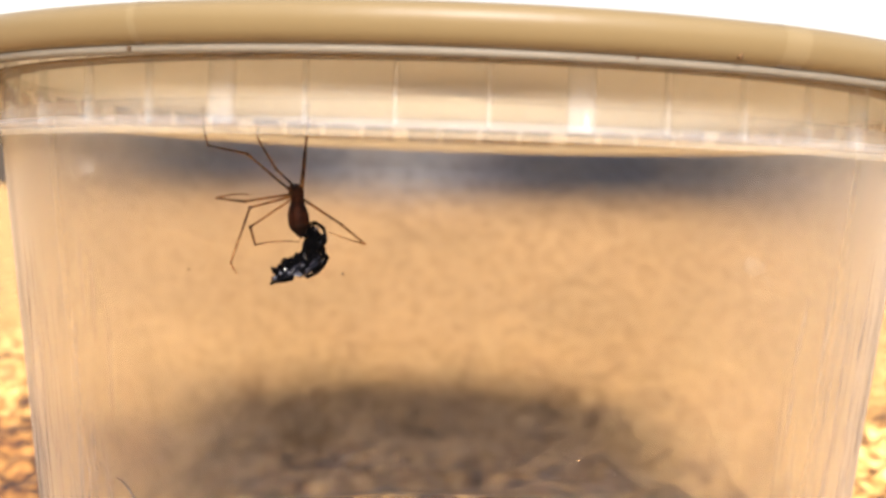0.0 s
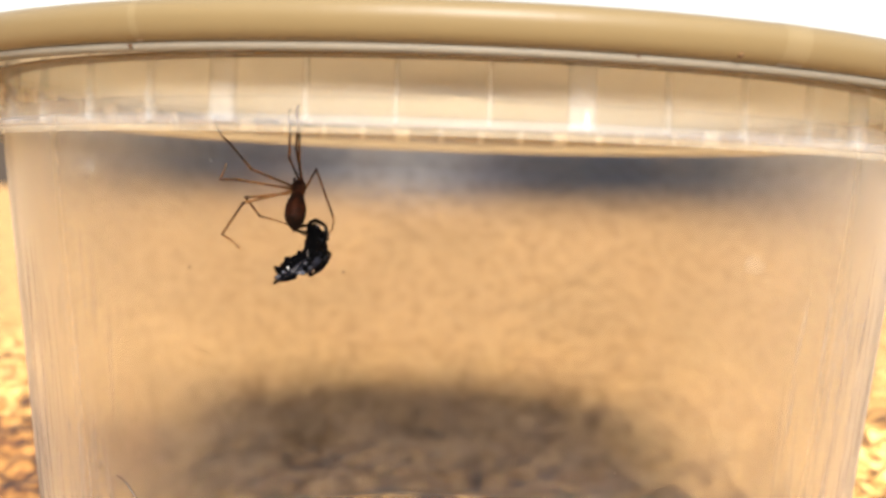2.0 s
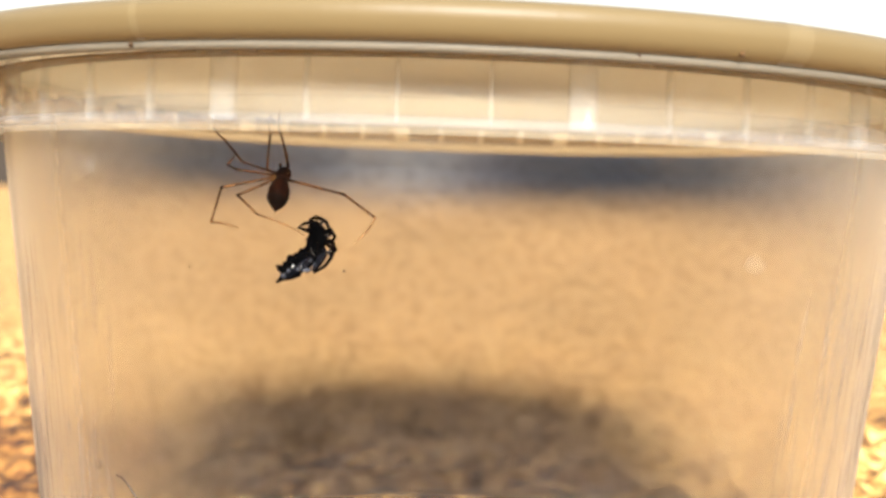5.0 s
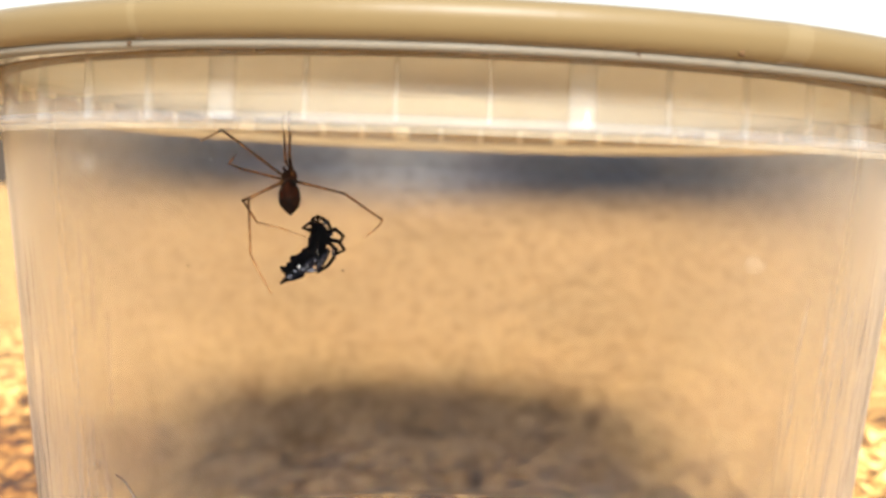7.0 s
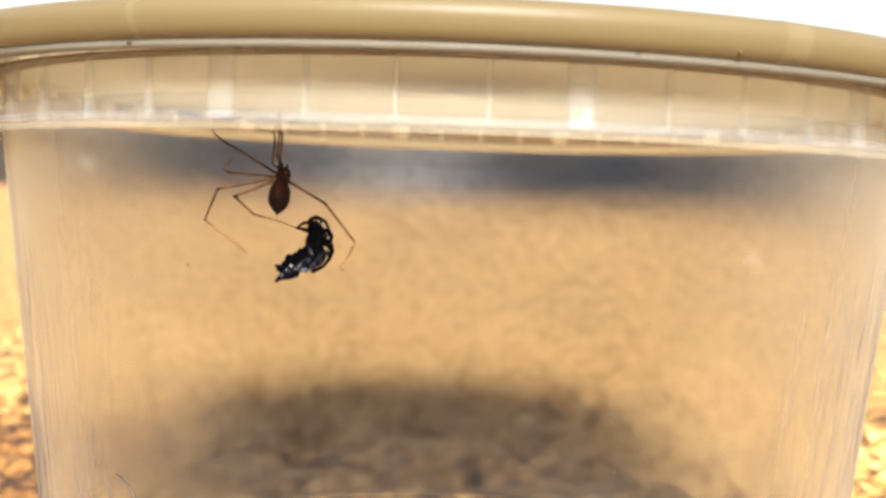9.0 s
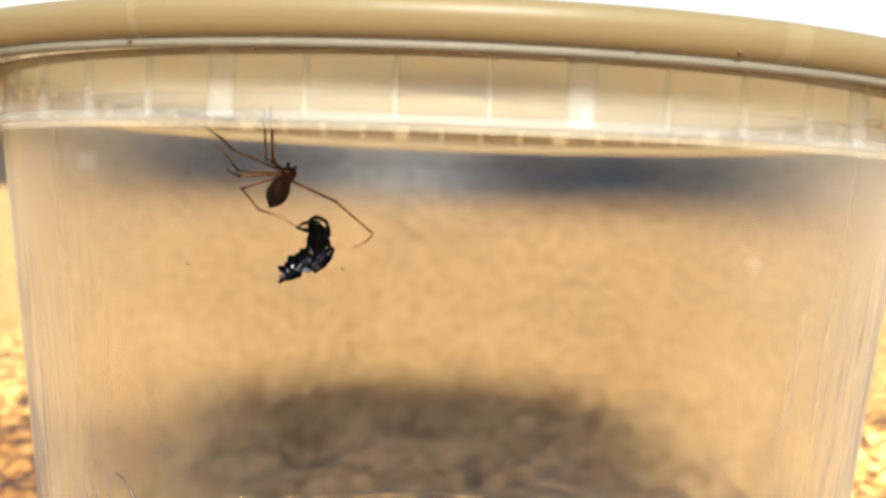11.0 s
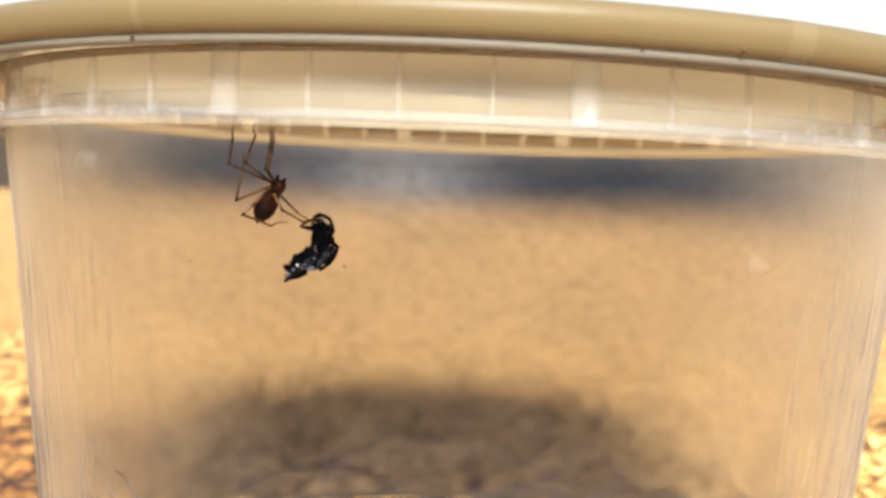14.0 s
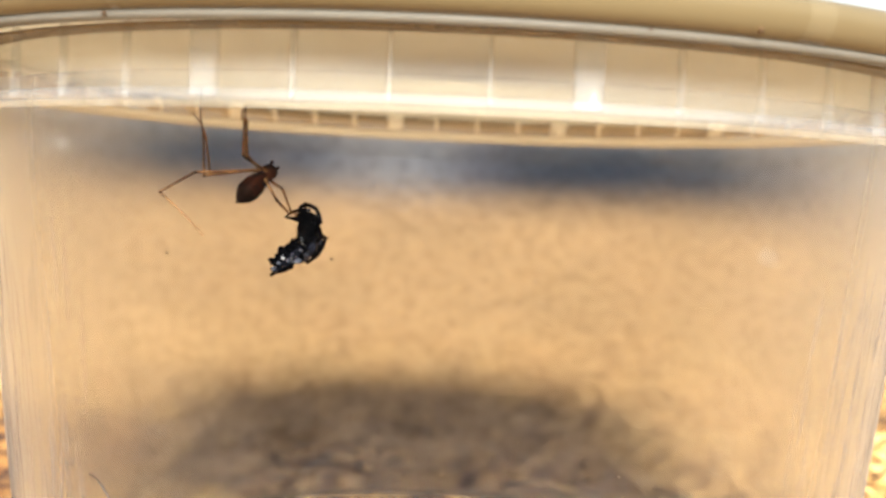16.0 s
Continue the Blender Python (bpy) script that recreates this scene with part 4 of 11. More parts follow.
    walk(LEGS[0][0], [
        (0, bone(0, 0, 0.50, 0.10, 1.00, 0.250, -0.549, 0.797)),
        (0.25, bone(0, 0, 0.50, 0.10, 1.00, 0.129, -0.710, 0.693)),
        (0.5, bone(0, 0, 0.50, 0.10, 1.00, 0.001, -0.780, 0.626)),
        (0.75, bone(0, 0, 0.50, 0.10, 1.00, -0.050, -0.589, 0.807)),
        (1, bone(0, 0, 0.50, 0.10, 1.00, -0.119, -0.180, 0.976)),
        (1.25, bone(0, 0, 0.50, 0.10, 1.00, -0.092, -0.433, 0.897)),
        (1.5, bone(0, 0, 0.50, 0.10, 1.00, -0.061, -0.631, 0.773)),
        (1.75, bone(0, 0, 0.50, 0.10, 1.00, -0.102, -0.704, 0.703)),
        (2, bone(0, 0, 0.50, 0.10, 1.00, -0.145, -0.759, 0.634)),
        (2.25, bone(0, 0, 0.50, 0.10, 1.00, -0.162, -0.755, 0.635)),
        (2.5, bone(0, 0, 0.50, 0.10, 1.00, -0.180, -0.749, 0.637)),
        (2.75, bone(0, 0, 0.50, 0.10, 1.00, -0.119, -0.821, 0.559)),
        (3, bone(0, 0, 0.50, 0.10, 1.00, -0.058, -0.873, 0.484)),
        (3.25, bone(0, 0, 0.50, 0.10, 1.00, -0.024, -0.974, 0.224)),
        (3.5, bone(0, 0, 0.50, 0.10, 1.00, -0.016, -1.000, 0.012)),
        (3.75, bone(0, 0, 0.50, 0.10, 1.00, 0.097, -0.974, -0.204)),
        (4, bone(0, 0, 0.50, 0.10, 1.00, 0.210, -0.902, -0.378)),
        (4.25, bone(0, 0, 0.50, 0.10, 1.00, 0.185, -0.901, -0.392)),
        (4.5, bone(0, 0, 0.50, 0.10, 1.00, 0.160, -0.900, -0.406)),
        (4.75, bone(0, 0, 0.50, 0.10, 1.00, 0.137, -0.898, -0.419)),
        (5, bone(0, 0, 0.50, 0.10, 1.00, 0.116, -0.895, -0.430)),
        (5.25, bone(0, 0, 0.50, 0.10, 1.00, 0.100, -0.895, -0.435)),
        (5.5, bone(0, 0, 0.50, 0.10, 1.00, 0.110, -0.904, -0.412)),
        (5.75, bone(0, 0, 0.50, 0.10, 1.00, 0.125, -0.914, -0.387)),
        (6, bone(0, 0, 0.50, 0.10, 1.00, 0.143, -0.923, -0.358)),
        (6.25, bone(0, 0, 0.50, 0.10, 1.00, 0.167, -0.931, -0.326)),
        (6.5, bone(0, 0, 0.50, 0.10, 1.00, 0.195, -0.937, -0.290)),
        (6.75, bone(0, 0, 0.50, 0.10, 1.00, 0.139, -0.941, -0.310)),
        (7, bone(0, 0, 0.50, 0.10, 1.00, 0.079, -0.944, -0.319)),
        (7.25, bone(0, 0, 0.50, 0.10, 1.00, 0.083, -0.914, -0.397)),
        (7.5, bone(0, 0, 0.50, 0.10, 1.00, 0.099, -0.893, -0.440)),
        (7.75, bone(0, 0, 0.50, 0.10, 1.00, 0.027, -0.944, -0.330)),
        (8, bone(0, 0, 0.50, 0.10, 1.00, -0.035, -0.982, -0.185)),
        (8.25, bone(0, 0, 0.50, 0.10, 1.00, 0.079, -0.983, -0.168)),
        (8.5, bone(0, 0, 0.50, 0.10, 1.00, 0.192, -0.970, -0.150)),
        (8.75, bone(0, 0, 0.50, 0.10, 1.00, 0.066, -0.971, -0.231)),
        (9, bone(0, 0, 0.50, 0.10, 1.00, -0.049, -0.951, -0.304)),
        (9.25, bone(0, 0, 0.50, 0.10, 1.00, -0.047, -0.959, -0.281)),
        (9.5, bone(0, 0, 0.50, 0.10, 1.00, -0.045, -0.965, -0.257)),
        (9.75, bone(0, 0, 0.50, 0.10, 1.00, -0.042, -0.972, -0.232)),
        (10, bone(0, 0, 0.50, 0.10, 1.00, -0.038, -0.978, -0.206)),
        (10.25, bone(0, 0, 0.50, 0.10, 1.00, -0.062, -0.977, -0.205)),
        (10.5, bone(0, 0, 0.50, 0.10, 1.00, -0.191, -0.935, -0.299)),
        (10.75, bone(0, 0, 0.50, 0.10, 1.00, -0.307, -0.871, -0.384)),
        (11, bone(0, 0, 0.50, 0.10, 1.00, -0.404, -0.790, -0.462)),
        (11.25, bone(0, 0, 0.50, 0.10, 1.00, -0.476, -0.699, -0.533)),
        (11.5, bone(0, 0, 0.50, 0.10, 1.00, -0.521, -0.607, -0.600)),
        (11.75, bone(0, 0, 0.50, 0.10, 1.00, -0.367, -0.911, -0.188)),
        (12, bone(0, 0, 0.50, 0.10, 1.00, -0.083, -0.925, 0.371)),
        (12.25, bone(0, 0, 0.50, 0.10, 1.00, 0.148, -0.959, 0.241)),
        (12.5, bone(0, 0, 0.50, 0.10, 1.00, 0.371, -0.920, 0.129)),
        (12.75, bone(0, 0, 0.50, 0.10, 1.00, 0.226, -0.819, 0.527)),
        (13, bone(0, 0, 0.50, 0.10, 1.00, -0.021, -0.327, 0.945)),
        (13.25, bone(0, 0, 0.50, 0.10, 1.00, -0.297, -0.915, 0.272)),
        (13.5, bone(0, 0, 0.50, 0.10, 1.00, -0.569, -0.777, -0.267)),
        (13.75, bone(0, 0, 0.50, 0.10, 1.00, -0.425, -0.858, -0.289)),
        (14, bone(0, 0, 0.50, 0.10, 1.00, -0.284, -0.910, -0.303)),
        (14.25, bone(0, 0, 0.50, 0.10, 1.00, -0.495, -0.790, -0.360)),
        (14.5, bone(0, 0, 0.50, 0.10, 1.00, -0.677, -0.607, -0.416)),
        (14.75, bone(0, 0, 0.50, 0.10, 1.00, -0.576, -0.713, -0.400)),
        (15, bone(0, 0, 0.50, 0.10, 1.00, -0.464, -0.800, -0.380)),
        (15.25, bone(0, 0, 0.50, 0.10, 1.00, -0.458, -0.778, -0.429)),
        (15.5, bone(0, 0, 0.50, 0.10, 1.00, -0.448, -0.760, -0.470)),
        (15.75, bone(0, 0, 0.50, 0.10, 1.00, -0.497, -0.712, -0.495)),
        (16, bone(0, 0, 0.50, 0.10, 1.00, -0.543, -0.661, -0.518)),
    ])
    walk(LEGS[0][1], [
        (0, bone(0, 1, 1.80, -2.75, 5.14, 0.131, 0.509, 0.851)),
        (0.25, bone(0, 1, 1.17, -3.59, 4.60, 0.080, 0.447, 0.891)),
        (0.5, bone(0, 1, 0.50, -3.95, 4.25, 0.033, 0.447, 0.894)),
        (0.75, bone(0, 1, 0.24, -2.96, 5.19, 0.023, 0.503, 0.864)),
        (1, bone(0, 1, -0.12, -0.83, 6.07, 0.015, 0.527, 0.850)),
        (1.25, bone(0, 1, 0.02, -2.15, 5.66, -0.003, 0.487, 0.873)),
        (1.5, bone(0, 1, 0.18, -3.18, 5.02, -0.023, 0.417, 0.909)),
        (1.75, bone(0, 1, -0.03, -3.56, 4.65, -0.052, 0.399, 0.915)),
        (2, bone(0, 1, -0.25, -3.84, 4.30, -0.082, 0.384, 0.920)),
        (2.25, bone(0, 1, -0.34, -3.82, 4.30, -0.093, 0.579, 0.810)),
        (2.5, bone(0, 1, -0.43, -3.79, 4.31, -0.101, 0.728, 0.679)),
        (2.75, bone(0, 1, -0.12, -4.16, 3.90, -0.070, 0.651, 0.755)),
        (3, bone(0, 1, 0.20, -4.43, 3.52, -0.036, 0.578, 0.815)),
        (3.25, bone(0, 1, 0.37, -4.96, 2.16, 0.007, 0.487, 0.873)),
        (3.5, bone(0, 1, 0.42, -5.09, 1.06, 0.058, 0.391, 0.918)),
        (3.75, bone(0, 1, 1.00, -4.96, -0.06, 0.026, 0.273, 0.962)),
        (4, bone(0, 1, 1.59, -4.58, -0.96, -0.009, 0.153, 0.988)),
        (4.25, bone(0, 1, 1.46, -4.58, -1.04, -0.089, 0.126, 0.988)),
        (4.5, bone(0, 1, 1.33, -4.57, -1.11, -0.170, 0.101, 0.980)),
        (4.75, bone(0, 1, 1.21, -4.56, -1.17, -0.250, 0.079, 0.965)),
        (5, bone(0, 1, 1.10, -4.55, -1.24, -0.330, 0.059, 0.942)),
        (5.25, bone(0, 1, 1.02, -4.55, -1.26, -0.377, 0.047, 0.925)),
        (5.5, bone(0, 1, 1.07, -4.60, -1.14, -0.297, 0.063, 0.953)),
        (5.75, bone(0, 1, 1.15, -4.65, -1.01, -0.216, 0.081, 0.973)),
        (6, bone(0, 1, 1.25, -4.69, -0.86, -0.135, 0.101, 0.986)),
        (6.25, bone(0, 1, 1.37, -4.73, -0.69, -0.055, 0.126, 0.991)),
        (6.5, bone(0, 1, 1.51, -4.77, -0.51, 0.024, 0.154, 0.988)),
        (6.75, bone(0, 1, 1.22, -4.79, -0.61, 0.019, 0.127, 0.992)),
        (7, bone(0, 1, 0.91, -4.81, -0.66, 0.016, 0.096, 0.995)),
        (7.25, bone(0, 1, 0.93, -4.65, -1.06, -0.190, 0.049, 0.981)),
        (7.5, bone(0, 1, 1.02, -4.54, -1.28, -0.393, 0.044, 0.919)),
        (7.75, bone(0, 1, 0.64, -4.80, -0.71, -0.269, 0.163, 0.949)),
        (8, bone(0, 1, 0.32, -5.00, 0.04, -0.153, 0.286, 0.946)),
        (8.25, bone(0, 1, 0.91, -5.00, 0.13, -0.030, 0.307, 0.951)),
        (8.5, bone(0, 1, 1.50, -4.94, 0.22, 0.091, 0.340, 0.936)),
        (8.75, bone(0, 1, 0.84, -4.94, -0.20, 0.010, 0.272, 0.962)),
        (9, bone(0, 1, 0.25, -4.84, -0.58, -0.079, 0.226, 0.971)),
        (9.25, bone(0, 1, 0.26, -4.88, -0.46, -0.094, 0.240, 0.966)),
        (9.5, bone(0, 1, 0.27, -4.92, -0.33, -0.109, 0.253, 0.961)),
        (9.75, bone(0, 1, 0.28, -4.95, -0.20, -0.125, 0.266, 0.956)),
        (10, bone(0, 1, 0.30, -4.98, -0.07, -0.140, 0.278, 0.950)),
        (10.25, bone(0, 1, 0.18, -4.97, -0.07, -0.165, 0.262, 0.951)),
        (10.5, bone(0, 1, -0.49, -4.76, -0.55, -0.234, 0.151, 0.960)),
        (10.75, bone(0, 1, -1.09, -4.42, -0.99, -0.320, 0.061, 0.946)),
        (11, bone(0, 1, -1.60, -4.00, -1.40, -0.416, -0.010, 0.909)),
        (11.25, bone(0, 1, -1.97, -3.53, -1.77, -0.518, -0.069, 0.853)),
        (11.5, bone(0, 1, -2.21, -3.05, -2.11, -0.618, -0.134, 0.775)),
        (11.75, bone(0, 1, -1.41, -4.63, 0.02, -0.369, 0.231, 0.900)),
        (12, bone(0, 1, 0.07, -4.70, 2.93, -0.179, 0.629, 0.756)),
        (12.25, bone(0, 1, 1.27, -4.88, 2.25, -0.105, 0.381, 0.918)),
        (12.5, bone(0, 1, 2.43, -4.68, 1.67, 0.012, 0.120, 0.993)),
        (12.75, bone(0, 1, 1.68, -4.16, 3.74, -0.112, 0.377, 0.920)),
        (13, bone(0, 1, 0.39, -1.60, 5.91, -0.170, 0.564, 0.808)),
        (13.25, bone(0, 1, -1.04, -4.65, 2.41, -0.323, 0.283, 0.903)),
        (13.5, bone(0, 1, -2.46, -3.94, -0.39, -0.476, -0.209, 0.855)),
        (13.75, bone(0, 1, -1.71, -4.36, -0.50, -0.398, -0.097, 0.912)),
        (14, bone(0, 1, -0.98, -4.63, -0.57, -0.315, -0.015, 0.949)),
        (14.25, bone(0, 1, -2.07, -4.01, -0.87, -0.473, 0.099, 0.875)),
        (14.5, bone(0, 1, -3.02, -3.05, -1.16, -0.594, 0.252, 0.764)),
        (14.75, bone(0, 1, -2.49, -3.60, -1.08, -0.581, -0.263, 0.770)),
        (15, bone(0, 1, -1.91, -4.06, -0.97, -0.466, -0.492, 0.735)),
        (15.25, bone(0, 1, -1.88, -3.94, -1.23, -0.536, -0.477, 0.697)),
        (15.5, bone(0, 1, -1.83, -3.85, -1.44, -0.616, -0.199, 0.762)),
        (15.75, bone(0, 1, -2.08, -3.60, -1.57, -0.630, -0.084, 0.772)),
        (16, bone(0, 1, -2.32, -3.33, -1.69, -0.638, 0.009, 0.770)),
    ])
    walk(LEGS[0][2], [
        (0, bone(0, 2, 2.40, -0.42, 9.04, 0.078, 0.223, 0.972)),
        (0.25, bone(0, 2, 1.53, -1.54, 8.68, 0.049, -0.041, 0.998)),
        (0.5, bone(0, 2, 0.66, -1.90, 8.35, 0.035, -0.344, 0.938)),
        (0.75, bone(0, 2, 0.35, -0.65, 9.15, 0.015, -0.103, 0.995)),
        (1, bone(0, 2, -0.05, 1.58, 9.97, 0.011, 0.050, 0.999)),
        (1.25, bone(0, 2, 0.01, 0.08, 9.66, -0.012, -0.009, 1.000)),
        (1.5, bone(0, 2, 0.08, -1.27, 9.18, -0.037, -0.044, 0.998)),
        (1.75, bone(0, 2, -0.27, -1.73, 8.84, -0.071, -0.070, 0.995)),
        (2, bone(0, 2, -0.63, -2.08, 8.51, -0.106, -0.094, 0.990)),
        (2.25, bone(0, 2, -0.77, -1.17, 8.01, -0.052, 0.178, 0.983)),
        (2.5, bone(0, 2, -0.90, -0.46, 7.42, 0.014, 0.374, 0.927)),
        (2.75, bone(0, 2, -0.44, -1.18, 7.37, 0.034, 0.045, 0.998)),
        (3, bone(0, 2, 0.03, -1.79, 7.25, 0.102, -0.504, 0.858)),
        (3.25, bone(0, 2, 0.40, -2.73, 6.17, 0.133, -0.299, 0.945)),
        (3.5, bone(0, 2, 0.68, -3.30, 5.27, 0.181, -0.200, 0.963)),
        (3.75, bone(0, 2, 1.12, -3.71, 4.35, 0.117, -0.271, 0.955)),
        (4, bone(0, 2, 1.55, -3.88, 3.57, 0.052, -0.341, 0.938)),
        (4.25, bone(0, 2, 1.05, -4.00, 3.49, -0.012, -0.372, 0.928)),
        (4.5, bone(0, 2, 0.56, -4.11, 3.38, -0.076, -0.400, 0.914)),
        (4.75, bone(0, 2, 0.07, -4.20, 3.25, -0.140, -0.426, 0.894)),
        (5, bone(0, 2, -0.41, -4.28, 3.08, -0.202, -0.452, 0.869)),
        (5.25, bone(0, 2, -0.71, -4.33, 2.98, -0.239, -0.467, 0.851)),
        (5.5, bone(0, 2, -0.29, -4.31, 3.22, -0.180, -0.432, 0.884)),
        (5.75, bone(0, 2, 0.16, -4.28, 3.45, -0.117, -0.404, 0.907)),
        (6, bone(0, 2, 0.63, -4.23, 3.66, -0.052, -0.375, 0.925)),
        (6.25, bone(0, 2, 1.12, -4.16, 3.85, 0.013, -0.345, 0.938)),
        (6.5, bone(0, 2, 1.62, -4.06, 4.02, 0.078, -0.312, 0.947)),
        (6.75, bone(0, 2, 1.31, -4.21, 3.93, 0.095, -0.301, 0.949)),
        (7, bone(0, 2, 0.99, -4.36, 3.90, 0.112, -0.291, 0.950)),
        (7.25, bone(0, 2, 0.06, -4.42, 3.43, -0.068, -0.394, 0.917)),
        (7.5, bone(0, 2, -0.79, -4.34, 2.93, -0.251, -0.475, 0.843)),
        (7.75, bone(0, 2, -0.60, -4.06, 3.64, -0.162, -0.317, 0.934)),
        (8, bone(0, 2, -0.38, -3.69, 4.37, -0.074, -0.176, 0.982)),
        (8.25, bone(0, 2, 0.77, -3.60, 4.48, 0.055, -0.157, 0.986)),
        (8.5, bone(0, 2, 1.91, -3.38, 4.51, 0.182, -0.125, 0.975)),
        (8.75, bone(0, 2, 0.89, -3.70, 4.21, 0.053, -0.267, 0.962)),
        (9, bone(0, 2, -0.12, -3.81, 3.87, -0.080, -0.417, 0.905)),
        (9.25, bone(0, 2, -0.18, -3.78, 3.97, -0.081, -0.353, 0.932)),
        (9.5, bone(0, 2, -0.23, -3.75, 4.07, -0.080, -0.300, 0.951)),
        (9.75, bone(0, 2, -0.29, -3.73, 4.18, -0.078, -0.253, 0.964)),
        (10, bone(0, 2, -0.34, -3.71, 4.28, -0.076, -0.210, 0.975)),
        (10.25, bone(0, 2, -0.57, -3.77, 4.29, -0.094, -0.195, 0.976)),
        (10.5, bone(0, 2, -1.56, -4.06, 3.85, -0.199, -0.265, 0.943)),
        (10.75, bone(0, 2, -2.56, -4.14, 3.34, -0.311, -0.305, 0.900)),
        (11, bone(0, 2, -3.50, -4.05, 2.77, -0.423, -0.319, 0.848)),
        (11.25, bone(0, 2, -4.35, -3.85, 2.14, -0.530, -0.310, 0.790)),
        (11.5, bone(0, 2, -5.04, -3.67, 1.44, -0.625, -0.287, 0.726)),
        (11.75, bone(0, 2, -3.10, -3.57, 4.15, -0.410, -0.241, 0.880)),
        (12, bone(0, 2, -0.75, -1.82, 6.39, -0.207, -0.016, 0.978)),
        (12.25, bone(0, 2, 0.78, -3.13, 6.46, -0.096, -0.124, 0.988)),
        (12.5, bone(0, 2, 2.48, -4.13, 6.22, 0.025, -0.183, 0.983)),
        (12.75, bone(0, 2, 1.16, -2.43, 7.95, -0.116, -0.037, 0.993)),
        (13, bone(0, 2, -0.39, 0.98, 9.61, -0.231, 0.160, 0.960)),
        (13.25, bone(0, 2, -2.52, -3.36, 6.55, -0.357, 0.043, 0.933)),
        (13.5, bone(0, 2, -4.64, -4.89, 3.53, -0.485, -0.030, 0.874)),
        (13.75, bone(0, 2, -3.53, -4.80, 3.68, -0.438, 0.007, 0.899)),
        (14, bone(0, 2, -2.42, -4.69, 3.78, -0.390, 0.043, 0.920)),
        (14.25, bone(0, 2, -4.24, -3.55, 3.14, -0.528, 0.089, 0.845)),
        (14.5, bone(0, 2, -5.74, -1.90, 2.34, -0.645, 0.180, 0.743)),
        (14.75, bone(0, 2, -5.16, -4.81, 2.45, -0.554, 0.164, 0.817)),
        (15, bone(0, 2, -4.05, -6.31, 2.40, -0.487, -0.039, 0.872)),
        (15.25, bone(0, 2, -4.34, -6.13, 1.96, -0.519, 0.079, 0.851)),
        (15.5, bone(0, 2, -4.65, -4.76, 2.05, -0.554, 0.122, 0.824)),
        (15.75, bone(0, 2, -4.97, -3.99, 1.97, -0.556, 0.206, 0.805)),
        (16, bone(0, 2, -5.25, -3.29, 1.84, -0.552, 0.284, 0.784)),
    ])
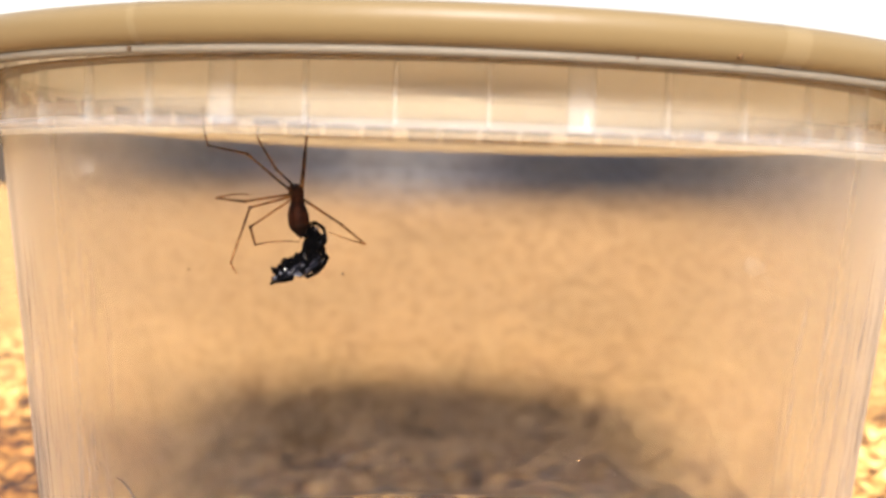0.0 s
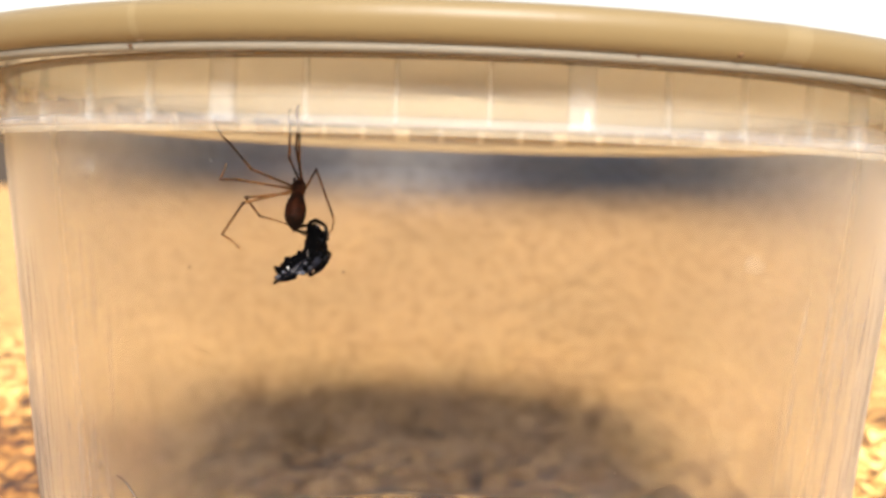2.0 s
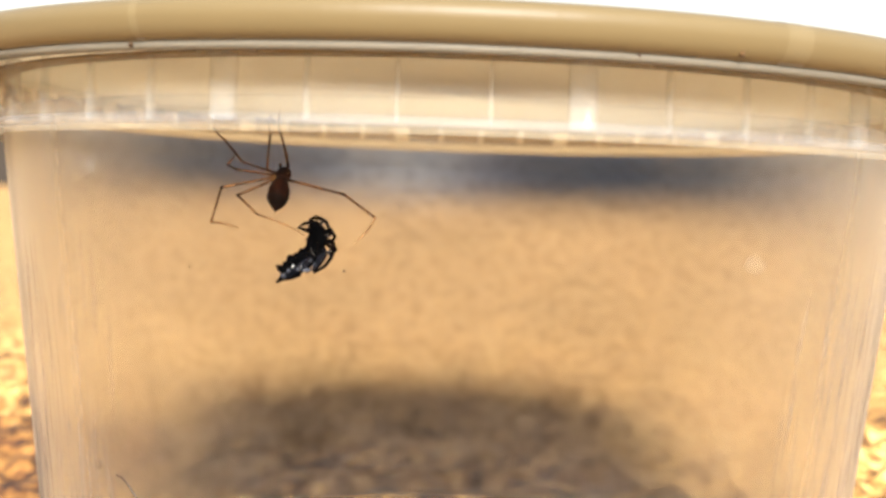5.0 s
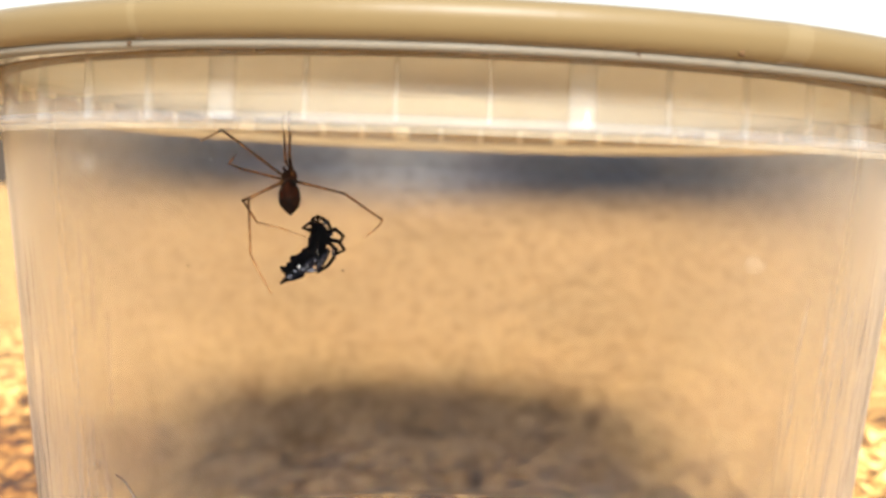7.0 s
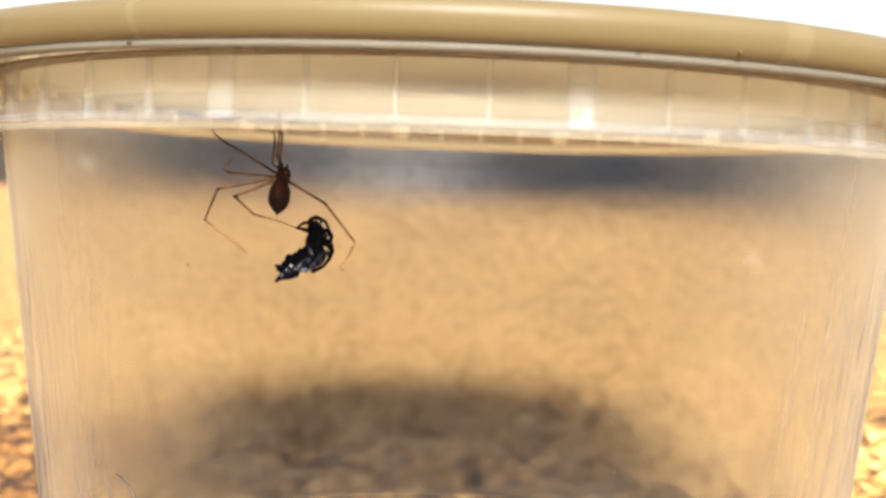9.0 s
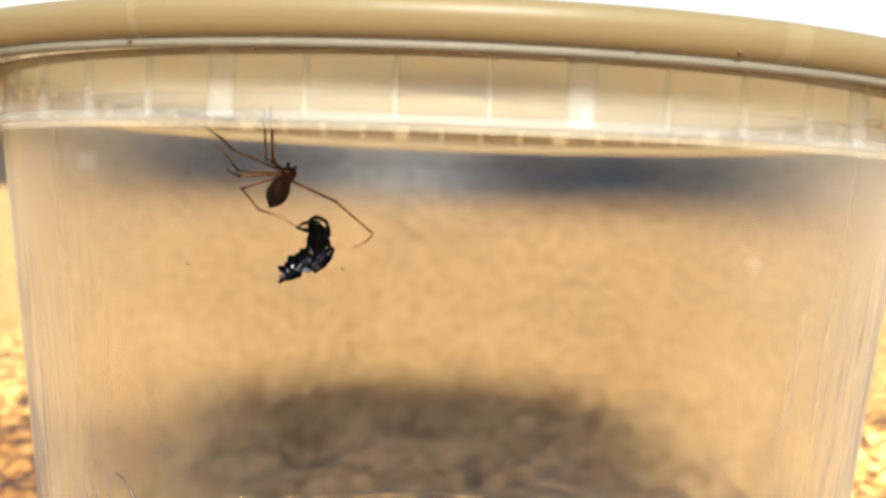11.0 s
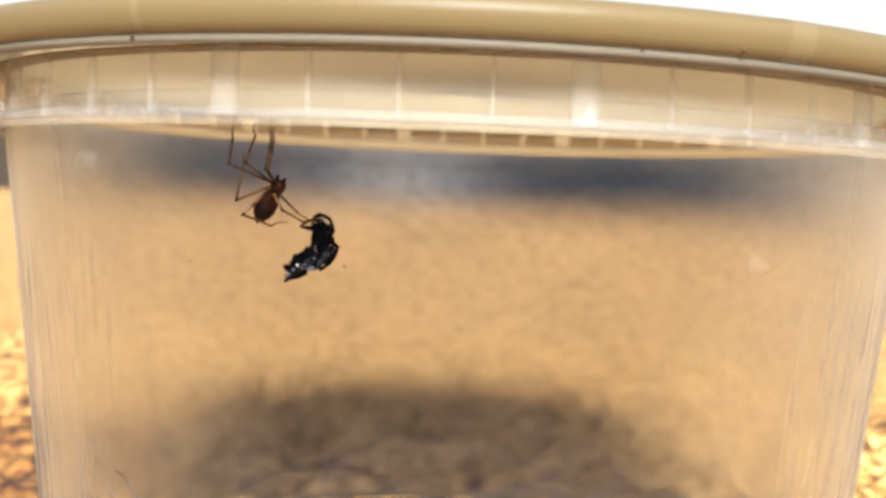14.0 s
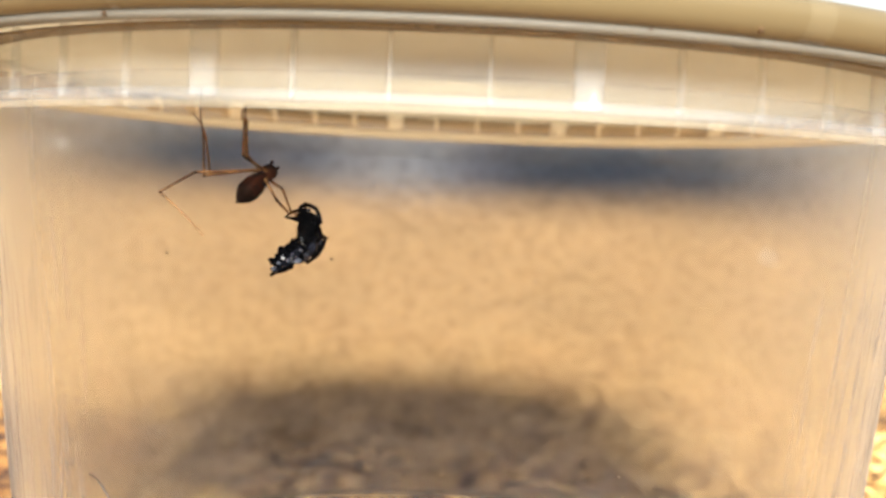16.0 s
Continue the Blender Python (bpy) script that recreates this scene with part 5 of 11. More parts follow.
    walk(LEGS[1][0], [
        (0, bone(1, 0, 0.60, 0.10, 0.70, -0.579, 0.511, 0.635)),
        (0.25, bone(1, 0, 0.60, 0.10, 0.70, -0.526, 0.423, 0.738)),
        (0.5, bone(1, 0, 0.60, 0.10, 0.70, -0.475, 0.373, 0.797)),
        (0.75, bone(1, 0, 0.60, 0.10, 0.70, -0.506, 0.348, 0.789)),
        (1, bone(1, 0, 0.60, 0.10, 0.70, -0.536, 0.331, 0.777)),
        (1.25, bone(1, 0, 0.60, 0.10, 0.70, -0.458, 0.303, 0.836)),
        (1.5, bone(1, 0, 0.60, 0.10, 0.70, -0.380, 0.263, 0.887)),
        (1.75, bone(1, 0, 0.60, 0.10, 0.70, -0.411, 0.275, 0.869)),
        (2, bone(1, 0, 0.60, 0.10, 0.70, -0.440, 0.288, 0.850)),
        (2.25, bone(1, 0, 0.60, 0.10, 0.70, -0.469, 0.264, 0.843)),
        (2.5, bone(1, 0, 0.60, 0.10, 0.70, -0.497, 0.237, 0.835)),
        (2.75, bone(1, 0, 0.60, 0.10, 0.70, -0.509, 0.123, 0.852)),
        (3, bone(1, 0, 0.60, 0.10, 0.70, -0.519, 0.014, 0.855)),
        (3.25, bone(1, 0, 0.60, 0.10, 0.70, -0.501, 0.118, 0.858)),
        (3.5, bone(1, 0, 0.60, 0.10, 0.70, -0.485, 0.205, 0.850)),
        (3.75, bone(1, 0, 0.60, 0.10, 0.70, -0.529, 0.329, 0.783)),
        (4, bone(1, 0, 0.60, 0.10, 0.70, -0.560, 0.439, 0.703)),
        (4.25, bone(1, 0, 0.60, 0.10, 0.70, -0.578, 0.458, 0.676)),
        (4.5, bone(1, 0, 0.60, 0.10, 0.70, -0.593, 0.479, 0.647)),
        (4.75, bone(1, 0, 0.60, 0.10, 0.70, -0.606, 0.502, 0.616)),
        (5, bone(1, 0, 0.60, 0.10, 0.70, -0.617, 0.527, 0.584)),
        (5.25, bone(1, 0, 0.60, 0.10, 0.70, -0.619, 0.543, 0.568)),
        (5.5, bone(1, 0, 0.60, 0.10, 0.70, -0.592, 0.515, 0.620)),
        (5.75, bone(1, 0, 0.60, 0.10, 0.70, -0.562, 0.488, 0.668)),
        (6, bone(1, 0, 0.60, 0.10, 0.70, -0.529, 0.462, 0.712)),
        (6.25, bone(1, 0, 0.60, 0.10, 0.70, -0.493, 0.440, 0.751)),
        (6.5, bone(1, 0, 0.60, 0.10, 0.70, -0.454, 0.420, 0.786)),
        (6.75, bone(1, 0, 0.60, 0.10, 0.70, -0.366, 0.420, 0.830)),
        (7, bone(1, 0, 0.60, 0.10, 0.70, -0.275, 0.421, 0.864)),
        (7.25, bone(1, 0, 0.60, 0.10, 0.70, -0.473, 0.471, 0.745)),
        (7.5, bone(1, 0, 0.60, 0.10, 0.70, -0.624, 0.548, 0.558)),
        (7.75, bone(1, 0, 0.60, 0.10, 0.70, -0.527, 0.496, 0.690)),
        (8, bone(1, 0, 0.60, 0.10, 0.70, -0.406, 0.453, 0.793)),
        (8.25, bone(1, 0, 0.60, 0.10, 0.70, -0.414, 0.455, 0.788)),
        (8.5, bone(1, 0, 0.60, 0.10, 0.70, -0.424, 0.461, 0.780)),
        (8.75, bone(1, 0, 0.60, 0.10, 0.70, -0.462, 0.471, 0.752)),
        (9, bone(1, 0, 0.60, 0.10, 0.70, -0.494, 0.499, 0.712)),
        (9.25, bone(1, 0, 0.60, 0.10, 0.70, -0.477, 0.489, 0.730)),
        (9.5, bone(1, 0, 0.60, 0.10, 0.70, -0.459, 0.480, 0.748)),
        (9.75, bone(1, 0, 0.60, 0.10, 0.70, -0.441, 0.470, 0.765)),
        (10, bone(1, 0, 0.60, 0.10, 0.70, -0.422, 0.461, 0.781)),
        (10.25, bone(1, 0, 0.60, 0.10, 0.70, -0.434, 0.438, 0.788)),
        (10.5, bone(1, 0, 0.60, 0.10, 0.70, -0.568, 0.381, 0.729)),
        (10.75, bone(1, 0, 0.60, 0.10, 0.70, -0.694, 0.355, 0.627)),
        (11, bone(1, 0, 0.60, 0.10, 0.70, -0.802, 0.351, 0.484)),
        (11.25, bone(1, 0, 0.60, 0.10, 0.70, -0.887, 0.350, 0.302)),
        (11.5, bone(1, 0, 0.60, 0.10, 0.70, -0.944, 0.319, 0.079)),
        (11.75, bone(1, 0, 0.60, 0.10, 0.70, -0.796, 0.342, 0.499)),
        (12, bone(1, 0, 0.60, 0.10, 0.70, -0.525, 0.483, 0.701)),
        (12.25, bone(1, 0, 0.60, 0.10, 0.70, -0.338, 0.336, 0.879)),
        (12.5, bone(1, 0, 0.60, 0.10, 0.70, -0.117, 0.191, 0.975)),
        (12.75, bone(1, 0, 0.60, 0.10, 0.70, -0.378, -0.116, 0.919)),
        (13, bone(1, 0, 0.60, 0.10, 0.70, -0.580, -0.267, 0.769)),
        (13.25, bone(1, 0, 0.60, 0.10, 0.70, -0.896, 0.100, 0.432)),
        (13.5, bone(1, 0, 0.60, 0.10, 0.70, -0.961, 0.148, -0.236)),
        (13.75, bone(1, 0, 0.60, 0.10, 0.70, -0.979, 0.193, 0.064)),
        (14, bone(1, 0, 0.60, 0.10, 0.70, -0.979, -0.108, 0.170)),
        (14.25, bone(1, 0, 0.60, 0.10, 0.70, -0.999, -0.017, 0.028)),
        (14.5, bone(1, 0, 0.60, 0.10, 0.70, -0.991, 0.064, -0.116)),
        (14.75, bone(1, 0, 0.60, 0.10, 0.70, -0.914, 0.350, 0.205)),
        (15, bone(1, 0, 0.60, 0.10, 0.70, -0.786, 0.456, 0.417)),
        (15.25, bone(1, 0, 0.60, 0.10, 0.70, -0.759, 0.410, 0.505)),
        (15.5, bone(1, 0, 0.60, 0.10, 0.70, -0.746, 0.338, 0.574)),
        (15.75, bone(1, 0, 0.60, 0.10, 0.70, -0.798, 0.442, 0.409)),
        (16, bone(1, 0, 0.60, 0.10, 0.70, -0.826, 0.517, 0.225)),
    ])
    walk(LEGS[1][1], [
        (0, bone(1, 1, -2.54, 2.87, 4.14, -0.230, -0.748, 0.622)),
        (0.25, bone(1, 1, -2.25, 2.39, 4.70, -0.058, -0.846, 0.530)),
        (0.5, bone(1, 1, -1.97, 2.12, 5.02, 0.099, -0.837, 0.539)),
        (0.75, bone(1, 1, -2.14, 1.99, 4.97, 0.052, -0.802, 0.595)),
        (1, bone(1, 1, -2.30, 1.89, 4.91, 0.005, -0.743, 0.669)),
        (1.25, bone(1, 1, -1.88, 1.74, 5.23, 0.060, -0.830, 0.555)),
        (1.5, bone(1, 1, -1.46, 1.52, 5.50, 0.114, -0.879, 0.463)),
        (1.75, bone(1, 1, -1.63, 1.59, 5.41, 0.085, -0.836, 0.542)),
        (2, bone(1, 1, -1.79, 1.66, 5.31, 0.049, -0.767, 0.640)),
        (2.25, bone(1, 1, -1.94, 1.53, 5.26, 0.060, -0.855, 0.515)),
        (2.5, bone(1, 1, -2.09, 1.39, 5.22, 0.066, -0.912, 0.405)),
        (2.75, bone(1, 1, -2.16, 0.76, 5.31, 0.061, -0.961, 0.269)),
        (3, bone(1, 1, -2.21, 0.18, 5.33, 0.056, -0.988, 0.144)),
        (3.25, bone(1, 1, -2.11, 0.74, 5.34, -0.013, -0.991, 0.131)),
        (3.5, bone(1, 1, -2.02, 1.21, 5.31, -0.083, -0.987, 0.135)),
        (3.75, bone(1, 1, -2.26, 1.88, 4.94, 0.041, -0.956, 0.289)),
        (4, bone(1, 1, -2.44, 2.48, 4.51, 0.120, -0.780, 0.614)),
        (4.25, bone(1, 1, -2.53, 2.58, 4.36, 0.096, -0.782, 0.616)),
        (4.5, bone(1, 1, -2.61, 2.69, 4.20, 0.070, -0.781, 0.621)),
        (4.75, bone(1, 1, -2.68, 2.82, 4.04, 0.044, -0.776, 0.629)),
        (5, bone(1, 1, -2.74, 2.96, 3.86, 0.018, -0.769, 0.639)),
        (5.25, bone(1, 1, -2.75, 3.04, 3.78, 0.006, -0.763, 0.646)),
        (5.5, bone(1, 1, -2.61, 2.89, 4.06, 0.055, -0.772, 0.633)),
        (5.75, bone(1, 1, -2.44, 2.74, 4.32, 0.106, -0.778, 0.620)),
        (6, bone(1, 1, -2.26, 2.60, 4.56, 0.158, -0.779, 0.607)),
        (6.25, bone(1, 1, -2.07, 2.48, 4.77, 0.211, -0.776, 0.595)),
        (6.5, bone(1, 1, -1.86, 2.37, 4.96, 0.264, -0.769, 0.582)),
        (6.75, bone(1, 1, -1.38, 2.38, 5.20, 0.235, -0.929, 0.285)),
        (7, bone(1, 1, -0.89, 2.38, 5.38, 0.171, -0.974, 0.149)),
        (7.25, bone(1, 1, -1.96, 2.65, 4.73, 0.121, -0.938, 0.326)),
        (7.5, bone(1, 1, -2.78, 3.07, 3.72, -0.003, -0.765, 0.644)),
        (7.75, bone(1, 1, -2.25, 2.79, 4.44, 0.078, -0.900, 0.428)),
        (8, bone(1, 1, -1.60, 2.55, 5.00, 0.118, -0.944, 0.307)),
        (8.25, bone(1, 1, -1.64, 2.57, 4.97, 0.144, -0.939, 0.311)),
        (8.5, bone(1, 1, -1.69, 2.60, 4.92, 0.169, -0.930, 0.327)),
        (8.75, bone(1, 1, -1.90, 2.65, 4.77, 0.159, -0.967, 0.199)),
        (9, bone(1, 1, -2.08, 2.80, 4.56, 0.160, -0.981, 0.111)),
        (9.25, bone(1, 1, -1.98, 2.75, 4.66, 0.150, -0.978, 0.147)),
        (9.5, bone(1, 1, -1.89, 2.70, 4.75, 0.141, -0.973, 0.185)),
        (9.75, bone(1, 1, -1.79, 2.65, 4.84, 0.133, -0.965, 0.226)),
        (10, bone(1, 1, -1.68, 2.59, 4.93, 0.124, -0.955, 0.270)),
        (10.25, bone(1, 1, -1.75, 2.47, 4.97, 0.098, -0.951, 0.292)),
        (10.5, bone(1, 1, -2.48, 2.16, 4.65, -0.004, -0.975, 0.223)),
        (10.75, bone(1, 1, -3.16, 2.02, 4.10, -0.106, -0.980, 0.165)),
        (11, bone(1, 1, -3.74, 2.00, 3.32, -0.204, -0.972, 0.118)),
        (11.25, bone(1, 1, -4.20, 2.00, 2.33, -0.291, -0.953, 0.084)),
        (11.5, bone(1, 1, -4.52, 1.83, 1.13, -0.360, -0.931, 0.062)),
        (11.75, bone(1, 1, -3.71, 1.95, 3.40, -0.219, -0.937, 0.272)),
        (12, bone(1, 1, -2.24, 2.72, 4.50, -0.068, -0.821, 0.566)),
        (12.25, bone(1, 1, -1.23, 1.92, 5.46, 0.097, -0.943, 0.319)),
        (12.5, bone(1, 1, -0.03, 1.13, 5.98, 0.234, -0.967, 0.098)),
        (12.75, bone(1, 1, -1.44, -0.53, 5.68, 0.205, -0.979, 0.002)),
        (13, bone(1, 1, -2.54, -1.34, 4.87, 0.112, -0.983, 0.144)),
        (13.25, bone(1, 1, -4.26, 0.64, 3.04, -0.083, -0.913, 0.398)),
        (13.5, bone(1, 1, -4.60, 0.90, -0.58, -0.399, -0.487, 0.777)),
        (13.75, bone(1, 1, -4.70, 1.15, 1.05, -0.311, -0.508, 0.804)),
        (14, bone(1, 1, -4.70, -0.49, 1.62, 0.066, -0.952, 0.298)),
        (14.25, bone(1, 1, -4.81, 0.01, 0.85, -0.066, -0.979, 0.193)),
        (14.5, bone(1, 1, -4.77, 0.45, 0.07, -0.165, -0.978, 0.130)),
        (14.75, bone(1, 1, -4.35, 1.99, 1.81, -0.309, -0.902, 0.301)),
        (15, bone(1, 1, -3.66, 2.57, 2.96, -0.451, -0.496, 0.742)),
        (15.25, bone(1, 1, -3.51, 2.32, 3.44, -0.319, -0.895, 0.311)),
        (15.5, bone(1, 1, -3.44, 1.93, 3.81, -0.212, -0.975, 0.068)),
        (15.75, bone(1, 1, -3.72, 2.50, 2.91, -0.328, -0.933, 0.148)),
        (16, bone(1, 1, -3.87, 2.90, 1.92, -0.452, -0.860, 0.237)),
    ])
    walk(LEGS[1][2], [
        (0, bone(1, 2, -3.58, -0.52, 6.96, -0.025, 0.107, 0.994)),
        (0.25, bone(1, 2, -2.51, -1.43, 7.10, -0.015, -0.064, 0.998)),
        (0.5, bone(1, 2, -1.53, -1.67, 7.46, -0.005, -0.165, 0.986)),
        (0.75, bone(1, 2, -1.91, -1.65, 7.66, -0.013, -0.088, 0.996)),
        (1, bone(1, 2, -2.28, -1.47, 7.93, -0.021, 0.015, 1.000)),
        (1.25, bone(1, 2, -1.61, -2.02, 7.74, -0.043, 0.027, 0.999)),
        (1.5, bone(1, 2, -0.94, -2.45, 7.60, -0.061, 0.044, 0.997)),
        (1.75, bone(1, 2, -1.24, -2.20, 7.86, -0.071, 0.003, 0.997)),
        (2, bone(1, 2, -1.57, -1.81, 8.20, -0.081, -0.036, 0.996)),
        (2.25, bone(1, 2, -1.67, -2.34, 7.59, -0.069, -0.181, 0.981)),
        (2.5, bone(1, 2, -1.80, -2.74, 7.05, -0.046, -0.371, 0.928)),
        (2.75, bone(1, 2, -1.88, -3.59, 6.53, -0.052, -0.445, 0.894)),
        (3, bone(1, 2, -1.96, -4.29, 5.98, -0.089, -0.309, 0.947)),
        (3.25, bone(1, 2, -2.17, -3.75, 5.94, -0.090, -0.272, 0.958)),
        (3.5, bone(1, 2, -2.40, -3.26, 5.92, -0.090, -0.243, 0.966)),
        (3.75, bone(1, 2, -2.08, -2.45, 6.25, -0.014, -0.360, 0.933)),
        (4, bone(1, 2, -1.89, -1.06, 7.28, 0.077, -0.554, 0.829)),
        (4.25, bone(1, 2, -2.10, -0.96, 7.15, 0.035, -0.558, 0.829)),
        (4.5, bone(1, 2, -2.30, -0.84, 7.01, -0.006, -0.560, 0.828)),
        (4.75, bone(1, 2, -2.48, -0.69, 6.88, -0.048, -0.560, 0.827)),
        (5, bone(1, 2, -2.66, -0.52, 6.76, -0.089, -0.558, 0.825)),
        (5.25, bone(1, 2, -2.73, -0.41, 6.70, -0.116, -0.542, 0.832)),
        (5.5, bone(1, 2, -2.36, -0.61, 6.92, -0.079, -0.513, 0.855)),
        (5.75, bone(1, 2, -1.96, -0.78, 7.12, -0.038, -0.495, 0.868)),
        (6, bone(1, 2, -1.55, -0.92, 7.30, 0.004, -0.478, 0.878)),
        (6.25, bone(1, 2, -1.11, -1.03, 7.46, 0.047, -0.460, 0.887)),
        (6.5, bone(1, 2, -0.66, -1.11, 7.59, 0.090, -0.439, 0.894)),
        (6.75, bone(1, 2, -0.32, -1.83, 6.49, 0.091, -0.430, 0.898)),
        (7, bone(1, 2, -0.11, -2.03, 6.06, 0.096, -0.444, 0.891)),
        (7.25, bone(1, 2, -1.41, -1.59, 6.21, -0.014, -0.494, 0.869)),
        (7.5, bone(1, 2, -2.79, -0.40, 6.63, -0.123, -0.547, 0.828)),
        (7.75, bone(1, 2, -1.90, -1.29, 6.38, -0.071, -0.393, 0.917)),
        (8, bone(1, 2, -1.07, -1.72, 6.39, -0.015, -0.277, 0.961)),
        (8.25, bone(1, 2, -0.99, -1.68, 6.38, 0.025, -0.264, 0.964)),
        (8.5, bone(1, 2, -0.93, -1.61, 6.40, 0.064, -0.244, 0.968)),
        (8.75, bone(1, 2, -1.18, -1.73, 5.67, -0.003, -0.087, 0.996)),
        (9, bone(1, 2, -1.35, -1.64, 5.06, -0.047, 0.050, 0.998)),
        (9.25, bone(1, 2, -1.30, -1.67, 5.32, -0.044, -0.009, 0.999)),
        (9.5, bone(1, 2, -1.25, -1.70, 5.59, -0.039, -0.072, 0.997)),
        (9.75, bone(1, 2, -1.19, -1.72, 5.86, -0.032, -0.139, 0.990)),
        (10, bone(1, 2, -1.12, -1.73, 6.15, -0.023, -0.213, 0.977)),
        (10.25, bone(1, 2, -1.31, -1.83, 6.29, -0.037, -0.298, 0.954)),
        (10.5, bone(1, 2, -2.50, -2.25, 5.66, -0.154, -0.378, 0.913)),
        (10.75, bone(1, 2, -3.64, -2.42, 4.84, -0.278, -0.429, 0.859)),
        (11, bone(1, 2, -4.67, -2.40, 3.86, -0.400, -0.460, 0.792)),
        (11.25, bone(1, 2, -5.52, -2.32, 2.71, -0.503, -0.544, 0.672)),
        (11.5, bone(1, 2, -6.15, -2.38, 1.41, -0.611, -0.472, 0.635)),
        (11.75, bone(1, 2, -4.70, -2.29, 4.63, -0.423, -0.208, 0.882)),
        (12, bone(1, 2, -2.55, -1.00, 7.06, -0.241, 0.140, 0.960)),
        (12.25, bone(1, 2, -0.79, -2.35, 6.91, -0.136, -0.023, 0.990)),
        (12.5, bone(1, 2, 1.03, -3.24, 6.42, -0.017, -0.144, 0.989)),
        (12.75, bone(1, 2, -0.52, -4.96, 5.69, -0.143, -0.115, 0.983)),
        (13, bone(1, 2, -2.04, -5.79, 5.52, -0.257, -0.030, 0.966)),
        (13.25, bone(1, 2, -4.63, -3.49, 4.84, -0.391, -0.196, 0.899)),
        (13.5, bone(1, 2, -6.41, -1.30, 2.94, -0.490, -0.463, 0.739)),
        (13.75, bone(1, 2, -6.11, -1.15, 4.68, -0.478, -0.095, 0.873)),
        (14, bone(1, 2, -4.41, -4.80, 2.97, -0.411, 0.094, 0.907)),
        (14.25, bone(1, 2, -5.11, -4.42, 1.72, -0.520, 0.147, 0.841)),
        (14.5, bone(1, 2, -5.51, -3.98, 0.66, -0.611, 0.242, 0.754)),
        (14.75, bone(1, 2, -5.75, -2.09, 3.17, -0.534, 0.035, 0.845)),
        (15, bone(1, 2, -5.70, 0.33, 6.32, -0.416, -0.253, 0.873)),
        (15.25, bone(1, 2, -4.96, -1.73, 4.84, -0.447, 0.028, 0.894)),
        (15.5, bone(1, 2, -4.40, -2.48, 4.12, -0.454, 0.183, 0.872)),
        (15.75, bone(1, 2, -5.21, -1.73, 3.58, -0.536, 0.217, 0.816)),
        (16, bone(1, 2, -5.92, -0.99, 2.99, -0.609, 0.252, 0.752)),
    ])
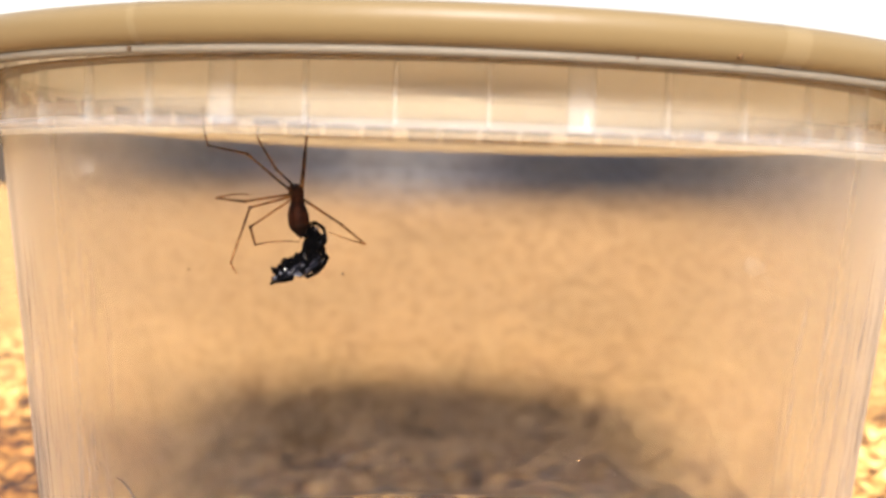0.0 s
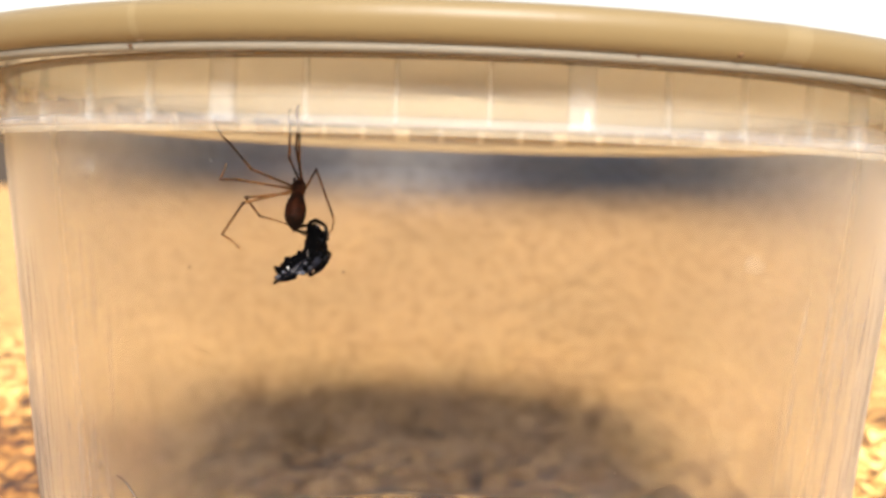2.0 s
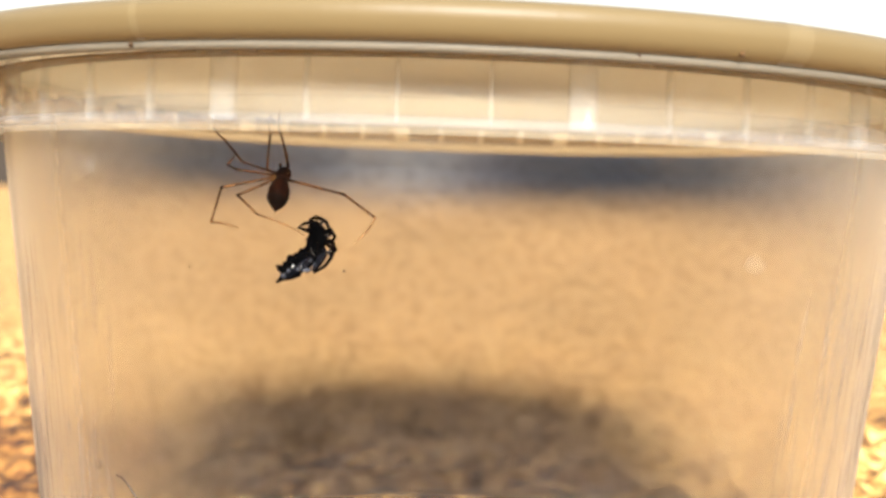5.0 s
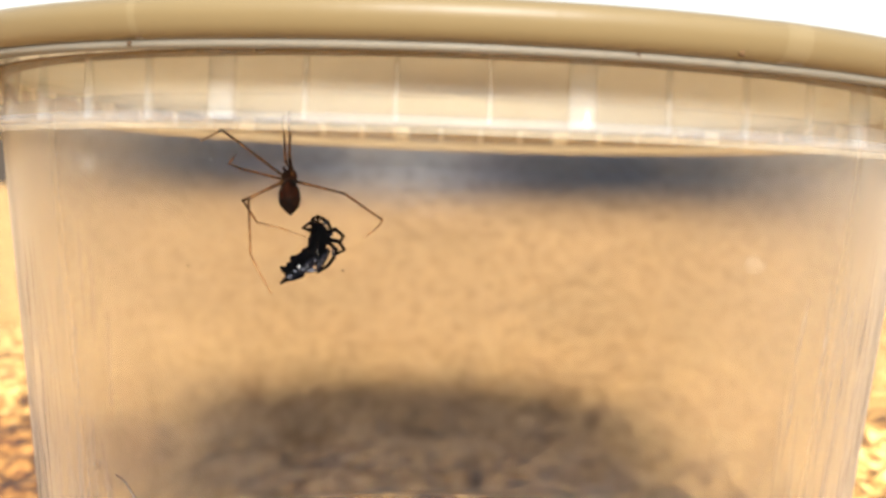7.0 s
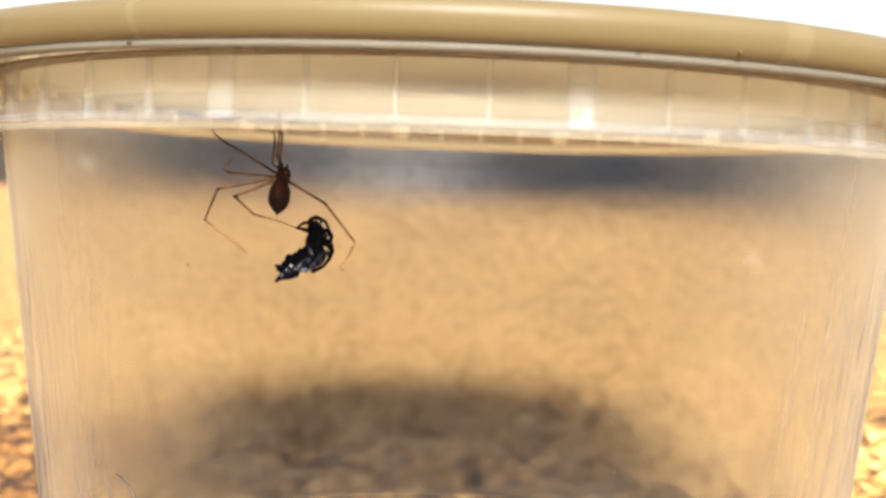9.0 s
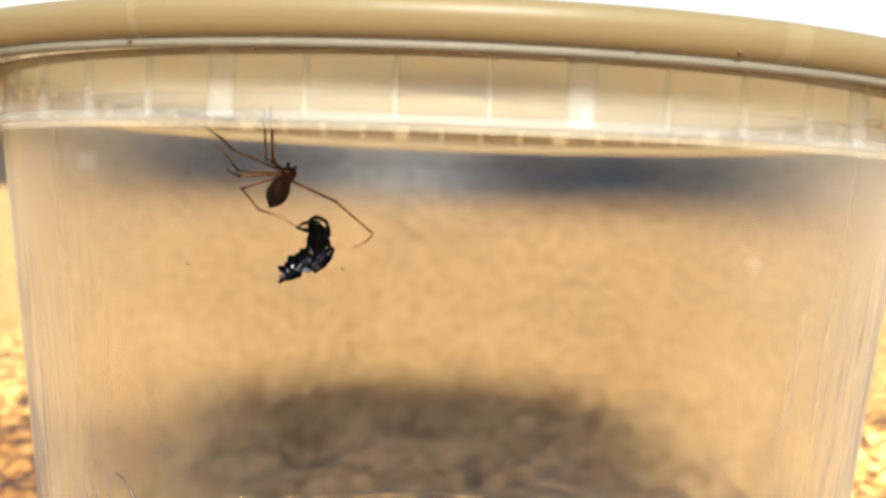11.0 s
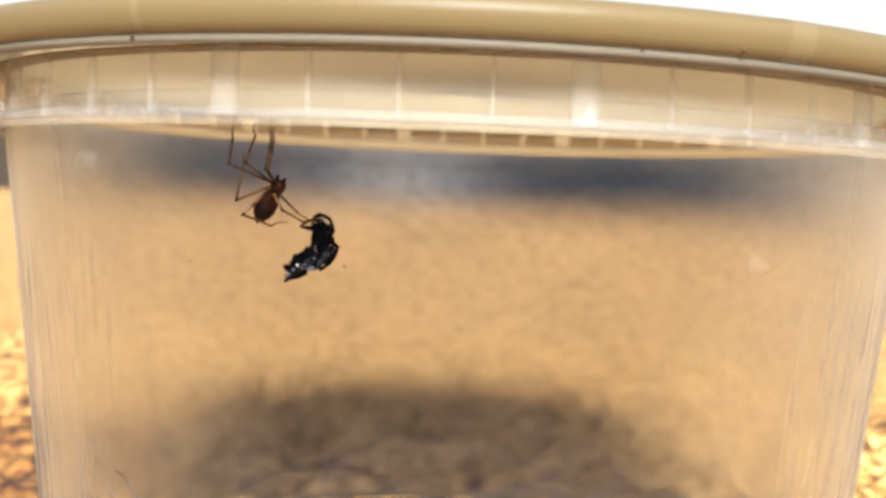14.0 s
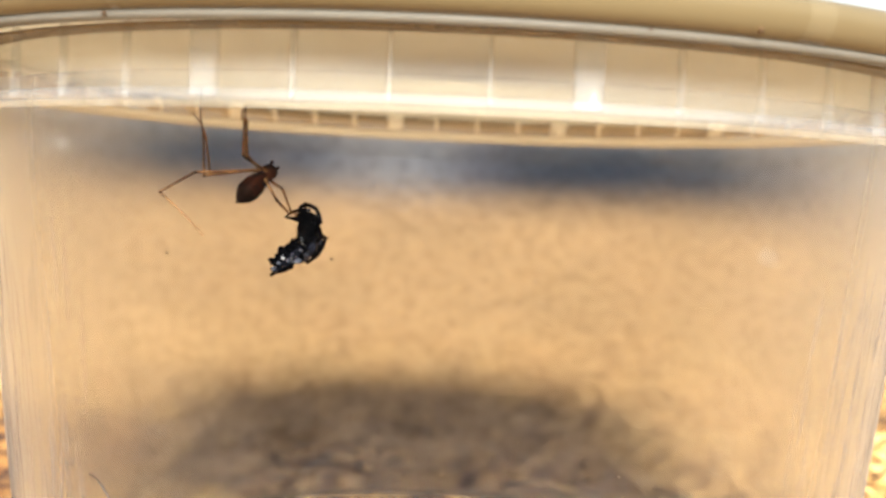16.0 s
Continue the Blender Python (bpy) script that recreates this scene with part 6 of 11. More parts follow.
    walk(LEGS[2][0], [
        (0, bone(2, 0, -0.55, 0.10, 1.00, -0.691, -0.053, 0.721)),
        (0.25, bone(2, 0, -0.55, 0.10, 1.00, -0.840, 0.080, 0.537)),
        (0.5, bone(2, 0, -0.55, 0.10, 1.00, -0.960, -0.097, 0.264)),
        (0.75, bone(2, 0, -0.55, 0.10, 1.00, -0.938, 0.054, 0.342)),
        (1, bone(2, 0, -0.55, 0.10, 1.00, -0.910, 0.166, 0.380)),
        (1.25, bone(2, 0, -0.55, 0.10, 1.00, -0.875, 0.248, 0.416)),
        (1.5, bone(2, 0, -0.55, 0.10, 1.00, -0.841, 0.298, 0.451)),
        (1.75, bone(2, 0, -0.55, 0.10, 1.00, -0.839, 0.328, 0.434)),
        (2, bone(2, 0, -0.55, 0.10, 1.00, -0.836, 0.358, 0.416)),
        (2.25, bone(2, 0, -0.55, 0.10, 1.00, -0.853, 0.321, 0.412)),
        (2.5, bone(2, 0, -0.55, 0.10, 1.00, -0.869, 0.281, 0.406)),
        (2.75, bone(2, 0, -0.55, 0.10, 1.00, -0.848, 0.298, 0.438)),
        (3, bone(2, 0, -0.55, 0.10, 1.00, -0.827, 0.311, 0.469)),
        (3.25, bone(2, 0, -0.55, 0.10, 1.00, -0.829, 0.296, 0.474)),
        (3.5, bone(2, 0, -0.55, 0.10, 1.00, -0.833, 0.280, 0.477)),
        (3.75, bone(2, 0, -0.55, 0.10, 1.00, -0.822, 0.289, 0.490)),
        (4, bone(2, 0, -0.55, 0.10, 1.00, -0.811, 0.298, 0.503)),
        (4.25, bone(2, 0, -0.55, 0.10, 1.00, -0.799, 0.327, 0.505)),
        (4.5, bone(2, 0, -0.55, 0.10, 1.00, -0.786, 0.355, 0.506)),
        (4.75, bone(2, 0, -0.55, 0.10, 1.00, -0.773, 0.382, 0.507)),
        (5, bone(2, 0, -0.55, 0.10, 1.00, -0.759, 0.408, 0.507)),
        (5.25, bone(2, 0, -0.55, 0.10, 1.00, -0.742, 0.425, 0.519)),
        (5.5, bone(2, 0, -0.55, 0.10, 1.00, -0.705, 0.406, 0.581)),
        (5.75, bone(2, 0, -0.55, 0.10, 1.00, -0.665, 0.387, 0.638)),
        (6, bone(2, 0, -0.55, 0.10, 1.00, -0.623, 0.369, 0.690)),
        (6.25, bone(2, 0, -0.55, 0.10, 1.00, -0.577, 0.352, 0.737)),
        (6.5, bone(2, 0, -0.55, 0.10, 1.00, -0.529, 0.338, 0.778)),
        (6.75, bone(2, 0, -0.55, 0.10, 1.00, -0.648, 0.081, 0.757)),
        (7, bone(2, 0, -0.55, 0.10, 1.00, -0.713, -0.421, 0.561)),
        (7.25, bone(2, 0, -0.55, 0.10, 1.00, -0.784, 0.099, 0.613)),
        (7.5, bone(2, 0, -0.55, 0.10, 1.00, -0.748, 0.428, 0.507)),
        (7.75, bone(2, 0, -0.55, 0.10, 1.00, -0.798, 0.378, 0.470)),
        (8, bone(2, 0, -0.55, 0.10, 1.00, -0.847, 0.315, 0.429)),
        (8.25, bone(2, 0, -0.55, 0.10, 1.00, -0.878, 0.242, 0.413)),
        (8.5, bone(2, 0, -0.55, 0.10, 1.00, -0.908, 0.154, 0.390)),
        (8.75, bone(2, 0, -0.55, 0.10, 1.00, -0.817, 0.243, 0.523)),
        (9, bone(2, 0, -0.55, 0.10, 1.00, -0.738, 0.259, 0.623)),
        (9.25, bone(2, 0, -0.55, 0.10, 1.00, -0.760, 0.279, 0.587)),
        (9.5, bone(2, 0, -0.55, 0.10, 1.00, -0.782, 0.294, 0.549)),
        (9.75, bone(2, 0, -0.55, 0.10, 1.00, -0.805, 0.305, 0.508)),
        (10, bone(2, 0, -0.55, 0.10, 1.00, -0.828, 0.312, 0.465)),
        (10.25, bone(2, 0, -0.55, 0.10, 1.00, -0.854, 0.305, 0.421)),
        (10.5, bone(2, 0, -0.55, 0.10, 1.00, -0.893, 0.265, 0.364)),
        (10.75, bone(2, 0, -0.55, 0.10, 1.00, -0.933, 0.233, 0.275)),
        (11, bone(2, 0, -0.55, 0.10, 1.00, -0.976, 0.173, 0.135)),
        (11.25, bone(2, 0, -0.55, 0.10, 1.00, -0.997, 0.051, -0.063)),
        (11.5, bone(2, 0, -0.55, 0.10, 1.00, -0.987, 0.096, -0.130)),
        (11.75, bone(2, 0, -0.55, 0.10, 1.00, -0.930, 0.345, 0.129)),
        (12, bone(2, 0, -0.55, 0.10, 1.00, -0.826, 0.552, 0.117)),
        (12.25, bone(2, 0, -0.55, 0.10, 1.00, -0.618, 0.549, 0.563)),
        (12.5, bone(2, 0, -0.55, 0.10, 1.00, -0.317, 0.384, 0.867)),
        (12.75, bone(2, 0, -0.55, 0.10, 1.00, -0.686, 0.364, 0.630)),
        (13, bone(2, 0, -0.55, 0.10, 1.00, -0.973, 0.090, 0.212)),
        (13.25, bone(2, 0, -0.55, 0.10, 1.00, -0.881, 0.456, 0.126)),
        (13.5, bone(2, 0, -0.55, 0.10, 1.00, -0.738, 0.674, 0.024)),
        (13.75, bone(2, 0, -0.55, 0.10, 1.00, -0.838, 0.534, 0.108)),
        (14, bone(2, 0, -0.55, 0.10, 1.00, -0.921, 0.349, 0.171)),
        (14.25, bone(2, 0, -0.55, 0.10, 1.00, -0.879, 0.448, -0.165)),
        (14.5, bone(2, 0, -0.55, 0.10, 1.00, -0.736, 0.328, -0.592)),
        (14.75, bone(2, 0, -0.55, 0.10, 1.00, -0.765, 0.551, -0.333)),
        (15, bone(2, 0, -0.55, 0.10, 1.00, -0.772, 0.615, -0.159)),
        (15.25, bone(2, 0, -0.55, 0.10, 1.00, -0.773, 0.609, -0.179)),
        (15.5, bone(2, 0, -0.55, 0.10, 1.00, -0.774, 0.597, -0.210)),
        (15.75, bone(2, 0, -0.55, 0.10, 1.00, -0.717, 0.611, -0.336)),
        (16, bone(2, 0, -0.55, 0.10, 1.00, -0.657, 0.439, -0.613)),
    ])
    walk(LEGS[2][1], [
        (0, bone(2, 1, -5.35, -0.26, 6.00, -0.784, -0.585, 0.209)),
        (0.25, bone(2, 1, -6.38, 0.65, 4.73, -0.486, -0.842, 0.235)),
        (0.5, bone(2, 1, -7.21, -0.57, 2.83, -0.136, -0.946, 0.293)),
        (0.75, bone(2, 1, -7.06, 0.47, 3.37, -0.303, -0.876, 0.376)),
        (1, bone(2, 1, -6.87, 1.25, 3.64, -0.474, -0.737, 0.482)),
        (1.25, bone(2, 1, -6.62, 1.82, 3.89, -0.495, -0.766, 0.410)),
        (1.5, bone(2, 1, -6.39, 2.17, 4.13, -0.501, -0.794, 0.344)),
        (1.75, bone(2, 1, -6.38, 2.37, 4.01, -0.478, -0.814, 0.330)),
        (2, bone(2, 1, -6.35, 2.58, 3.89, -0.458, -0.830, 0.320)),
        (2.25, bone(2, 1, -6.47, 2.33, 3.86, -0.409, -0.857, 0.314)),
        (2.5, bone(2, 1, -6.58, 2.05, 3.82, -0.361, -0.880, 0.309)),
        (2.75, bone(2, 1, -6.44, 2.17, 4.04, -0.368, -0.903, 0.223)),
        (3, bone(2, 1, -6.29, 2.26, 4.25, -0.373, -0.916, 0.148)),
        (3.25, bone(2, 1, -6.31, 2.16, 4.29, -0.462, -0.853, 0.242)),
        (3.5, bone(2, 1, -6.33, 2.04, 4.31, -0.569, -0.708, 0.418)),
        (3.75, bone(2, 1, -6.26, 2.10, 4.40, -0.387, -0.900, 0.202)),
        (4, bone(2, 1, -6.18, 2.17, 4.49, -0.234, -0.969, 0.074)),
        (4.25, bone(2, 1, -6.09, 2.37, 4.50, -0.254, -0.967, -0.000)),
        (4.5, bone(2, 1, -6.00, 2.57, 4.51, -0.271, -0.960, -0.070)),
        (4.75, bone(2, 1, -5.91, 2.75, 4.52, -0.285, -0.949, -0.134)),
        (5, bone(2, 1, -5.82, 2.93, 4.52, -0.296, -0.935, -0.194)),
        (5.25, bone(2, 1, -5.70, 3.05, 4.60, -0.307, -0.921, -0.241)),
        (5.5, bone(2, 1, -5.44, 2.92, 5.03, -0.330, -0.913, -0.241)),
        (5.75, bone(2, 1, -5.17, 2.79, 5.43, -0.353, -0.906, -0.233)),
        (6, bone(2, 1, -4.87, 2.66, 5.79, -0.375, -0.901, -0.217)),
        (6.25, bone(2, 1, -4.56, 2.54, 6.11, -0.396, -0.898, -0.193)),
        (6.5, bone(2, 1, -4.22, 2.44, 6.40, -0.416, -0.895, -0.161)),
        (6.75, bone(2, 1, -5.05, 0.66, 6.25, -0.290, -0.916, -0.276)),
        (7, bone(2, 1, -5.50, -2.82, 4.90, -0.157, -0.914, -0.373)),
        (7.25, bone(2, 1, -5.99, 0.79, 5.26, -0.225, -0.924, -0.310)),
        (7.5, bone(2, 1, -5.74, 3.07, 4.52, -0.301, -0.923, -0.241)),
        (7.75, bone(2, 1, -6.09, 2.72, 4.26, -0.343, -0.928, -0.142)),
        (8, bone(2, 1, -6.43, 2.29, 3.98, -0.383, -0.924, -0.021)),
        (8.25, bone(2, 1, -6.64, 1.78, 3.87, -0.335, -0.942, -0.002)),
        (8.5, bone(2, 1, -6.85, 1.17, 3.71, -0.286, -0.958, 0.020)),
        (8.75, bone(2, 1, -6.22, 1.78, 4.63, -0.312, -0.932, -0.186)),
        (9, bone(2, 1, -5.67, 1.90, 5.32, -0.305, -0.882, -0.360)),
        (9.25, bone(2, 1, -5.83, 2.03, 5.07, -0.323, -0.899, -0.297)),
        (9.5, bone(2, 1, -5.98, 2.14, 4.81, -0.339, -0.912, -0.231)),
        (9.75, bone(2, 1, -6.14, 2.22, 4.53, -0.355, -0.921, -0.160)),
        (10, bone(2, 1, -6.30, 2.27, 4.23, -0.371, -0.925, -0.085)),
        (10.25, bone(2, 1, -6.48, 2.22, 3.92, -0.382, -0.922, -0.059)),
        (10.5, bone(2, 1, -6.75, 1.94, 3.53, -0.369, -0.902, -0.224)),
        (10.75, bone(2, 1, -7.02, 1.72, 2.91, -0.340, -0.872, -0.352)),
        (11, bone(2, 1, -7.32, 1.30, 1.94, -0.275, -0.851, -0.447)),
        (11.25, bone(2, 1, -7.47, 0.45, 0.56, -0.204, -0.842, -0.499)),
        (11.5, bone(2, 1, -7.40, 0.77, 0.10, -0.232, -0.827, -0.513)),
        (11.75, bone(2, 1, -7.00, 2.50, 1.89, -0.229, -0.920, -0.318)),
        (12, bone(2, 1, -6.28, 3.93, 1.81, -0.241, -0.970, 0.038)),
        (12.25, bone(2, 1, -4.84, 3.91, 4.91, -0.137, -0.990, 0.021)),
        (12.5, bone(2, 1, -2.75, 2.76, 7.02, -0.009, -0.999, 0.032)),
        (12.75, bone(2, 1, -5.31, 2.63, 5.37, -0.023, -0.966, 0.258)),
        (13, bone(2, 1, -7.30, 0.73, 2.47, -0.035, -0.845, 0.533)),
        (13.25, bone(2, 1, -6.67, 3.26, 1.87, -0.143, -0.729, 0.670)),
        (13.5, bone(2, 1, -5.67, 4.78, 1.17, -0.233, -0.516, 0.824)),
        (13.75, bone(2, 1, -6.37, 3.81, 1.75, -0.103, -0.894, 0.436)),
        (14, bone(2, 1, -6.95, 2.52, 2.18, -0.013, -0.994, 0.112)),
        (14.25, bone(2, 1, -6.65, 3.21, -0.15, -0.243, -0.943, 0.227)),
        (14.5, bone(2, 1, -5.66, 2.38, -3.11, -0.472, -0.802, 0.365)),
        (14.75, bone(2, 1, -5.86, 3.93, -1.31, -0.447, -0.853, 0.269)),
        (15, bone(2, 1, -5.91, 4.37, -0.10, -0.408, -0.886, 0.221)),
        (15.25, bone(2, 1, -5.91, 4.33, -0.24, -0.472, -0.854, 0.219)),
        (15.5, bone(2, 1, -5.92, 4.25, -0.46, -0.535, -0.816, 0.220)),
        (15.75, bone(2, 1, -5.53, 4.34, -1.33, -0.564, -0.793, 0.232)),
        (16, bone(2, 1, -5.11, 3.15, -3.25, -0.524, -0.795, 0.305)),
    ])
    walk(LEGS[2][2], [
        (0, bone(2, 2, -9.23, -3.16, 7.04, -0.093, 0.352, 0.931)),
        (0.25, bone(2, 2, -8.79, -3.51, 5.89, -0.205, 0.266, 0.942)),
        (0.5, bone(2, 2, -7.88, -5.26, 4.29, -0.310, 0.267, 0.912)),
        (0.75, bone(2, 2, -8.56, -3.86, 5.24, -0.250, 0.320, 0.914)),
        (1, bone(2, 2, -9.21, -2.39, 6.03, -0.187, 0.394, 0.900)),
        (1.25, bone(2, 2, -9.07, -1.97, 5.92, -0.329, 0.361, 0.873)),
        (1.5, bone(2, 2, -8.87, -1.77, 5.84, -0.463, 0.340, 0.818)),
        (1.75, bone(2, 2, -8.74, -1.65, 5.64, -0.487, 0.411, 0.771)),
        (2, bone(2, 2, -8.62, -1.52, 5.47, -0.505, 0.477, 0.720)),
        (2.25, bone(2, 2, -8.50, -1.91, 5.41, -0.487, 0.482, 0.729)),
        (2.5, bone(2, 2, -8.37, -2.30, 5.35, -0.469, 0.487, 0.737)),
        (2.75, bone(2, 2, -8.26, -2.30, 5.14, -0.420, 0.417, 0.806)),
        (3, bone(2, 2, -8.14, -2.27, 4.99, -0.368, 0.349, 0.862)),
        (3.25, bone(2, 2, -8.59, -2.07, 5.48, -0.198, 0.209, 0.958)),
        (3.5, bone(2, 2, -9.15, -1.46, 6.37, -0.001, 0.027, 1.000)),
        (3.75, bone(2, 2, -8.17, -2.35, 5.40, -0.156, 0.045, 0.987)),
        (4, bone(2, 2, -7.34, -2.63, 4.86, -0.301, 0.047, 0.952)),
        (4.25, bone(2, 2, -7.35, -2.41, 4.50, -0.366, 0.111, 0.924)),
        (4.5, bone(2, 2, -7.35, -2.19, 4.17, -0.425, 0.174, 0.888)),
        (4.75, bone(2, 2, -7.32, -1.94, 3.85, -0.477, 0.238, 0.846)),
        (5, bone(2, 2, -7.28, -1.70, 3.56, -0.523, 0.302, 0.797)),
        (5.25, bone(2, 2, -7.22, -1.51, 3.41, -0.553, 0.345, 0.759)),
        (5.5, bone(2, 2, -7.08, -1.60, 3.84, -0.542, 0.309, 0.781)),
        (5.75, bone(2, 2, -6.92, -1.70, 4.28, -0.530, 0.275, 0.802)),
        (6, bone(2, 2, -6.73, -1.80, 4.71, -0.516, 0.241, 0.822)),
        (6.25, bone(2, 2, -6.52, -1.90, 5.16, -0.500, 0.210, 0.840)),
        (6.5, bone(2, 2, -6.28, -1.99, 5.60, -0.482, 0.181, 0.857)),
        (6.75, bone(2, 2, -6.49, -3.87, 4.89, -0.583, 0.486, 0.652)),
        (7, bone(2, 2, -6.27, -7.35, 3.05, -0.653, 0.673, 0.346)),
        (7.25, bone(2, 2, -7.10, -3.79, 3.72, -0.581, 0.561, 0.589)),
        (7.5, bone(2, 2, -7.23, -1.50, 3.33, -0.554, 0.352, 0.754)),
        (7.75, bone(2, 2, -7.79, -1.87, 3.56, -0.474, 0.371, 0.799)),
        (8, bone(2, 2, -8.32, -2.29, 3.87, -0.391, 0.406, 0.826)),
        (8.25, bone(2, 2, -8.30, -2.89, 3.85, -0.212, 0.409, 0.888)),
        (8.5, bone(2, 2, -8.27, -3.58, 3.81, -0.025, 0.418, 0.908)),
        (8.75, bone(2, 2, -7.76, -2.83, 3.71, -0.264, 0.401, 0.877)),
        (9, bone(2, 2, -7.18, -2.46, 3.54, -0.486, 0.401, 0.776)),
        (9.25, bone(2, 2, -7.42, -2.41, 3.60, -0.467, 0.401, 0.788)),
        (9.5, bone(2, 2, -7.66, -2.37, 3.67, -0.447, 0.402, 0.799)),
        (9.75, bone(2, 2, -7.90, -2.34, 3.73, -0.427, 0.403, 0.809)),
        (10, bone(2, 2, -8.13, -2.31, 3.81, -0.407, 0.405, 0.819)),
        (10.25, bone(2, 2, -8.37, -2.35, 3.63, -0.410, 0.402, 0.819)),
        (10.5, bone(2, 2, -8.57, -2.53, 2.42, -0.498, 0.404, 0.767)),
        (10.75, bone(2, 2, -8.71, -2.60, 1.16, -0.573, 0.438, 0.693)),
        (11, bone(2, 2, -8.68, -2.91, -0.28, -0.628, 0.498, 0.598)),
        (11.25, bone(2, 2, -8.48, -3.71, -1.91, -0.661, 0.573, 0.484)),
        (11.5, bone(2, 2, -8.55, -3.32, -2.44, -0.678, 0.647, 0.350)),
        (11.75, bone(2, 2, -8.14, -2.06, 0.32, -0.564, 0.547, 0.618)),
        (12, bone(2, 2, -7.47, -0.87, 2.00, -0.328, 0.599, 0.730)),
        (12.25, bone(2, 2, -5.51, -0.99, 5.02, -0.228, 0.162, 0.960)),
        (12.5, bone(2, 2, -2.79, -2.19, 7.18, -0.012, -0.488, 0.873)),
        (12.75, bone(2, 2, -5.43, -2.15, 6.65, -0.187, -0.275, 0.943)),
        (13, bone(2, 2, -7.48, -3.46, 5.11, -0.341, 0.076, 0.937)),
        (13.25, bone(2, 2, -7.37, -0.34, 5.19, -0.436, 0.343, 0.832)),
        (13.5, bone(2, 2, -6.83, 2.22, 5.25, -0.453, 0.503, 0.736)),
        (13.75, bone(2, 2, -6.88, -0.62, 3.91, -0.371, 0.505, 0.779)),
        (14, bone(2, 2, -7.01, -2.40, 2.74, -0.295, 0.427, 0.855)),
        (14.25, bone(2, 2, -7.85, -1.46, 0.98, -0.512, 0.209, 0.833)),
        (14.5, bone(2, 2, -8.00, -1.60, -1.30, -0.718, -0.076, 0.692)),
        (14.75, bone(2, 2, -8.07, -0.30, 0.02, -0.627, -0.026, 0.778)),
        (15, bone(2, 2, -7.93, -0.02, 0.99, -0.529, 0.037, 0.848)),
        (15.25, bone(2, 2, -8.25, 0.10, 0.84, -0.586, 0.001, 0.811)),
        (15.5, bone(2, 2, -8.57, 0.21, 0.63, -0.641, -0.027, 0.767)),
        (15.75, bone(2, 2, -8.32, 0.42, -0.18, -0.677, -0.344, 0.651)),
        (16, bone(2, 2, -7.70, -0.79, -1.74, -0.695, -0.419, 0.585)),
    ])
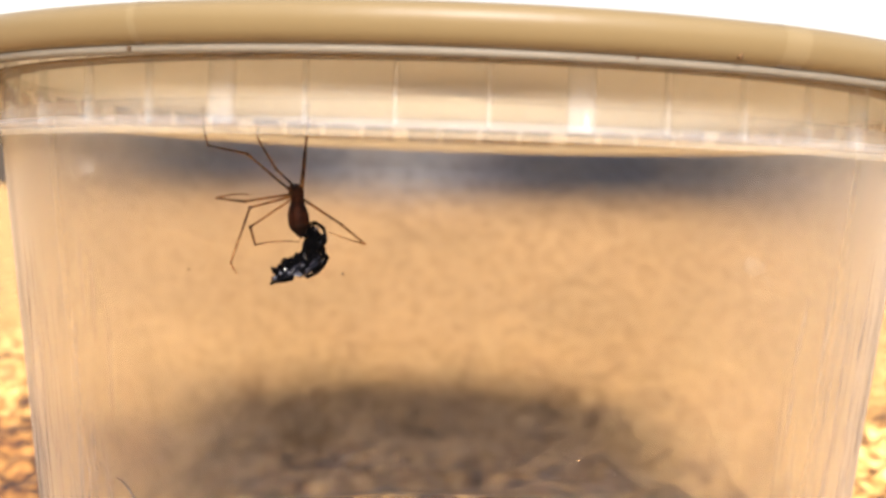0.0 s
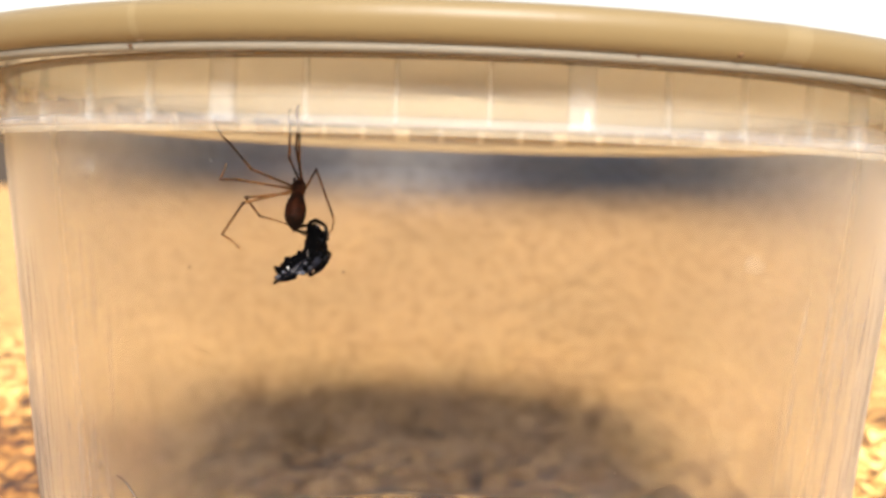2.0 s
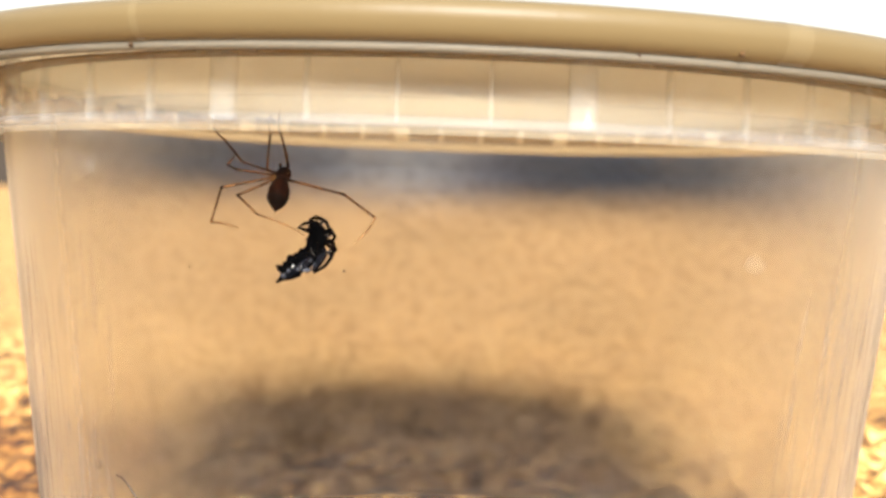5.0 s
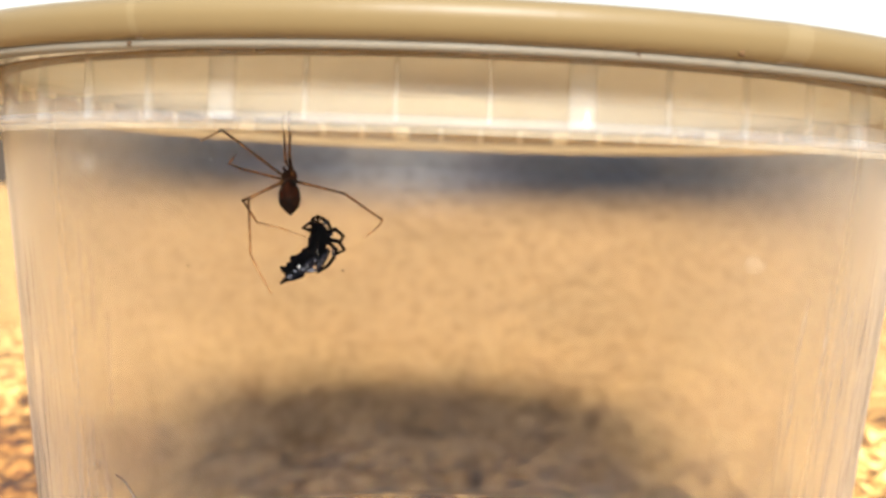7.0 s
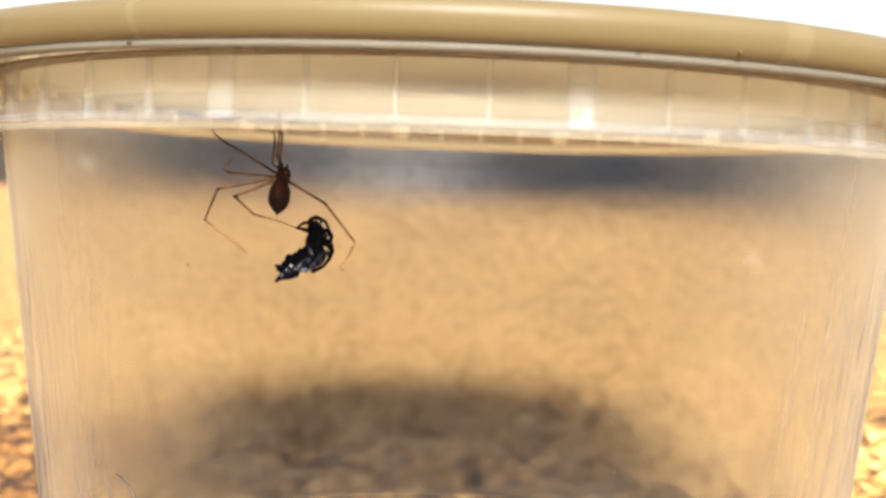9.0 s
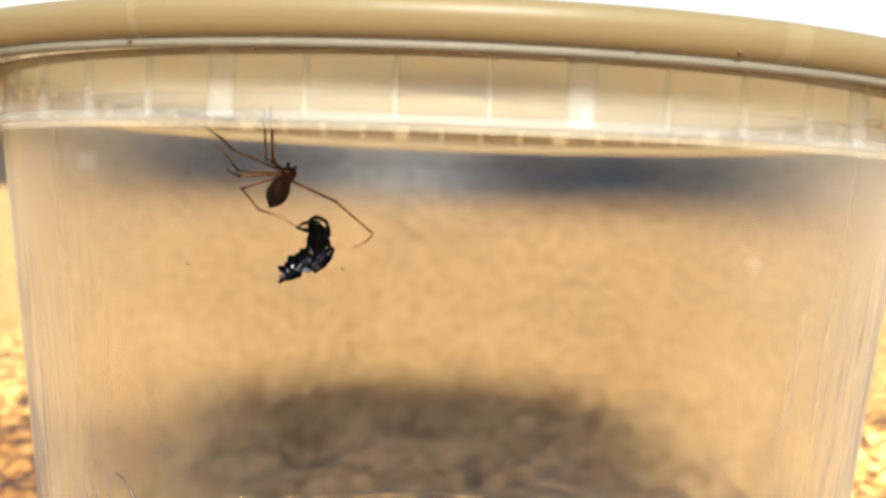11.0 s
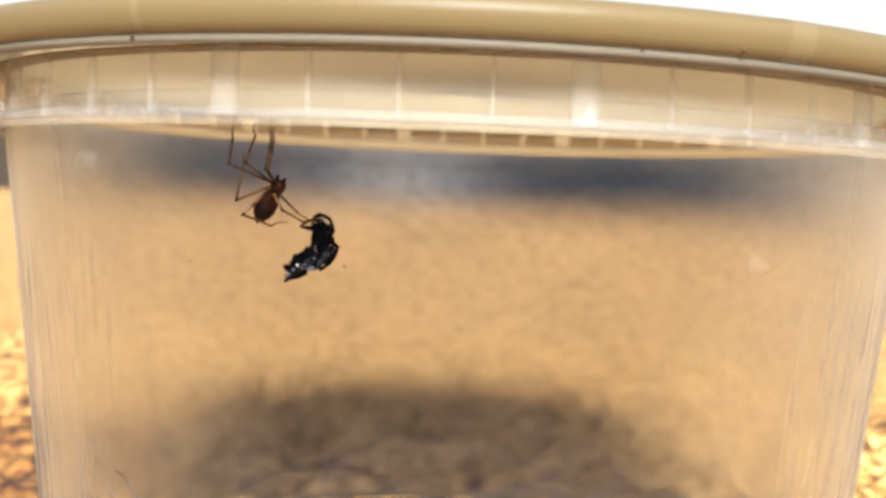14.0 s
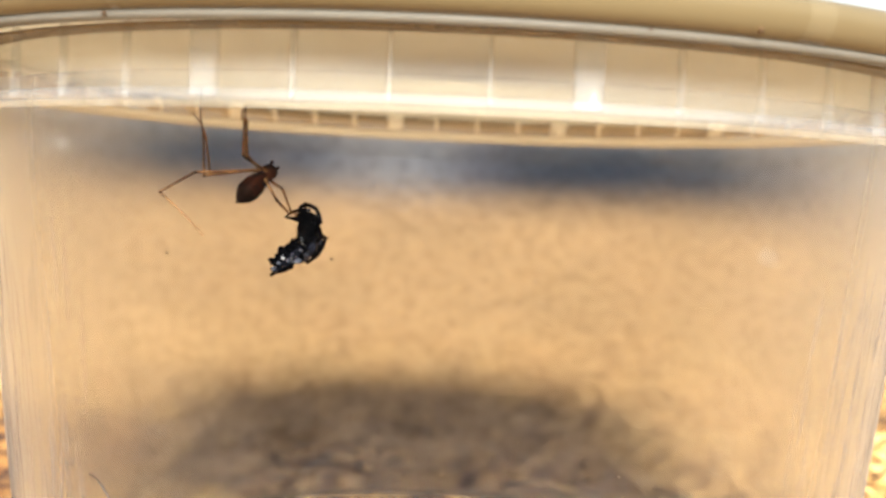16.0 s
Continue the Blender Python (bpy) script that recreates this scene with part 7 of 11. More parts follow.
    walk(LEGS[3][0], [
        (0, bone(3, 0, -0.65, 0.10, 0.70, -0.907, 0.421, -0.006)),
        (0.25, bone(3, 0, -0.65, 0.10, 0.70, -0.918, 0.374, 0.132)),
        (0.5, bone(3, 0, -0.65, 0.10, 0.70, -0.933, 0.291, 0.212)),
        (0.75, bone(3, 0, -0.65, 0.10, 0.70, -0.934, 0.294, 0.205)),
        (1, bone(3, 0, -0.65, 0.10, 0.70, -0.934, 0.301, 0.190)),
        (1.25, bone(3, 0, -0.65, 0.10, 0.70, -0.957, 0.222, 0.186)),
        (1.5, bone(3, 0, -0.65, 0.10, 0.70, -0.994, -0.035, 0.107)),
        (1.75, bone(3, 0, -0.65, 0.10, 0.70, -0.994, -0.037, 0.102)),
        (2, bone(3, 0, -0.65, 0.10, 0.70, -0.995, -0.038, 0.096)),
        (2.25, bone(3, 0, -0.65, 0.10, 0.70, -0.994, -0.041, 0.103)),
        (2.5, bone(3, 0, -0.65, 0.10, 0.70, -0.993, -0.043, 0.109)),
        (2.75, bone(3, 0, -0.65, 0.10, 0.70, -0.994, -0.051, 0.102)),
        (3, bone(3, 0, -0.65, 0.10, 0.70, -0.994, -0.057, 0.097)),
        (3.25, bone(3, 0, -0.65, 0.10, 0.70, -0.990, -0.074, 0.120)),
        (3.5, bone(3, 0, -0.65, 0.10, 0.70, -0.985, -0.091, 0.144)),
        (3.75, bone(3, 0, -0.65, 0.10, 0.70, -0.955, 0.051, 0.292)),
        (4, bone(3, 0, -0.65, 0.10, 0.70, -0.915, 0.102, 0.391)),
        (4.25, bone(3, 0, -0.65, 0.10, 0.70, -0.899, 0.191, 0.394)),
        (4.5, bone(3, 0, -0.65, 0.10, 0.70, -0.879, 0.270, 0.392)),
        (4.75, bone(3, 0, -0.65, 0.10, 0.70, -0.856, 0.343, 0.386)),
        (5, bone(3, 0, -0.65, 0.10, 0.70, -0.830, 0.412, 0.377)),
        (5.25, bone(3, 0, -0.65, 0.10, 0.70, -0.810, 0.452, 0.373)),
        (5.5, bone(3, 0, -0.65, 0.10, 0.70, -0.828, 0.396, 0.398)),
        (5.75, bone(3, 0, -0.65, 0.10, 0.70, -0.843, 0.336, 0.420)),
        (6, bone(3, 0, -0.65, 0.10, 0.70, -0.855, 0.274, 0.440)),
        (6.25, bone(3, 0, -0.65, 0.10, 0.70, -0.864, 0.210, 0.458)),
        (6.5, bone(3, 0, -0.65, 0.10, 0.70, -0.869, 0.143, 0.473)),
        (6.75, bone(3, 0, -0.65, 0.10, 0.70, -0.828, 0.202, 0.524)),
        (7, bone(3, 0, -0.65, 0.10, 0.70, -0.784, 0.264, 0.562)),
        (7.25, bone(3, 0, -0.65, 0.10, 0.70, -0.807, 0.356, 0.471)),
        (7.5, bone(3, 0, -0.65, 0.10, 0.70, -0.806, 0.463, 0.369)),
        (7.75, bone(3, 0, -0.65, 0.10, 0.70, -0.883, 0.367, 0.293)),
        (8, bone(3, 0, -0.65, 0.10, 0.70, -0.957, 0.216, 0.192)),
        (8.25, bone(3, 0, -0.65, 0.10, 0.70, -0.676, 0.660, 0.328)),
        (8.5, bone(3, 0, -0.65, 0.10, 0.70, -0.369, 0.901, 0.228)),
        (8.75, bone(3, 0, -0.65, 0.10, 0.70, -0.651, 0.674, 0.350)),
        (9, bone(3, 0, -0.65, 0.10, 0.70, -0.926, 0.289, 0.245)),
        (9.25, bone(3, 0, -0.65, 0.10, 0.70, -0.932, 0.276, 0.235)),
        (9.5, bone(3, 0, -0.65, 0.10, 0.70, -0.938, 0.262, 0.225)),
        (9.75, bone(3, 0, -0.65, 0.10, 0.70, -0.945, 0.247, 0.214)),
        (10, bone(3, 0, -0.65, 0.10, 0.70, -0.952, 0.230, 0.202)),
        (10.25, bone(3, 0, -0.65, 0.10, 0.70, -0.952, 0.240, 0.189)),
        (10.5, bone(3, 0, -0.65, 0.10, 0.70, -0.919, 0.356, 0.168)),
        (10.75, bone(3, 0, -0.65, 0.10, 0.70, -0.876, 0.464, 0.136)),
        (11, bone(3, 0, -0.65, 0.10, 0.70, -0.821, 0.563, 0.095)),
        (11.25, bone(3, 0, -0.65, 0.10, 0.70, -0.759, 0.650, 0.045)),
        (11.5, bone(3, 0, -0.65, 0.10, 0.70, -0.693, 0.721, -0.015)),
        (11.75, bone(3, 0, -0.65, 0.10, 0.70, -0.875, 0.472, 0.107)),
        (12, bone(3, 0, -0.65, 0.10, 0.70, -0.958, 0.186, 0.219)),
        (12.25, bone(3, 0, -0.65, 0.10, 0.70, -0.914, 0.348, 0.210)),
        (12.5, bone(3, 0, -0.65, 0.10, 0.70, -0.892, 0.421, 0.163)),
        (12.75, bone(3, 0, -0.65, 0.10, 0.70, -0.853, 0.518, 0.060)),
        (13, bone(3, 0, -0.65, 0.10, 0.70, -0.808, 0.584, -0.079)),
        (13.25, bone(3, 0, -0.65, 0.10, 0.70, -0.714, 0.700, 0.005)),
        (13.5, bone(3, 0, -0.65, 0.10, 0.70, -0.615, 0.785, 0.076)),
        (13.75, bone(3, 0, -0.65, 0.10, 0.70, -0.588, 0.809, -0.026)),
        (14, bone(3, 0, -0.65, 0.10, 0.70, -0.563, 0.814, -0.138)),
        (14.25, bone(3, 0, -0.65, 0.10, 0.70, -0.696, 0.716, 0.060)),
        (14.5, bone(3, 0, -0.65, 0.10, 0.70, -0.883, 0.463, 0.082)),
        (14.75, bone(3, 0, -0.65, 0.10, 0.70, -0.736, 0.667, 0.116)),
        (15, bone(3, 0, -0.65, 0.10, 0.70, -0.620, 0.783, 0.048)),
        (15.25, bone(3, 0, -0.65, 0.10, 0.70, -0.595, 0.799, 0.087)),
        (15.5, bone(3, 0, -0.65, 0.10, 0.70, -0.575, 0.810, 0.117)),
        (15.75, bone(3, 0, -0.65, 0.10, 0.70, -0.637, 0.765, -0.095)),
        (16, bone(3, 0, -0.65, 0.10, 0.70, -0.671, 0.652, -0.352)),
    ])
    walk(LEGS[3][1], [
        (0, bone(3, 1, -6.84, 2.97, 0.66, -0.899, 0.380, 0.219)),
        (0.25, bone(3, 1, -6.91, 2.65, 1.60, -0.867, 0.449, 0.216)),
        (0.5, bone(3, 1, -7.02, 2.08, 2.15, -0.826, 0.528, 0.196)),
        (0.75, bone(3, 1, -7.02, 2.11, 2.10, -0.868, 0.462, 0.184)),
        (1, bone(3, 1, -7.03, 2.15, 2.00, -0.906, 0.387, 0.169)),
        (1.25, bone(3, 1, -7.18, 1.61, 1.97, -0.853, 0.488, 0.185)),
        (1.5, bone(3, 1, -7.43, -0.14, 1.43, -0.724, 0.654, 0.219)),
        (1.75, bone(3, 1, -7.43, -0.15, 1.40, -0.673, 0.700, 0.238)),
        (2, bone(3, 1, -7.44, -0.16, 1.36, -0.621, 0.740, 0.257)),
        (2.25, bone(3, 1, -7.43, -0.18, 1.40, -0.619, 0.765, 0.179)),
        (2.5, bone(3, 1, -7.43, -0.20, 1.44, -0.617, 0.781, 0.098)),
        (2.75, bone(3, 1, -7.43, -0.25, 1.39, -0.622, 0.738, 0.264)),
        (3, bone(3, 1, -7.43, -0.29, 1.36, -0.622, 0.669, 0.407)),
        (3.25, bone(3, 1, -7.41, -0.41, 1.52, -0.643, 0.665, 0.379)),
        (3.5, bone(3, 1, -7.37, -0.52, 1.68, -0.669, 0.657, 0.348)),
        (3.75, bone(3, 1, -7.17, 0.45, 2.69, -0.628, 0.644, 0.437)),
        (4, bone(3, 1, -6.89, 0.80, 3.37, -0.576, 0.625, 0.527)),
        (4.25, bone(3, 1, -6.78, 1.40, 3.39, -0.549, 0.624, 0.557)),
        (4.5, bone(3, 1, -6.65, 1.94, 3.37, -0.520, 0.621, 0.586)),
        (4.75, bone(3, 1, -6.49, 2.44, 3.33, -0.493, 0.616, 0.614)),
        (5, bone(3, 1, -6.31, 2.91, 3.27, -0.468, 0.609, 0.640)),
        (5.25, bone(3, 1, -6.18, 3.19, 3.25, -0.453, 0.609, 0.651)),
        (5.5, bone(3, 1, -6.30, 2.80, 3.41, -0.475, 0.644, 0.599)),
        (5.75, bone(3, 1, -6.40, 2.40, 3.56, -0.504, 0.673, 0.542)),
        (6, bone(3, 1, -6.48, 1.97, 3.70, -0.538, 0.694, 0.479)),
        (6.25, bone(3, 1, -6.54, 1.53, 3.82, -0.578, 0.706, 0.409)),
        (6.5, bone(3, 1, -6.58, 1.08, 3.93, -0.624, 0.708, 0.332)),
        (6.75, bone(3, 1, -6.30, 1.48, 4.27, -0.594, 0.608, 0.527)),
        (7, bone(3, 1, -6.00, 1.90, 4.53, -0.544, 0.482, 0.687)),
        (7.25, bone(3, 1, -6.16, 2.53, 3.92, -0.502, 0.540, 0.676)),
        (7.5, bone(3, 1, -6.15, 3.26, 3.22, -0.450, 0.601, 0.661)),
        (7.75, bone(3, 1, -6.68, 2.60, 2.70, -0.436, 0.663, 0.608)),
        (8, bone(3, 1, -7.18, 1.57, 2.01, -0.421, 0.728, 0.541)),
        (8.25, bone(3, 1, -5.26, 4.60, 2.94, -0.414, 0.645, 0.642)),
        (8.5, bone(3, 1, -3.17, 6.25, 2.26, -0.370, 0.569, 0.734)),
        (8.75, bone(3, 1, -5.09, 4.70, 3.09, -0.377, 0.636, 0.673)),
        (9, bone(3, 1, -6.97, 2.07, 2.37, -0.358, 0.714, 0.602)),
        (9.25, bone(3, 1, -7.01, 1.98, 2.31, -0.372, 0.717, 0.589)),
        (9.5, bone(3, 1, -7.05, 1.89, 2.24, -0.385, 0.720, 0.577)),
        (9.75, bone(3, 1, -7.10, 1.79, 2.16, -0.398, 0.723, 0.564)),
        (10, bone(3, 1, -7.15, 1.67, 2.08, -0.411, 0.726, 0.551)),
        (10.25, bone(3, 1, -7.15, 1.74, 1.99, -0.433, 0.703, 0.564)),
        (10.5, bone(3, 1, -6.92, 2.53, 1.84, -0.501, 0.577, 0.645)),
        (10.75, bone(3, 1, -6.62, 3.26, 1.63, -0.590, 0.451, 0.669)),
        (11, bone(3, 1, -6.25, 3.94, 1.35, -0.699, 0.324, 0.638)),
        (11.25, bone(3, 1, -5.83, 4.53, 1.01, -0.819, 0.177, 0.545)),
        (11.5, bone(3, 1, -5.38, 5.02, 0.60, -0.932, -0.216, 0.290)),
        (11.75, bone(3, 1, -6.62, 3.32, 1.43, -0.591, 0.609, 0.529)),
        (12, bone(3, 1, -7.19, 1.37, 2.19, -0.296, 0.950, 0.096)),
        (12.25, bone(3, 1, -6.88, 2.48, 2.13, 0.207, 0.972, 0.115)),
        (12.5, bone(3, 1, -6.74, 2.97, 1.81, 0.798, 0.523, -0.300)),
        (12.75, bone(3, 1, -6.47, 3.64, 1.11, 0.184, 0.908, 0.377)),
        (13, bone(3, 1, -6.16, 4.09, 0.16, -0.411, 0.755, 0.511)),
        (13.25, bone(3, 1, -5.52, 4.87, 0.73, -0.451, 0.551, 0.702)),
        (13.5, bone(3, 1, -4.84, 5.46, 1.22, -0.520, 0.318, 0.793)),
        (13.75, bone(3, 1, -4.66, 5.62, 0.53, -0.406, 0.362, 0.839)),
        (14, bone(3, 1, -4.49, 5.66, -0.24, -0.288, 0.396, 0.872)),
        (14.25, bone(3, 1, -5.40, 4.98, 1.11, -0.459, 0.596, 0.658)),
        (14.5, bone(3, 1, -6.67, 3.26, 1.26, -0.525, 0.775, 0.353)),
        (14.75, bone(3, 1, -5.67, 4.65, 1.49, -0.462, 0.835, 0.299)),
        (15, bone(3, 1, -4.88, 5.44, 1.03, -0.437, 0.880, 0.187)),
        (15.25, bone(3, 1, -4.71, 5.55, 1.29, -0.830, 0.370, 0.418)),
        (15.5, bone(3, 1, -4.57, 5.63, 1.50, -0.913, -0.231, 0.337)),
        (15.75, bone(3, 1, -5.00, 5.32, 0.05, -0.856, -0.298, 0.423)),
        (16, bone(3, 1, -5.23, 4.55, -1.70, -0.750, -0.385, 0.538)),
    ])
    walk(LEGS[3][2], [
        (0, bone(3, 2, -10.56, 4.54, 1.57, 1.000, 0.000, -0.001)),
        (0.25, bone(3, 2, -10.50, 4.51, 2.50, 1.000, -0.001, 0.002)),
        (0.5, bone(3, 2, -10.43, 4.27, 2.96, 1.000, -0.001, 0.004)),
        (0.75, bone(3, 2, -10.61, 4.02, 2.86, 0.997, 0.021, -0.073)),
        (1, bone(3, 2, -10.78, 3.75, 2.70, 0.986, 0.030, -0.162)),
        (1.25, bone(3, 2, -10.71, 3.63, 2.73, 0.499, -0.861, -0.099)),
        (1.5, bone(3, 2, -10.43, 2.57, 2.33, -0.119, -0.991, 0.065)),
        (1.75, bone(3, 2, -10.22, 2.74, 2.38, 0.101, -0.993, 0.066)),
        (2, bone(3, 2, -10.01, 2.90, 2.42, 0.308, -0.946, 0.100)),
        (2.25, bone(3, 2, -9.99, 2.98, 2.14, 0.311, -0.943, 0.116)),
        (2.5, bone(3, 2, -9.98, 3.03, 1.85, 0.314, -0.940, 0.132)),
        (2.75, bone(3, 2, -10.00, 2.81, 2.48, 0.364, -0.931, 0.026)),
        (3, bone(3, 2, -10.00, 2.48, 3.05, 0.413, -0.908, -0.066)),
        (3.25, bone(3, 2, -10.07, 2.35, 3.09, 0.429, -0.901, -0.066)),
        (3.5, bone(3, 2, -10.14, 2.19, 3.12, 0.447, -0.892, -0.062)),
        (3.75, bone(3, 2, -9.77, 3.11, 4.50, 0.475, -0.870, -0.132)),
        (4, bone(3, 2, -9.27, 3.38, 5.55, 0.502, -0.843, -0.194)),
        (4.25, bone(3, 2, -9.05, 3.98, 5.69, 0.472, -0.855, -0.213)),
        (4.5, bone(3, 2, -8.80, 4.51, 5.80, 0.444, -0.866, -0.231)),
        (4.75, bone(3, 2, -8.54, 4.99, 5.87, 0.416, -0.875, -0.249)),
        (5, bone(3, 2, -8.25, 5.43, 5.92, 0.388, -0.882, -0.265)),
        (5.25, bone(3, 2, -8.05, 5.70, 5.94, 0.365, -0.888, -0.280)),
        (5.5, bone(3, 2, -8.27, 5.47, 5.89, 0.354, -0.890, -0.288)),
        (5.75, bone(3, 2, -8.49, 5.18, 5.81, 0.345, -0.892, -0.291)),
        (6, bone(3, 2, -8.71, 4.84, 5.68, 0.338, -0.895, -0.290)),
        (6.25, bone(3, 2, -8.94, 4.45, 5.52, 0.334, -0.898, -0.285)),
        (6.5, bone(3, 2, -9.16, 4.00, 5.30, 0.333, -0.902, -0.275)),
        (6.75, bone(3, 2, -8.75, 3.99, 6.45, 0.393, -0.868, -0.304)),
        (7, bone(3, 2, -8.25, 3.90, 7.37, 0.449, -0.831, -0.328)),
        (7.25, bone(3, 2, -8.23, 4.76, 6.71, 0.413, -0.855, -0.312)),
        (7.5, bone(3, 2, -8.01, 5.74, 5.95, 0.368, -0.887, -0.279)),
        (7.75, bone(3, 2, -8.48, 5.35, 5.21, 0.394, -0.883, -0.255)),
        (8, bone(3, 2, -8.92, 4.58, 4.25, 0.418, -0.880, -0.225)),
        (8.25, bone(3, 2, -6.98, 7.27, 5.60, 0.392, -0.872, -0.292)),
        (8.5, bone(3, 2, -4.70, 8.60, 5.29, 0.351, -0.869, -0.348)),
        (8.75, bone(3, 2, -6.65, 7.33, 5.87, 0.384, -0.873, -0.301)),
        (9, bone(3, 2, -8.45, 5.02, 4.86, 0.400, -0.887, -0.232)),
        (9.25, bone(3, 2, -8.55, 4.95, 4.74, 0.403, -0.885, -0.231)),
        (9.5, bone(3, 2, -8.65, 4.87, 4.62, 0.407, -0.884, -0.230)),
        (9.75, bone(3, 2, -8.75, 4.78, 4.50, 0.411, -0.883, -0.228)),
        (10, bone(3, 2, -8.85, 4.67, 4.36, 0.415, -0.881, -0.226)),
        (10.25, bone(3, 2, -8.94, 4.65, 4.32, 0.380, -0.892, -0.244)),
        (10.5, bone(3, 2, -8.99, 4.92, 4.51, 0.189, -0.923, -0.336)),
        (10.75, bone(3, 2, -9.07, 5.13, 4.39, 0.003, -0.906, -0.424)),
        (11, bone(3, 2, -9.14, 5.28, 3.98, -0.169, -0.845, -0.508)),
        (11.25, bone(3, 2, -9.22, 5.26, 3.26, -0.317, -0.746, -0.586)),
        (11.5, bone(3, 2, -9.24, 4.13, 1.80, -0.394, -0.623, -0.676)),
        (11.75, bone(3, 2, -9.06, 5.84, 3.62, -0.031, -0.781, -0.623)),
        (12, bone(3, 2, -8.41, 5.30, 2.59, 0.318, -0.771, -0.552)),
        (12.25, bone(3, 2, -6.03, 6.50, 2.61, 0.369, -0.848, -0.380)),
        (12.5, bone(3, 2, -3.44, 5.13, 0.57, 0.463, -0.872, -0.157)),
        (12.75, bone(3, 2, -5.71, 7.39, 2.66, 0.208, -0.978, -0.012)),
        (13, bone(3, 2, -7.86, 7.21, 2.27, -0.078, -0.986, 0.150)),
        (13.25, bone(3, 2, -7.39, 7.16, 3.64, -0.143, -0.986, 0.087)),
        (13.5, bone(3, 2, -6.99, 6.77, 4.50, -0.229, -0.971, 0.069)),
        (13.75, bone(3, 2, -6.34, 7.11, 4.00, -0.197, -0.958, 0.210)),
        (14, bone(3, 2, -5.69, 7.30, 3.36, -0.163, -0.917, 0.364)),
        (14.25, bone(3, 2, -7.30, 7.45, 3.83, -0.238, -0.966, -0.097)),
        (14.5, bone(3, 2, -8.84, 6.46, 2.72, -0.215, -0.880, -0.423)),
        (14.75, bone(3, 2, -7.58, 8.10, 2.73, -0.241, -0.944, -0.226)),
        (15, bone(3, 2, -6.69, 9.08, 1.80, -0.202, -0.979, 0.032)),
        (15.25, bone(3, 2, -8.14, 7.08, 3.02, -0.295, -0.922, -0.252)),
        (15.5, bone(3, 2, -8.35, 4.67, 2.89, -0.709, -0.655, -0.260)),
        (15.75, bone(3, 2, -8.54, 4.09, 1.81, -0.561, -0.785, -0.262)),
        (16, bone(3, 2, -8.33, 2.96, 0.52, -0.489, -0.837, -0.245)),
    ])
